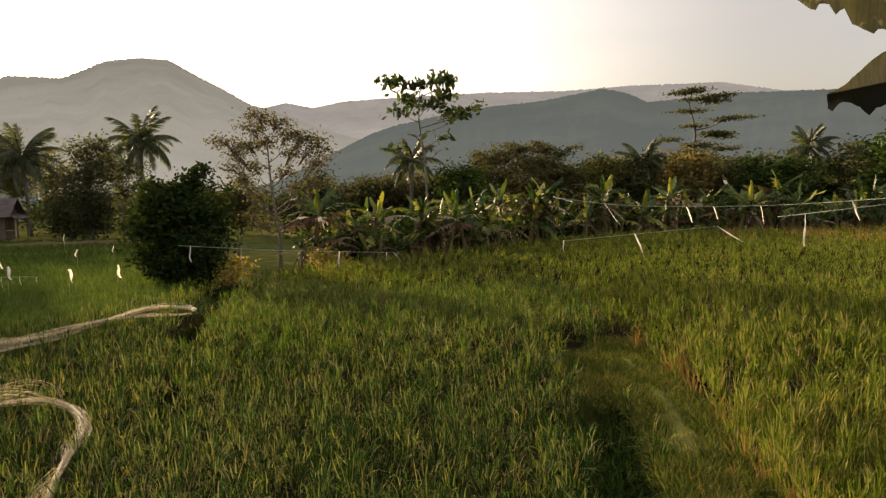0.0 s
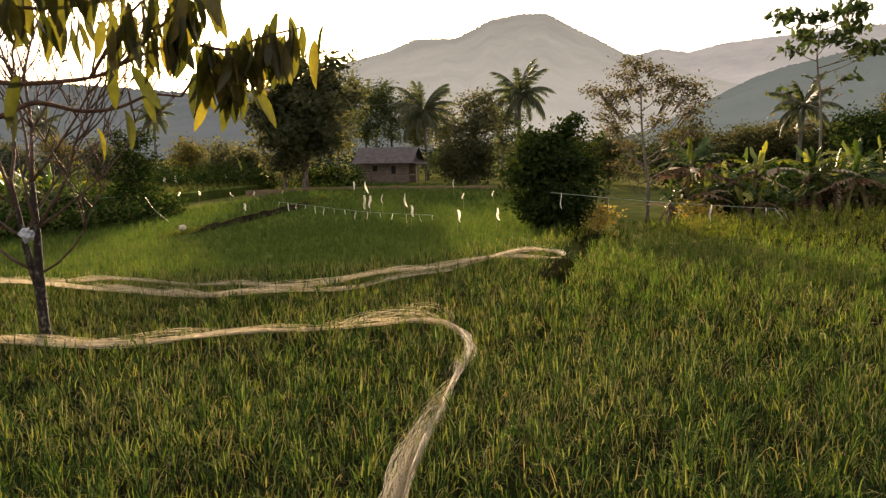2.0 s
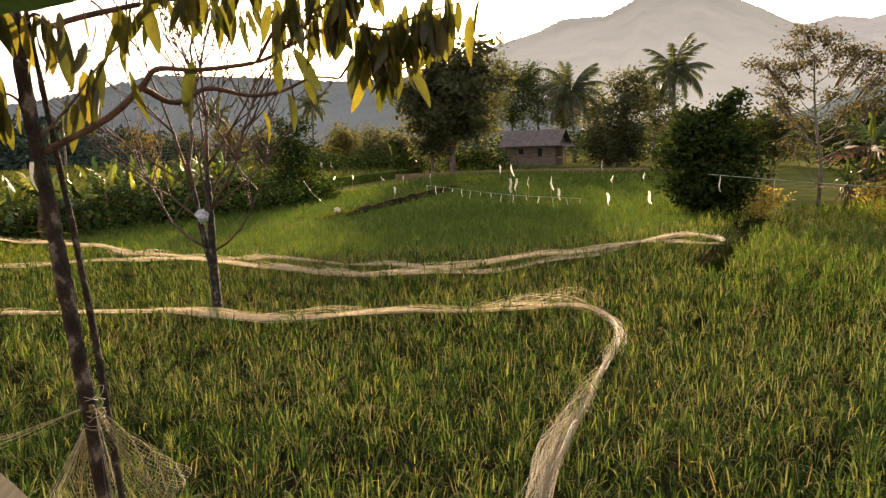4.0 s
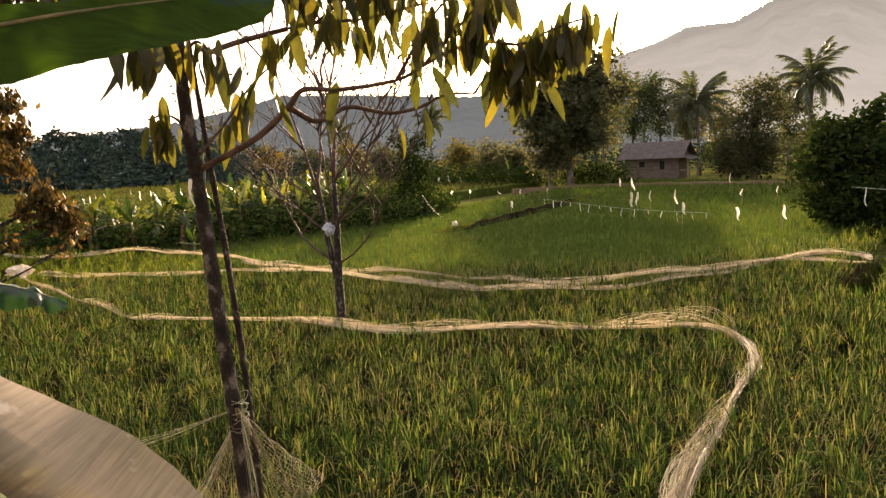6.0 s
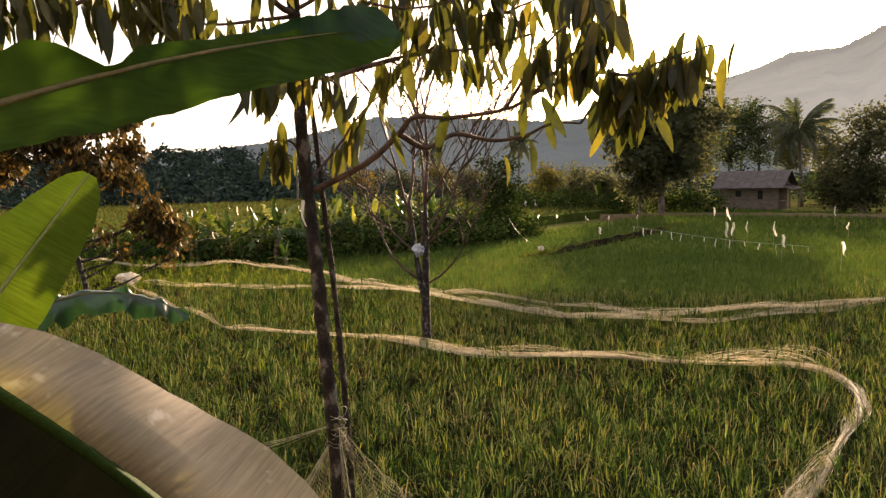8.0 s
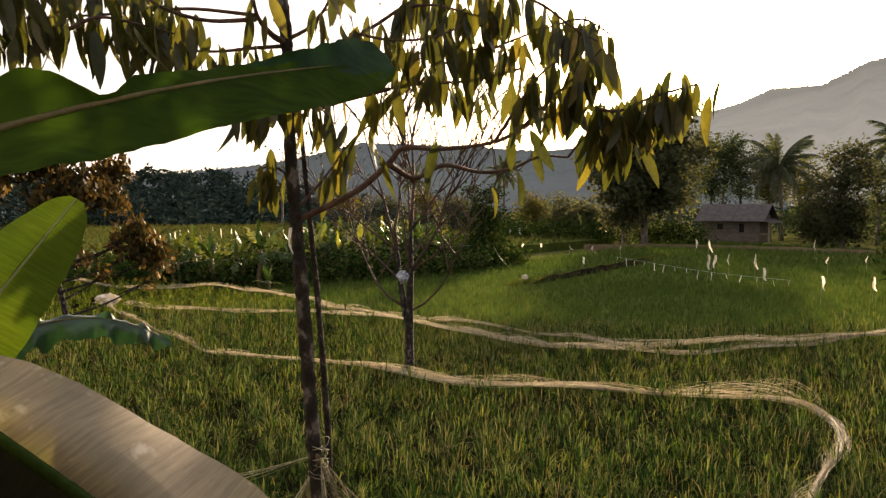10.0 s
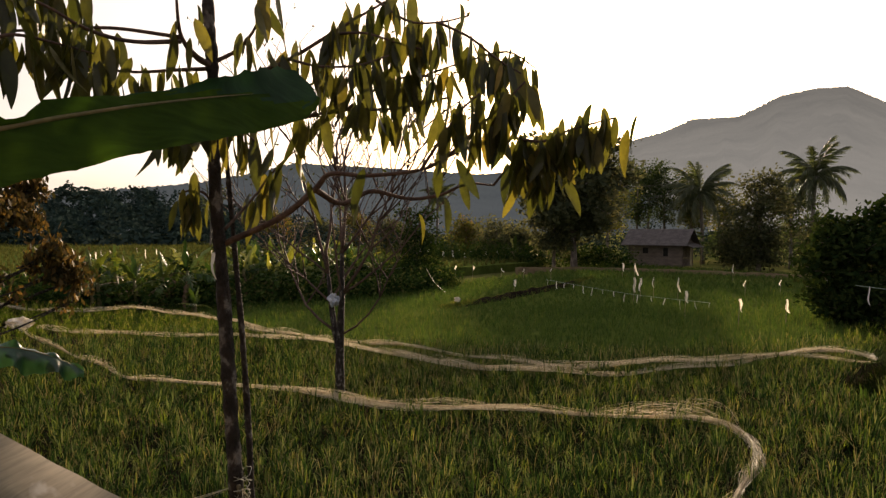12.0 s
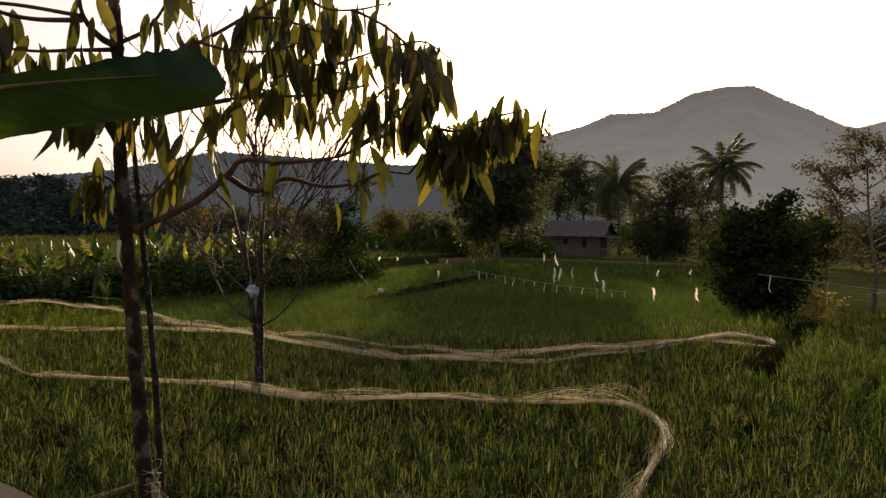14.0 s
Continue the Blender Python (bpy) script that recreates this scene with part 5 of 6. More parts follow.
def hut():
    """A small field hut, length along x, the front towards -y."""
    h = thing("field_hut", "weathered bamboo field hut with a grey gable roof", "hut")
    L, D, E, R = 3.7, 3.0, 1.75, 2.75
    front = part("wall", boxes((0, 1.0, 0, 0.08, 0, E), (1.0, 1.4, 0, 0.08, 0, 0.95), (1.0, 1.4, 0, 0.08, 1.4, E), (1.4, 2.4, 0, 0.08, 0, E), (2.4, 2.75, 0, 0.08, 0, 0.75), (2.4, 2.75, 0, 0.08, 1.4, E), (2.75, L, 0, 0.08, 0, E)), M_BOARD, h, "front wall of woven bamboo")
    part("wall", boxes((0, L, D - 0.08, D, 0, E)), M_BOARD, h)
    for x in (0.0, L - 0.08):
        bm = boxes((x, x + 0.08, 0.083, D - 0.083, 0, E))
        a = [bm.verts.new((x + q, y, z)) for q in (0, 0.08) for y, z in ((0.083, E + 0.002), (D - 0.083, E + 0.002), (D / 2, R - 0.12))]
        bm.faces.new((a[0], a[1], a[2]))
        bm.faces.new((a[5], a[4], a[3]))
        part("gable_wall", bm, M_BOARD, h)
    part("window_opening", boxes((1.02, 1.38, 0.05, 0.07, 0.97, 1.38)), M_DARK, front, "dark unglazed window")
    part("window_opening", boxes((2.42, 2.73, 0.05, 0.07, 0.77, 1.38)), M_DARK, front, "dark narrow window")
    roof = part("roof", boxes((-0.38, L + 0.38, D / 2 - 0.04, D / 2 + 0.04, R - 0.14, R - 0.05)), M_STICK, h, "gable roof of weathered sheets on a ridge pole")
    for sgn in (-1, 1):
        y0 = -0.45 if sgn < 0 else D + 0.45
        for i in range(11):
            x0, x1, dz = -0.4 + i * 0.41, -0.4 + i * 0.41 + 0.405, 0.012 * (i % 3)
            bm = bmesh.new()
            q = [bm.verts.new((x, y, z + k)) for k in (0, 0.035) for x, y, z in ((x0, y0, E - 0.2 + dz), (x1, y0, E - 0.2 + dz), (x1, D / 2, R + dz), (x0, D / 2, R + dz))]
            for f in ((0, 1, 2, 3), (4, 5, 6, 7), (0, 1, 5, 4), (1, 2, 6, 5), (2, 3, 7, 6), (3, 0, 4, 7)):
                bm.faces.new([q[w] for w in f])
            bmesh.ops.recalc_face_normals(bm, faces=bm.faces[:])
            part("roof_sheet", bm, M_TILE, roof)
    for x, y in ((L + 0.55, 0.1), (L + 0.55, D - 0.1)):
        part("porch_post", boxes((x - 0.05, x + 0.05, y - 0.05, y + 0.05, 0, 1.5)), M_STICK, h)
    bm = bmesh.new()
    q = [bm.verts.new(p) for p in ((L, -0.1, 1.72), (L + 0.75, -0.1, 1.42), (L + 0.75, D + 0.1, 1.42), (L, D + 0.1, 1.72), (L, -0.1, 1.75), (L + 0.75, -0.1, 1.45), (L + 0.75, D + 0.1, 1.45), (L, D + 0.1, 1.75))]
    for f in ((0, 1, 2, 3), (4, 5, 6, 7), (0, 1, 5, 4), (1, 2, 6, 5), (2, 3, 7, 6), (3, 0, 4, 7)):
        bm.faces.new([q[w] for w in f])
    part("porch_roof", bm, M_TILE, h)
    part("rail", boxes((L + 0.05, L + 0.6, 0.05, 0.12, 0.65, 0.72)), M_STICK, h)
    part("floor", boxes((0.08, L - 0.08, 0.08, D - 0.08, 0, 0.1)), M_DARK, h)
    a, b = spot(-36.0, 51.0), spot(-31.7, 49.9)
    h.matrix_basis = Matrix.Translation((a.x, a.y, 0.12)) @ Matrix.Rotation(math.atan2(b.y - a.y, b.x - a.x), 4, "Z") @ Matrix.Diagonal((1, 1, 0.92, 1))
    return h


hut()


def farmhouse():
    h = thing("farmhouse", "pale-gabled house with a grey roof among trees", "house")
    part("wall", boxes((0, 7, 0, 5, 0, 2.6)), M_BOARD, h)
    bm = bmesh.new()
    v = [bm.verts.new(p) for p in ((-0.5, -0.6, 2.5), (7.5, -0.6, 2.5), (7.5, 2.5, 4.1), (-0.5, 2.5, 4.1), (-0.5, 5.6, 2.5), (7.5, 5.6, 2.5))]
    for f in ((0, 1, 2, 3), (3, 2, 5, 4), (0, 3, 4), (1, 5, 2)):
        bm.faces.new([v[i] for i in f])
    part("roof", bm, M_TILE, h)
    part("window", boxes((2, 3, -0.02, 0.0, 1, 1.9)), M_DARK, h)
    h.matrix_basis = Matrix.Translation(spot(30.6, 60)) @ Matrix.Rotation(radians(-35), 4, "Z")


farmhouse()


# ---- bird nets bunched on the rice ----
def net_bundle(line, core, gauze, strands, seed, label, z=0.75, puffs=()):
    """A long net gathered into a loose rope: a tight core of threads, and gauze that bellies out of it."""
    g = np.random.default_rng(seed)
    n = 210
    pts = np.array([tuple(p) for p in smooth_line([(x, y, z) for x, y in line], n)])
    d = np.gradient(pts, axis=0)
    side = np.stack([-d[:, 1], d[:, 0], np.zeros(n)], 1)
    side /= np.linalg.norm(side, axis=1)[:, None]
    arc = np.concatenate([[0], np.cumsum(np.linalg.norm(np.diff(pts, axis=0), axis=1))])
    u = arc / arc[-1]
    core = np.interp(u, np.linspace(0, 1, len(core)), core)
    gauze = np.interp(u, np.linspace(0, 1, len(gauze)), gauze)
    lump = sum(np.sin(arc * f + g.uniform(0, 6.28)) for f in (0.37, 0.9, 1.7, 3.1)) / 4
    swell = 0.75 + 0.5 * lump
    heave = 0.018 * sum(np.sin(arc * f + g.uniform(0, 6.28)) for f in (0.6, 1.4, 2.9))
    wander = 0.34 * sum(np.sin(arc * f + g.uniform(0, 6.28)) for f in (0.8, 1.9, 3.7)) * core
    v = np.zeros((strands, n, 2, 3), np.float32)
    for k in range(strands):
        ph, ph2, ph3 = g.uniform(0, 6.28, 3)
        o = g.normal(0, 0.4)
        lat = wander + core * swell * (o + 0.55 * np.sin(arc * g.uniform(0.5, 1.6) + ph) + 0.3 * np.sin(arc * g.uniform(2, 5) + ph2) + 0.09 * g.normal(0, 1, n))
        c = pts + side * lat[:, None]
        c[:, 2] += heave + core * swell * (0.7 * g.random() + 0.25 * np.sin(arc * g.uniform(1, 3) + ph3))
        w = g.uniform(0.0015, 0.005)
        off = side * w * 0.5 * math.cos(ph) + np.array([0, 0, 1]) * w * 0.5 * math.sin(ph)
        stop = n - 1 - int(g.integers(0, 9))
        c[stop:] = c[stop]
        first = int(g.integers(0, 6))
        c[:first] = c[first]
        v[k, :, 0], v[k, :, 1] = c - off, c + off
    m = 26
    s = np.linspace(0, 1, m)
    sheets = [(g.uniform(0.03, 0.99) * arc[-1], g.uniform(0.5, 1.9), -1 if g.random() < 0.72 else 0.35, g.uniform(0.3, 1.0), g.uniform(0.0, 0.09)) for _ in range(int(arc[-1] * 2.6))]
    sheets += [(a, ln, sg, ext, lift) for a, ln, sg, ext, lift in puffs]
    loose = []
    for mid, ln, sg, ext, lift in sheets:
        reach = np.interp(mid, arc, gauze) * ext * sg
        for _ in range(int(9 + 22 * abs(reach) / 0.2)):
            f = g.random() ** 0.7
            a = mid + (s - 0.5) * ln * g.uniform(0.7, 1.25) + g.normal(0, 0.1)
            a = np.clip(a, 0, arc[-1])
            belly = np.sin(np.pi * s) ** g.uniform(0.5, 1.2)
            ph, ph2, ph3 = g.uniform(0, 6.28, 3)
            lat = np.interp(a, arc, wander) + reach * f * belly + reach * 0.08 * np.sin(a * g.uniform(2, 4) + ph) * belly + 0.003 * g.normal(0, 1, m)
            c = np.stack([np.interp(a, arc, pts[:, q]) + np.interp(a, arc, side[:, q]) * lat for q in range(3)], 1)
            c[:, 2] += np.interp(a, arc, heave) + (lift * f + 0.02) * belly + 0.012 * np.sin(a * g.uniform(2, 5) + ph2)
            w = g.uniform(0.0012, 0.0028)
            off = np.array([math.cos(ph3), math.sin(ph3), 0.8]) * w * 0.5
            loose.append(np.stack([c - off, c + off], 1))
    va, qa = ribbon_arrays(v)
    vb, qb = ribbon_arrays(np.array(loose, np.float32))
    return tagged(new("bird_net", big_mesh("bird_net", np.concatenate([va, vb]), np.concatenate([qa, qb + len(va)]), M_NET)), label, "bird net", "bird nets on the rice")


NET_A = [(-16.9, 2.3), (-14.9, 2.35), (-12.75, 2.5), (-10.0, 2.83), (-8.7, 3.7), (-7.5, 4.37), (-6.5, 4.9), (-5.5, 5.7), (-4.73, 6.42), (-4.13, 6.86), (-3.66, 6.74), (-3.3, 6.24), (-2.9, 5.18), (-2.6, 4.34), (-2.32, 3.6), (-2.05, 2.9), (-1.8, 2.3)]
NET_B = [(-16.5, 2.6), (-14.2, 3.9), (-12.7, 5.6), (-10.5, 6.33), (-8.1, 6.74), (-6.5, 7.86), (-5.9, 9.5), (-5.5, 10.9), (-5.1, 12.25), (-4.6, 12.3), (-4.3, 12.0)]
NET_C = [(-25, 1.2), (-19.6, 3.3), (-18.5, 5.0), (-15.3, 5.9), (-12.4, 6.15), (-10.0, 7.0), (-8.4, 7.45), (-7.0, 8.0), (-6.0, 9.5), (-5.3, 11.3), (-4.25, 11.8)]
net_bundle(NET_A, (0.036, 0.036, 0.038, 0.038, 0.038, 0.045, 0.032, 0.048), (0.05, 0.05, 0.06, 0.12, 0.24, 0.3, 0.08, 0.14, 0.16), 38, 1, "cream bird net bunched into a rope across the rice", puffs=[(13.6, 1.3, 0.5, 1.0, 0.16), (14.0, 0.7, 0.5, 0.9, 0.2), (17.6, 2.0, -1, 1.0, 0.06), (18.0, 1.5, -1, 1.0, 0.03), (18.9, 1.8, -1, 1.0, 0.02)])
net_bundle(NET_B, (0.034, 0.04, 0.05, 0.055, 0.05), (0.06, 0.1, 0.3, 0.34, 0.2, 0.22, 0.12), 20, 2, "second bunched cream bird net lying on the rice", puffs=[(7.6, 1.2, -1, 1.0, 0.13), (8.8, 0.9, -1, 1.0, 0.17), (9.7, 0.8, -0.7, 1.0, 0.15), (10.6, 1.3, -1, 1.0, 0.1), (5.6, 1.2, -1, 1.0, 0.1)])
net_bundle(NET_C, (0.034, 0.04, 0.05, 0.055, 0.05), (0.06, 0.1, 0.2, 0.34, 0.2, 0.22, 0.12), 20, 3, "third bunched cream bird net lying on the rice", 0.77)


# ---- cords and fluttering plastic strips ----
CORD_POINTS = []


def hung(p):
    return min(CORD_POINTS, key=lambda q: (q - p).length)


def cord(points, r, label, sag=0.0):
    pts = smooth_line(points, 40)
    CORD_POINTS.extend(smooth_line(points, 400))
    v, f = tube(pts, [r] * 40, 4)
    return tagged(link("cord", v, f, M_CORD), label, "cord", "scare cords over the rice")


cord([sight(-20.5, -4.0, 19), sight(-13.3, -4.7, 20), sight(-8.4, -5.0, 21), sight(-3.9, -5.2, 22)], 0.008, "pale cord stretched low over the rice")
cord([sight(9.0, -1.0, 27), sight(14.3, -1.7, 26), sight(20.6, -1.9, 25), sight(26.4, -1.8, 24), sight(34.0, -1.3, 22)], 0.009, "pale cord stretched high before the bananas")
cord([sight(9.9, -4.5, 22), sight(16.4, -3.9, 23), sight(21.4, -3.4, 25)], 0.008, "pale cord stretched low over the rice")
cord([sight(25.6, -2.7, 22), sight(34.0, -1.6, 20)], 0.009, "pale cord stretched over the rice")
cord([sight(-42.5, -4.2, 27), sight(-36, -5.2, 23), sight(-30, -5.7, 21)], 0.006, "thin cord strung between sticks")
cord([sight(-76, -3.9, 25), sight(-68, -4.0, 26), sight(-60, -3.6, 27.5), sight(-54, -3.3, 29)], 0.006, "pale cord along the scrub bank")


def strip(p0, p1, w, seed, label="white plastic strip fluttering over the rice", category="plastic strip", group="plastic strips over the rice"):
    """A crumpled ribbon of plastic film from p0 to p1."""
    g = random.Random(seed)
    n, vs, fs = 9, [], []
    d = p1 - p0
    a0, tw = g.uniform(0, 3), g.uniform(-1.6, 1.6)
    for i in range(n + 1):
        s = i / n
        a = a0 + tw * s
        c = p0 + d * s + Vector((math.sin(5 * s + a0), math.cos(4 * s + a0), 0)) * w * 0.5 * s
        wv = Vector((math.cos(a), math.sin(a), 0.15 * math.sin(9 * s))) * (w * (0.25 + 0.75 * math.sin(math.pi * min(1, 0.15 + 0.8 * s)) ** 0.7) * g.uniform(0.8, 1.15)) * 0.5
        b = Vector((-wv.y, wv.x, 0)) * 0.5
        vs += [c - wv, c + b, c + wv]
    for i in range(n):
        for k in (0, 1):
            fs.append((i * 3 + k, i * 3 + k + 1, i * 3 + k + 4, i * 3 + k + 3))
    o = link("plastic_strip", vs, fs, M_PLASTIC)
    return tagged(o, label, category, group)


def flag_stick(az, d, h, seed, w=0.09):
    """A bamboo stick with a plastic strip tied to its top."""
    b = spot(az, d, 0.0)
    s = thing("flag_stick", "bamboo stick with a white plastic strip tied on", "scare flag", "scare flags in the young rice", b)
    top = Vector((0.03, 0.02, 0.62 + h))
    v, f = tube([Vector((0, 0, -0.05)), top * 0.5, top], [0.011, 0.009, 0.006], 5)
    link("stick", v, f, M_STICK, s)
    o = strip(top, top + Vector((0.08 * math.sin(seed), 0.05, -h)), w, seed)
    o.parent = s
    o.name = "strip"
    for key in ("category", "group", "label"):
        del o[key]
    return s


for k, (az, d, h) in enumerate([(-36.5, 36, 0.42), (-35.6, 33, 0.55), (-35.7, 24.5, 0.5), (-35.2, 25, 0.45), (-34.2, 26.5, 0.4), (-32.4, 25, 0.5), (-31.9, 21.5, 0.36), (-28.1, 19.6, 0.36), (-24.9, 20, 0.36), (-28.4, 36, 0.45), (-27.6, 28, 0.25), (-25.2, 29, 0.25), (-45.1, 26, 0.25), (-48.4, 36, 0.2), (-46.1, 34, 0.2), (-44.3, 34, 0.2), (-42.1, 34, 0.2), (-49.8, 36, 0.2), (-22.2, 30, 0.3)]):
    flag_stick(az, d, h, k + 1)
for k in range(15):
    t = k / 14
    p = hung(sight(-42.3 + 12.2 * t, -4.25 - 1.45 * t, 26.9 - 5.9 * t))
    strip(p, p + Vector((0.05 * math.sin(k * 2.1), 0, -0.22 - 0.08 * math.sin(k * 1.7))), 0.03, 40 + k)
for k, (az0, e0, az1, e1, d, w) in enumerate([(-8.2, -5.0, -8.3, -6.6, 21, 0.12), (-2.3, -5.25, -1.3, -6.5, 22, 0.07), (15.1, -4.1, 16.0, -6.2, 23, 0.10), (21.2, -1.9, 21.6, -2.9, 25, 0.10), (21.6, -2.9, 23.4, -4.1, 25, 0.09), (12.8, -1.7, 14.1, -3.5, 26, 0.10), (27.6, -2.5, 27.6, -4.9, 21.6, 0.10), (-4.7, -5.15, -4.6, -6.4, 22, 0.08), (4.1, -4.9, 4.1, -5.9, 22, 0.08), (19.0, -1.9, 19.5, -3.2, 25, 0.08), (24.0, -1.85, 24.3, -3.2, 24, 0.08), (-19.5, -4.0, -19.5, -5.3, 19, 0.10), (8.6, -0.8, 10.2, -1.2, 27, 0.12), (-16.4, -4.3, -16.4, -5.4, 20, 0.05), (30.4, -1.5, 30.9, -2.9, 23, 0.08)]):
    a, b = sight(az0, e0, d), sight(az1, e1, d)
    top = hung(a) + Vector((0, 0, 0.014))
    strip(top, top + b - a, w * 0.65, 70 + k)
g = random.Random(8)
for k in range(16):
    az, d = -79.5 + 13 * (k + g.random()) / 16, g.uniform(48, 66)
    flag_stick(az, d, g.uniform(0.3, 0.6), 100 + k, 0.08)
for k in range(16):
    az, d = -52 + 9 * (k + g.random()) / 16, g.uniform(50, 62)
    flag_stick(az, d, g.uniform(0.25, 0.5), 130 + k, 0.14)


# ---- thin bare tree with a bag ----
def bare_tree():
    at = near(-59.0, 0, 8.6)
    at.z = 0.0
    t = thing("bare_tree", "slim nearly leafless tree standing in the rice", "tree", "", at)
    g = random.Random(3)
    v0 = []
    main = [Vector((0, 0, -0.05)), Vector((0.01, 0.0, 0.5)), Vector((-0.01, 0, 1.0)), Vector((0.0, 0, 1.5)), Vector((0.03, 0.01, 2.0)), Vector((0.05, 0.0, 2.5))]
    v0.append(tube(main, [0.07, 0.06, 0.056, 0.05, 0.036, 0.026], 8))
    second = [Vector((-0.01, 0, 1.25)), Vector((-0.07, -0.03, 1.55)), Vector((-0.11, -0.06, 1.9)), Vector((-0.14, -0.08, 2.25))]
    v0.append(tube(second, [0.036, 0.04, 0.034, 0.024], 7))
    link("trunk", *joined(v0), M_BARK_TRUNK, t)
    tips = []

    def grow(p, d, ln, r, depth, limbs):
        pts = [p]
        for _ in range(6):
            d = (d + Vector((g.uniform(-0.22, 0.22), g.uniform(-0.22, 0.22), 0.07))).normalized()
            pts.append(pts[-1] + d * ln / 6)
        limbs.append(tube(pts, [r * (1 - 0.13 * i) for i in range(7)], 5))
        if depth == 0:
            tips.extend(pts[3:])
            return
        for _ in range(6 if depth > 1 else 4):
            q = g.choice(pts[2:])
            a = g.uniform(0, 6.28)
            nd = (d + Vector((math.cos(a), math.sin(a), g.uniform(-0.1, 0.5))) * 0.8).normalized()
            grow(q, nd, ln * g.uniform(0.45, 0.7), r * 0.58, depth - 1, limbs)

    for o, d, ln, r in ((main[5], Vector((0.1, 0.1, 1)), 1.7, 0.02), (main[5], Vector((0.7, 0.5, 0.8)), 1.7, 0.014), (second[3], Vector((-0.25, -0.1, 1)), 1.7, 0.018), (second[3], Vector((-0.8, -0.5, 0.7)), 1.5, 0.012), (main[4], Vector((0.8, 0.5, 0.65)), 1.9, 0.013), (main[4], Vector((0.35, -0.5, 1)), 1.7, 0.012), (second[2], Vector((-0.95, -0.5, 0.55)), 1.5, 0.012), (main[5], Vector((-0.3, 0.5, 1)), 1.6, 0.014), (second[1], Vector((-1.2, -0.6, 0.75)), 1.7, 0.015), (main[3], Vector((1.1, 0.7, 0.5)), 1.5, 0.012), (main[4], Vector((0.9, 0.6, 0.9)), 2.1, 0.017), (second[3], Vector((-0.5, -0.3, 1)), 2.0, 0.016), (second[2], Vector((0.3, 0.5, 1)), 1.9, 0.014)):
        limbs = []
        grow(o, d.normalized(), ln, r * 1.3, 2, limbs)
        link("limb", *joined(limbs), M_TWIG, t)
    c = np.array([tuple(tips[g.randrange(len(tips))]) for _ in range(700)])
    c = c[c[:, 2] > 3.2]
    v, q = leaf_cards(c, 0.03, 0.055, 0.7, 3)
    o = new("leaves", big_mesh("leaves", v, q, M_LEAF_OLIVE))
    o.parent = t
    # a crumpled plastic bag tied at the fork
    bm = bmesh.new()
    bmesh.ops.create_icosphere(bm, subdivisions=3, radius=0.1)
    for v in bm.verts:
        n = noise.fractal(v.co * 14, 1.0, 2.0, 3)
        v.co = Vector((v.co.x * 0.95, v.co.y * 0.55, v.co.z * 0.8 + v.co.x * 0.3)) * (0.85 + 0.6 * n)
    me = bpy.data.meshes.new("plastic_bag")
    bm.to_mesh(me)
    bm.free()
    me.materials.append(M_BAG)
    o = new("plastic_bag", me)
    o.location = near(-59.5, -5.8, 8.5)
    tagged(o, "crumpled pale blue plastic bag tied to a bare tree", "plastic bag")


bare_tree()



def crumple(at, size, seed, label, category):
    """A crumpled scrap of plastic film."""
    bm = bmesh.new()
    bmesh.ops.create_icosphere(bm, subdivisions=3, radius=1.0)
    for v in bm.verts:
        n = noise.fractal(v.co * 2.2 + Vector((seed, 0, 0)), 1.0, 2.0, 4)
        v.co = Vector((v.co.x * size[0], v.co.y * size[1], v.co.z * size[2])) * (1 + 0.7 * n)
    me = bpy.data.meshes.new("plastic_scrap")
    bm.to_mesh(me)
    bm.free()
    me.materials.append(M_PLASTIC)
    o = new("plastic_scrap", me)
    o.location = at
    return tagged(o, label, category)


crumple(Vector((-16.85, 2.35, 0.82)), (0.28, 0.22, 0.12), 1.0, "crumpled white plastic where the bird nets meet", "plastic scrap")
crumple(spot(-49.7, 22.4, 0.5), (0.10, 0.08, 0.07), 4.0, "crumpled white plastic on a paddy bund", "plastic scrap")
pole = smooth_line([sight(-52.2, -3.4, 26.0), sight(-51.6, -4.4, 25.2), sight(-50.6, -5.4, 24.0)], 14)
tagged(link("bent_pole", *tube(pole, [0.012 - 0.0005 * i for i in range(14)], 5), M_STICK), "thin bent bamboo pole leaning over young rice", "pole")

# ---- rust-leaved tree at the field's near edge ----
rust = clump_tree("rust_tree", spot(-84.6, 14.0), [(0.0, -0.05), (-0.05, 1.0), (-0.3, 2.2), (-0.7, 3.6)], [(-1.18, 3.62, 0.46), (-0.49, 3.77, 0.42), (0.19, 3.89, 0.34), (0.72, 3.91, 0.22), (0.8, 3.4, 0.26), (0.35, 3.15, 0.34), (-0.1, 2.86, 0.3), (-0.23, 3.51, 0.42), (0.85, 2.95, 0.2), (1.1, 2.3, 0.26), (1.25, 2.0, 0.26), (1.5, 1.85, 0.15), (0.85, 2.15, 0.12), (0.3, 1.95, 0.1), (0.6, 1.62, 0.08), (1.32, 1.45, 0.08), (-1.33, 4.15, 0.53), (-0.65, 4.3, 0.46), (-1.18, 3.09, 0.3), (-0.72, 1.87, 0.16), (-2.09, 3.77, 0.53), (-2.32, 3.01, 0.46), (-1.94, 2.33, 0.38)], 16000, 0.135, 1.2, 0.06, "young tree with drooping bunches of rusty brown leaves", M_LEAF_RUST, 205, 1.7, M_BARK_TRUNK)
rust.rotation_euler = (0, 0, radians(84.6))


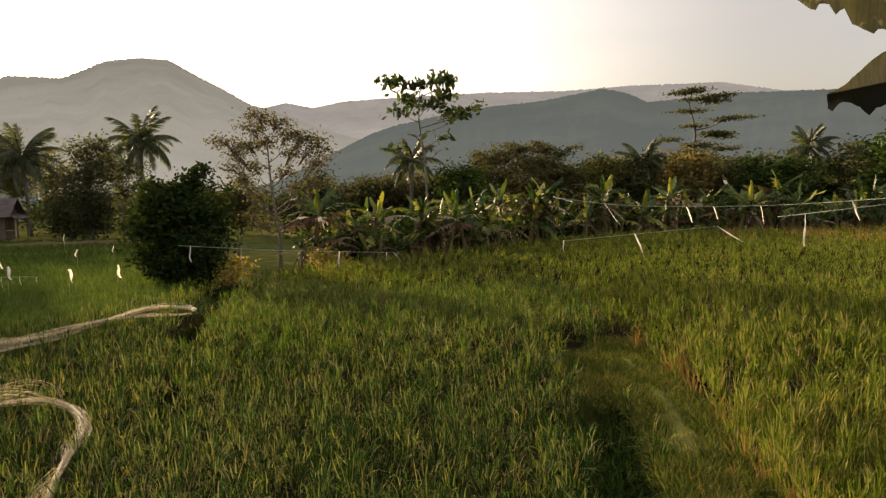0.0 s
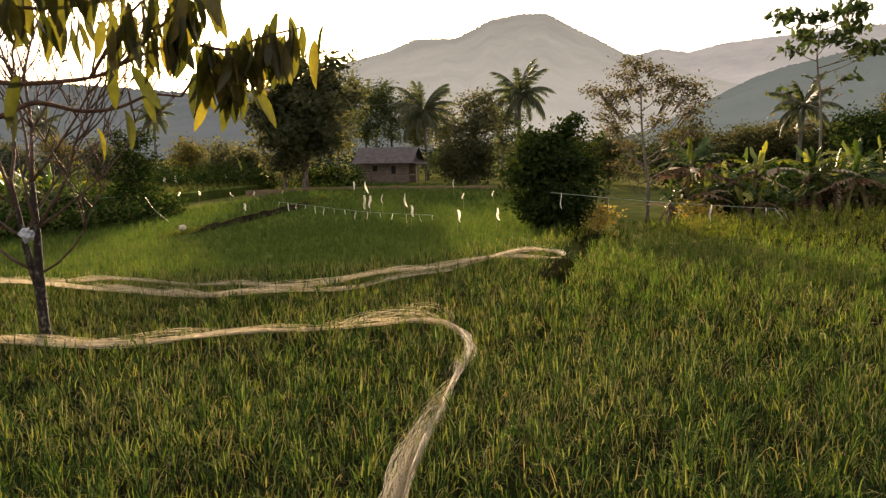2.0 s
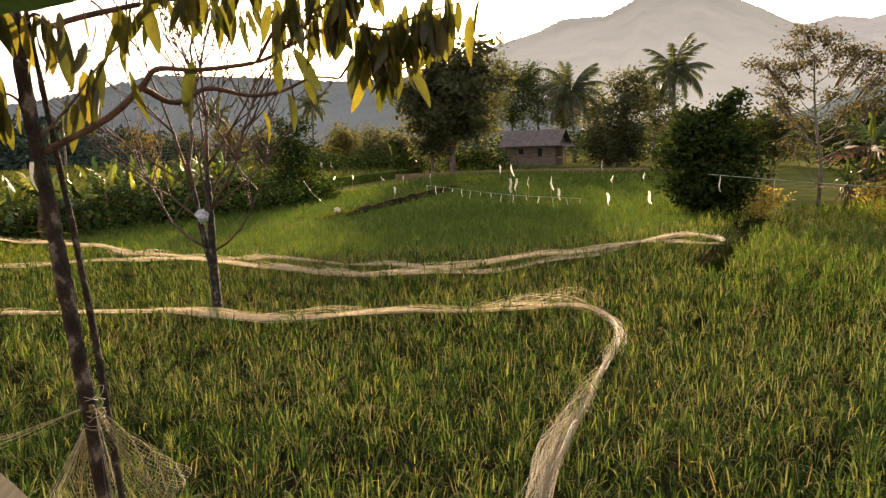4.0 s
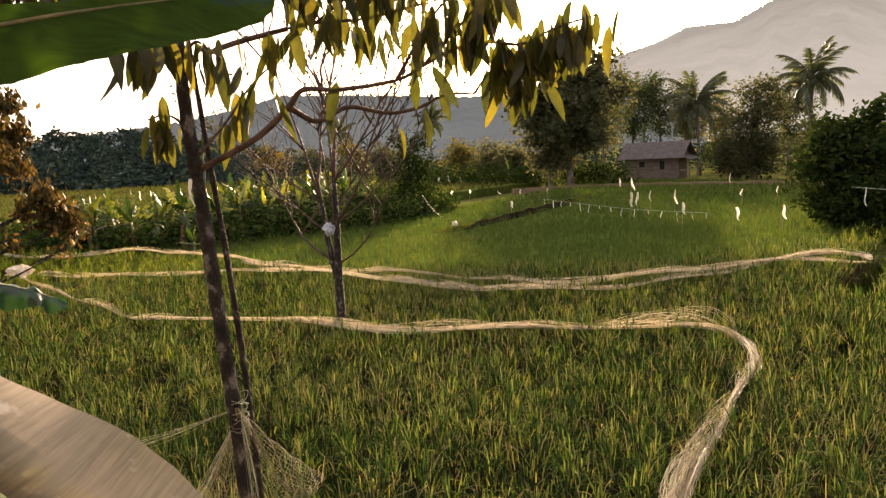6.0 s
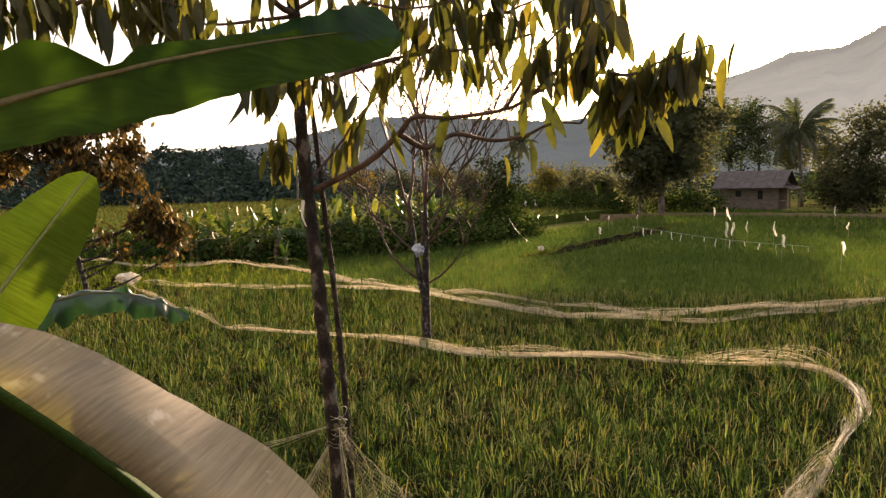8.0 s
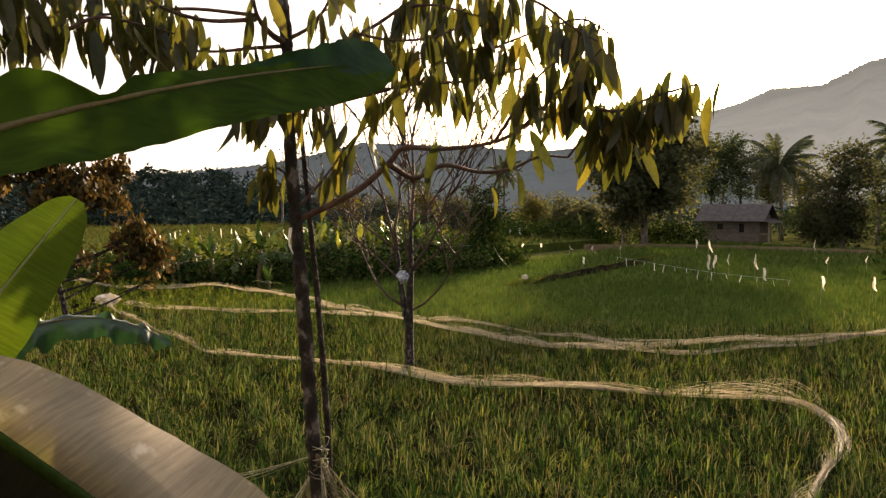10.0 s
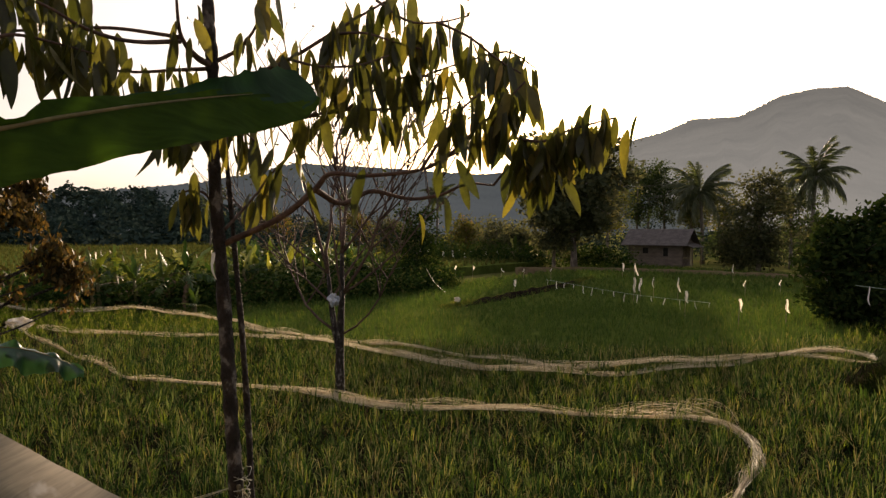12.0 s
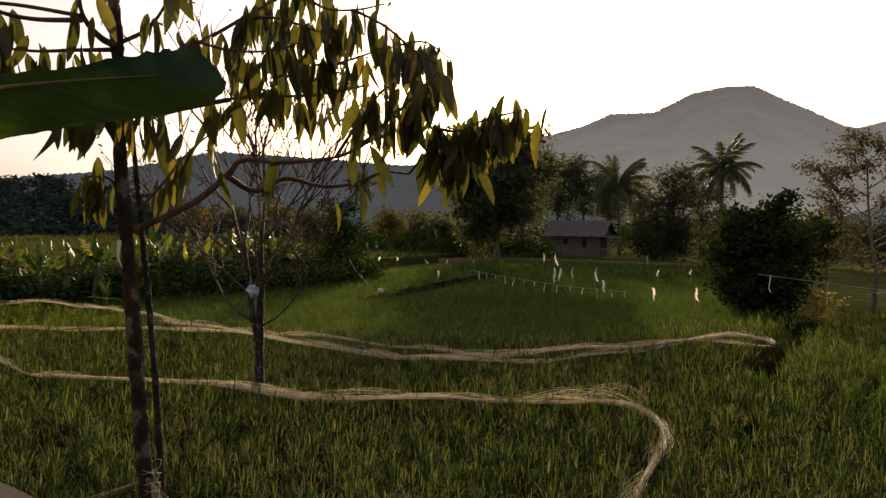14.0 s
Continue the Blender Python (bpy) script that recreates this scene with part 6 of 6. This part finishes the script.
# ---- young durian-like tree close by ----
def hanging_leaf_mesh(seed):
    g = random.Random(seed)
    vs, fs = [], []
    n, L, W = 10, 0.13, 0.034
    cup, bow, twist = g.uniform(0.1, 0.6), g.uniform(-0.5, 0.5), g.uniform(-0.8, 0.8)
    for i in range(n + 1):
        s = i / n
        w = W / 2 * math.sin(math.pi * s ** 0.9) ** 0.62 * (1 - 0.25 * s ** 4) if 0 < i < n else 0.001
        a = twist * s
        y = bow * L * s * s * 0.4
        for sd in (-1, 0, 1):
            h = -abs(sd) * w * cup
            vs.append((sd * w * math.cos(a) - h * math.sin(a), y + sd * w * math.sin(a) + h * math.cos(a), -L * s))
    for i in range(n):
        for k in (0, 1):
            fs.append((i * 3 + k, i * 3 + k + 1, i * 3 + k + 4, i * 3 + k + 3))
    return vs, fs


def near_tree():
    base = near(-66.6, 0, 2.2)
    base.z = 0.0
    t = thing("durian_tree", "young tree with drooping narrow olive leaves", "tree", "", base)
    place = lambda az, el, d: near(az, el, d) - base
    rel = lambda rows, k=6: smooth_line([place(*r) for r in rows], k * len(rows))
    trunk = rel([(-66.4, -44, 2.22), (-67.0, -24, 2.2), (-67.6, -13, 2.2), (-68.1, -4, 2.2), (-68.6, 4, 2.2), (-68.7, 12, 2.2), (-69.0, 17, 2.2), (-69.2, 26, 2.22), (-69.3, 36, 2.2)], 12)
    trunk.insert(0, Vector((0.0, 0.0, -0.1)))
    n = len(trunk)
    knots = random.Random(5)
    rr = [0.0245 - 0.010 * i / n + knots.uniform(-0.0022, 0.0026) for i in range(n)]
    link("trunk", *tube(trunk, rr, 10), M_BARK_TRUNK, t)
    branches = [
        ([(-67.9, -0.9, 2.2), (-63.6, 1.2, 2.12), (-60.9, 3.5, 2.08), (-59.7, 4.7, 2.05), (-56.7, 4.6, 2.0), (-52.4, 5.1, 2.0), (-50.3, 6.1, 2.05), (-47.8, 7.3, 2.1)], 0.0095, 4),
        ([(-60.9, 3.4, 2.08), (-58.8, 2.3, 2.15), (-56.4, 3.3, 2.2), (-53.4, 2.7, 2.25), (-50.9, 3.0, 2.25), (-48.7, 3.9, 2.25), (-46.5, 3.8, 2.25)], 0.008, 4),
        ([(-68.7, 6.6, 2.2), (-65.4, 8.1, 2.25), (-61.2, 9.2, 2.3), (-58.5, 9.7, 2.3), (-54.5, 9.9, 2.3), (-50, 10.8, 2.3)], 0.009, 36),
        ([(-68.7, 12.6, 2.2), (-69.9, 13.2, 2.15), (-71.0, 14.7, 2.1), (-71.3, 17.5, 2.1)], 0.010, 7),
        ([(-71.0, 14.2, 2.1), (-74.4, 13.9, 2.05), (-77.3, 14.4, 2.0), (-80.5, 15.8, 2.0), (-85, 16.5, 2.0)], 0.006, 30),
        ([(-68.7, 12.4, 2.2), (-71.3, 12.1, 2.25), (-74.4, 11.7, 2.3), (-77.6, 11.8, 2.3)], 0.006, 22),
        ([(-68.7, 12.8, 2.2), (-66.6, 14.1, 2.2), (-65.2, 16.2, 2.2), (-64.2, 19, 2.2)], 0.006, 12),
        ([(-68.7, 11.0, 2.2), (-65.3, 12.3, 2.25), (-62.9, 13.4, 2.3), (-59.7, 15.4, 2.3), (-57.0, 17.0, 2.3), (-54.0, 18.6, 2.3)], 0.008, 46),
        ([(-55.5, 9.9, 2.3), (-53.0, 12.0, 2.25), (-50.0, 13.2, 2.25), (-47.2, 14.0, 2.25)], 0.004, 15),
        ([(-47.8, 7.3, 2.1), (-45.0, 7.6, 2.12), (-42.6, 7.3, 2.15), (-40.2, 8.2, 2.15), (-36.9, 9.0, 2.15)], 0.005, 84),
        ([(-50.3, 6.1, 2.05), (-47.6, 8.6, 2.0), (-45.7, 10.3, 2.0), (-44.0, 12.0, 2.0)], 0.004, 30),
        ([(-52.4, 5.1, 2.0), (-50.5, 8.0, 1.95), (-49, 10.0, 1.95), (-47.6, 11.2, 1.95)], 0.004, 20),
        ([(-62.9, 13.4, 2.3), (-60.5, 13.0, 2.2), (-57.5, 13.2, 2.15), (-55.0, 14.0, 2.15)], 0.004, 28),
        ([(-56.0, 18.0, 2.3), (-53.5, 16.6, 2.2), (-51.0, 16.5, 2.2), (-48.5, 17.0, 2.2)], 0.004, 20),
        ([(-46.5, 3.8, 2.25), (-45.0, 5.5, 2.25), (-43.0, 5.8, 2.25), (-41.5, 5.2, 2.25)], 0.003, 30),
        ([(-68.5, 8.0, 2.2), (-69.6, 8.6, 2.1), (-70.8, 8.7, 2.05), (-71.8, 8.2, 2.0)], 0.004, 17),
        ([(-68.4, 7.4, 2.2), (-67.4, 8.4, 2.1), (-66.6, 8.0, 2.05), (-65.6, 7.2, 2.0)], 0.004, 14),
        ([(-68.3, 1.2, 2.2), (-69.2, 2.8, 2.2), (-70.2, 3.2, 2.2), (-71.3, 2.9, 2.2)], 0.004, 13),
        ([(-67.9, 0.2, 2.2), (-65.8, 2.6, 2.3), (-63.8, 5.2, 2.35), (-62.0, 6.8, 2.35)], 0.004, 16),
        ([(-84.0, 12.5, 1.9), (-82.0, 13.5, 1.9), (-79.0, 13.2, 1.95), (-77.0, 12.8, 2.0)], 0.004, 22),
        ([(-51.0, 16.5, 2.2), (-48.5, 15.4, 2.15), (-46.3, 13.8, 2.1), (-44.3, 12.6, 2.1)], 0.004, 16),
        ([(-47.2, 14.0, 2.25), (-45.2, 14.2, 2.25), (-43.2, 13.0, 2.25)], 0.003, 20),
        ([(-71.0, 14.5, 2.1), (-76, 14.6, 2.3), (-81, 13.8, 2.4), (-86, 13.0, 2.4), (-91, 12.4, 2.4)], 0.005, 84),
        ([(-71.3, 17.5, 2.1), (-77, 17.6, 2.2), (-83, 16.6, 2.3), (-89, 15.4, 2.3), (-94, 15, 2.3)], 0.005, 76),
        ([(-85, 16.5, 2.0), (-88, 14.5, 2.0), (-91, 13.2, 2.0)], 0.004, 36),
        ([(-59.7, 15.4, 2.3), (-57.0, 15.6, 2.25), (-54.5, 15.0, 2.2), (-52.0, 14.4, 2.2)], 0.004, 26),
        ([(-58.5, 9.7, 2.3), (-56.0, 11.4, 2.25), (-53.5, 12.4, 2.2), (-51.5, 12.4, 2.2)], 0.004, 18),
    ]
    metas = []
    for k in range(6):
        v, f = hanging_leaf_mesh(k)
        me = bpy.data.meshes.new("leaf")
        me.from_pydata(v, [], f)
        me.shade_smooth()
        me.materials.append(M_DURIAN)
        metas.append(me)
    g = random.Random(17)
    made = 0
    mass_v, mass_f = [], []
    for rows, r, count in branches:
        pts = rel(rows)
        m = len(pts)
        link("branch", *tube(pts, [r * (1 - 0.75 * i / m) + 0.0012 for i in range(m)], 6), M_TWIG, t)
        for c in range(count):
            s = (0.28 + 0.72 * (c + g.random()) / count) * (m - 1)
            i = min(m - 2, int(s))
            p = pts[i].lerp(pts[i + 1], s - i) + Vector((g.gauss(0, 0.028), g.gauss(0, 0.028), g.gauss(-0.004, 0.022)))
            sc = g.uniform(0.7, 1.15)
            mat = Matrix.Translation(p) @ Euler((g.gauss(0, 0.2), g.gauss(0, 0.2), g.uniform(0, 6.28))).to_matrix().to_4x4() @ Matrix.Diagonal((sc, sc, sc, 1))
            if made < 295:
                lf = new("leaf", metas[g.randrange(6)])
                lf.parent = t
                lf.matrix_basis = mat
                made += 1
            else:
                o = len(mass_v)
                me = metas[g.randrange(6)]
                mass_v += [mat @ q.co for q in me.vertices]
                mass_f += [tuple(w + o for w in q.vertices) for q in me.polygons]
    if mass_v:
        tagged(link("foliage", mass_v, mass_f, M_DURIAN_JOINED, t), kind="stuff")
    # the stake beside the trunk
    b2 = near(-66.0, 0, 2.26)
    st = [near(-65.4, -42, 2.26), near(-66.0, -20.7, 2.26), near(-66.6, -9, 2.25), near(-67.1, -2.4, 2.24), near(-67.6, 4.1, 2.23), near(-68.0, 9.5, 2.22)]
    st = [Vector((b2.x, b2.y, -0.1))] + smooth_line(st, 20)
    tagged(link("stake", *tube(st, [0.012 - 0.0003 * i + 0.001 * math.sin(i * 2.1) for i in range(len(st))], 7), M_BARK_TRUNK), "thin knotty stake propped beside a young tree", "stake")


near_tree()
p = near(-68.75, -1.6, 2.17)
strip(p, p + Vector((0.002, -0.002, -0.08)), 0.016, 5, "white plastic strip tied to a young trunk", group="plastic strip on the trunk")


def draped_net():
    """Fine net tied round the young trunk and spread out over the rice."""
    top = near(-67.0, -19.3, 2.17)
    ends = [near(-71.8, -25.5, 2.5), near(-69.2, -29.5, 2.4), near(-65.5, -28, 2.4), near(-62.0, -26.5, 2.5), near(-60.8, -25.0, 2.7)]
    arc = smooth_line(ends, 46)
    rows = 34
    grid = []
    for j in range(rows + 1):
        s = j / rows
        grid.append([top.lerp(e, s) + Vector((0, 0, -0.07 * math.sin(math.pi * s) * (0.6 + 0.4 * math.sin(i * 0.4)))) + Vector((0.004 * math.sin(i * 1.3 + j), 0.004 * math.cos(i * 0.9 + j * 0.7), 0)) for i, e in enumerate(arc)])
    pieces = []
    for i in range(46):
        pieces.append(tube([grid[j][i] for j in range(rows + 1)], [0.00075] * (rows + 1), 3))
    for j in range(1, rows + 1):
        pieces.append(tube(grid[j], [0.00075] * 46, 3))
    tagged(link("draped_net", *joined(pieces), M_NET_FINE), "fine tan net tied to a trunk and draped down", "bird net")
    g = random.Random(2)
    wraps = []
    for k in range(9):
        c0 = near(-66.85, -18.7 - 0.3 * k + g.uniform(-0.2, 0.2), 2.2)
        rr = g.uniform(0.026, 0.033)
        ring = [c0 + Vector((rr * math.cos(a), rr * math.sin(a), 0.012 * math.sin(a + k * 2.7) + g.uniform(-0.006, 0.006))) for a in [i * 0.53 for i in range(13)]]
        wraps.append(tube(ring, [0.0009] * 13, 3))
    # loose ends hang down beside the stake
    for k in range(9):
        az = -66.3 + g.uniform(-0.3, 0.3)
        low = g.uniform(-33, -26)
        wraps.append(tube(smooth_line([near(-66.75, -19.6, 2.17), near(az + g.uniform(-0.2, 0.2), (low - 20) / 2, 2.18), near(az + g.uniform(-0.1, 0.4), low, 2.2)], 12), [0.0005] * 12, 3))
    # two gathered edges stretched out over the rice
    for far, count, gap in (((-75.6, -20.3), 8, 0.11), ((-70.7, -25.9), 14, 0.22)):
        for k in range(count):
            e = near(far[0] - k * gap + g.uniform(-0.1, 0.1), far[1] - 0.13 * k, 2.5)
            t0 = top + Vector((0, 0, -0.03 if count > 8 else 0.0))
            wraps.append(tube(smooth_line([t0, t0.lerp(e, 0.5) - Vector((0, 0, 0.004 + g.uniform(0, 0.012))), e], 10), [0.0006] * 10, 3))
    tagged(link("net_tie", *joined(wraps), M_NET_END), "cream net ends wound round the trunk", "bird net")


draped_net()


# ---- banana plant close by, whose leaves reach into view ----
def blade_between(p0, p1, width, arch, up, seed, tear=0.0, fold=0.45, shoulder=0.10, near_fold=None, wave=0.12, ribbed=False):
    """A banana blade whose midrib arches from p0 to p1; up: the way its top side faces."""
    ch = p1 - p0
    ln = ch.length * (arch / 2) / math.sin(arch / 2)
    bm = banana_leaf_mesh(ln, width, arch, seed, tear, 26, fold, shoulder, near_fold, wave, ribbed)
    x = ch.normalized()
    y = Vector(up).cross(x).normalized()
    z = x.cross(y)
    m = Matrix((x, y, z)).transposed().to_4x4()
    m.translation = p0
    return bm, m @ Matrix.Rotation(-arch / 2, 4, "Y")


def shaped_blade(p0, p1, facing, upper, lower, sway, curl, seed, rib=0.008, sheen=None, crimp=0.0):
    """A broad blade seen from close by. upper, lower: (share of length, half-width) on either side of the midrib; sway
    bends the midrib within the blade's plane, curl cups the blade; sheen: the share from which the painted sheen colour
    begins; crimp: depth of the folds across."""
    g = random.Random(seed)
    x = (p1 - p0).normalized()
    z = (Vector(facing) - x * x.dot(Vector(facing))).normalized()
    y = z.cross(x)
    ln, segs, cols = (p1 - p0).length, 84, 9
    bm = bmesh.new()
    rows, spine = [], []
    for i in range(segs + 1):
        s = i / segs
        c = p0 + x * (ln * s) + y * (sway * math.sin(math.pi * s) ** 0.8) + z * (0.03 * math.sin(math.pi * s))
        spine.append(c)
        row = []
        for sg, table in ((-1, lower), (1, upper)):
            w = float(np.interp(s, [q[0] for q in table], [q[1] for q in table])) + g.uniform(-0.0016, 0.0012)
            side = []
            for k in range(cols + 1):
                t = k / cols
                ripple = 0.006 * math.sin(17 * s + 2.2 * sg + seed) * t * t + 0.0025 * math.sin(60 * s + seed) * t + crimp * (math.sin(31 * s + seed) + 0.6 * math.sin(53 * s + 1)) * t
                side.append(c + y * (sg * w * t) + z * (curl * w * t * t + ripple))
            row += side[:0:-1] if sg < 0 else side
        rows.append([bm.verts.new(q) for q in row])
    for i in range(segs):
        for k in range(2 * cols):
            f = bm.faces.new((rows[i][k], rows[i][k + 1], rows[i + 1][k + 1], rows[i + 1][k]))
            if sheen and i / segs > sheen + 0.024 * (2 * cols - k) + 0.03 * math.sin(k * 1.7):
                f.material_index = 1
    vs, fs = tube([q - z * rib * 0.3 for q in spine], [rib * (1 - 0.85 * (i / segs) ** 0.6) + 0.0008 for i in range(segs + 1)], 6)
    vs = [bm.verts.new(q) for q in vs]
    for q in fs:
        bm.faces.new([vs[i] for i in q]).material_index = 2
    for f in bm.faces:
        f.smooth = True
    bmesh.ops.recalc_face_normals(bm, faces=bm.faces[:])
    return bm


BLADE_UPPER = [(0.0, 0.02), (0.1, 0.05), (0.2, 0.055), (0.3, 0.04), (0.33, 0.058), (0.37, 0.063), (0.41, 0.05), (0.455, 0.006), (0.47, 0.006), (0.51, 0.028), (0.6, 0.022), (0.7, 0.017), (0.8, 0.03), (0.84, 0.032), (0.86, 0.044), (0.875, 0.036), (0.9, 0.05), (0.915, 0.041), (0.94, 0.053), (0.955, 0.042), (0.975, 0.046), (0.985, 0.03), (1.0, 0.018)]
DROOP_UPPER = [(0.0, 0.004), (0.15, 0.012), (0.5, 0.016), (0.85, 0.012), (1.0, 0.003)]
DROOP_LOWER = [(0.0, 0.01), (0.05, 0.04), (0.14, 0.07), (0.22, 0.045), (0.28, 0.06), (0.36, 0.042), (0.44, 0.052), (0.55, 0.042), (0.66, 0.048), (0.8, 0.04), (0.93, 0.034), (1.0, 0.014)]
BLADE_LOWER = [(0.0, 0.03), (0.1, 0.055), (0.2, 0.06), (0.3, 0.06), (0.4, 0.074), (0.5, 0.076), (0.6, 0.074), (0.7, 0.075), (0.8, 0.071), (0.9, 0.06), (0.955, 0.05), (0.97, 0.035), (0.98, 0.04), (1.0, 0.012)]
near_base = near(-93.5, 0, 1.2)
near_base.z = 0.0
near_banana = thing("banana_plant", "banana plant close by with large arching green leaves", "banana plant", "", near_base)
v, f = tube([Vector((0, 0, -0.1)), Vector((0.0, 0, 0.8)), Vector((0.0, 0.0, 1.6)), Vector((-0.01, -0.02, 2.15)), Vector((-0.03, -0.05, 2.45))], [0.12, 0.11, 0.10, 0.09, 0.05], 14)
link("pseudostem", v, f, M_STEM, near_banana)
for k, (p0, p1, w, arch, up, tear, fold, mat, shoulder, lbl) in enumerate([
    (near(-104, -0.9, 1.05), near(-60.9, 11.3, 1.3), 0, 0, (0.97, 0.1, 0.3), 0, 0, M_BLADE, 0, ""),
    (near(-98, -7.5, 1.0), near(-64, -39, 0.70), 0.29, 0.75, (0.6, -0.12, 1), 0.02, 0.2, M_BLADE_TAN_SHEEN, 0.5, "old leaf, sky sheen put into its tan colour"),
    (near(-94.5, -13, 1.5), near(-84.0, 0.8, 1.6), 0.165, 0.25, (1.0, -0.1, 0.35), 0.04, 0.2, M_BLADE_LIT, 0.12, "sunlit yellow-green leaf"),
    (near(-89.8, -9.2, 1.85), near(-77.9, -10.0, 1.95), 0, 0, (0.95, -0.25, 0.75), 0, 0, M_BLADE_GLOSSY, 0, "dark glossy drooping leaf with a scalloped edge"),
    # added leaf: a near-black sheet where there is only deep shade
    (near(-101, -11, 1.2), near(-69.5, -41, 1.0), 0.42, 0.5, (0.98, -0.17, 0.25), 0.1, 0.1, M_BLADE_SHADE, 0.3, "added blackish leaf standing in for deep shade"),
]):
    if k == 0:
        bm = shaped_blade(p0, p1, up, BLADE_UPPER, BLADE_LOWER, 0.030, 0.12, 300, sheen=0.62)
        m = Matrix.Identity(4)
    elif k == 3:
        bm = shaped_blade(p0, p1, up, DROOP_UPPER, DROOP_LOWER, 0.055, -0.5, 303, rib=0.005, crimp=0.009)
        m = Matrix.Identity(4)
    else:
        bm, m = blade_between(p0, p1, w, arch, up, 300 + k, tear, fold, shoulder=shoulder, near_fold=2.5 if k == 1 else None, ribbed=k == 2)
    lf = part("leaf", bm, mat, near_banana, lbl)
    # the tan leaf's folded near half gets the dark blade for its shade
    lf.data.materials.append(M_BLADE_FACE_SHEEN if k == 0 else M_BLADE)
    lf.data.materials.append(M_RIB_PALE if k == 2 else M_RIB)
    lf.matrix_basis = Matrix.Translation(-near_base) @ m
    st = smooth_line([Vector((-0.03, -0.05, 2.38)), (p0 - near_base) * 0.5 + Vector((-0.03, -0.04, 1.2)), p0 - near_base], 8)
    link("leaf_stalk", *tube(st, [0.02, 0.018, 0.016, 0.014, 0.013, 0.012, 0.011, 0.010], 6), M_STEM, near_banana)

other_base = spot(52, 2.4, 0.0)
other = thing("banana_plant", "banana plant with ragged half-dry drooping leaves", "banana plant", "", other_base)
link("pseudostem", *tube([Vector((0, 0, -0.1)), Vector((0, 0, 1.5)), Vector((0.0, 0.02, 3.0))], [0.10, 0.09, 0.06], 10), M_STEM, other)
RAGGED_FIRST = [(0.0, 0.08), (0.4, 0.18), (0.6, 0.2), (0.66, 0.185), (0.71, 0.186), (0.735, 0.172), (0.75, 0.182), (0.8, 0.145), (0.81, 0.105), (0.835, 0.118), (0.845, 0.09), (0.87, 0.082), (0.885, 0.098), (0.92, 0.06), (0.95, 0.04), (1.0, 0.01)]
RAGGED_SECOND = [(0.0, 0.05), (0.5, 0.10), (0.7, 0.09), (0.8, 0.072), (0.82, 0.06), (0.86, 0.066), (0.883, 0.084), (0.9, 0.06), (0.93, 0.038), (0.957, 0.03), (0.98, 0.04), (0.99, 0.05), (1.0, 0.036)]
CREST_HALF = [(0.0, 0.05), (0.6, 0.09), (0.81, 0.072), (0.86, 0.056), (0.93, 0.018), (0.96, 0.006), (1.0, 0.003)]
SMOOTH_HALF = [(0.0, 0.03), (0.3, 0.07), (0.6, 0.06), (0.85, 0.03), (1.0, 0.004)]
for k, (p0, p1, up, upper, lower) in enumerate([(sight(49.4, 16.5, 2.21), sight(27.7, 13.7, 2.07), (-0.3, -1.0, -0.35), RAGGED_FIRST, SMOOTH_HALF), (sight(49.4, 7.5, 2.21), sight(31.7, 6.0, 2.06), (-0.3, -1.0, 0.3), RAGGED_SECOND, CREST_HALF)]):
    bm = shaped_blade(p0, p1, up, upper, lower, 0.0, 0.25, 330 + k, rib=0.005, crimp=0.006)
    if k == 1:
        # the half that hangs takes the near-black blade: its underside's shade is painted
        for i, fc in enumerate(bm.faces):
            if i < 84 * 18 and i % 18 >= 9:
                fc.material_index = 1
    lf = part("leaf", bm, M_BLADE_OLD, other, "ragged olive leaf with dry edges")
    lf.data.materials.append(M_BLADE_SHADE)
    lf.data.materials.append(M_RIB)
    lf.matrix_basis = Matrix.Translation(-other_base)
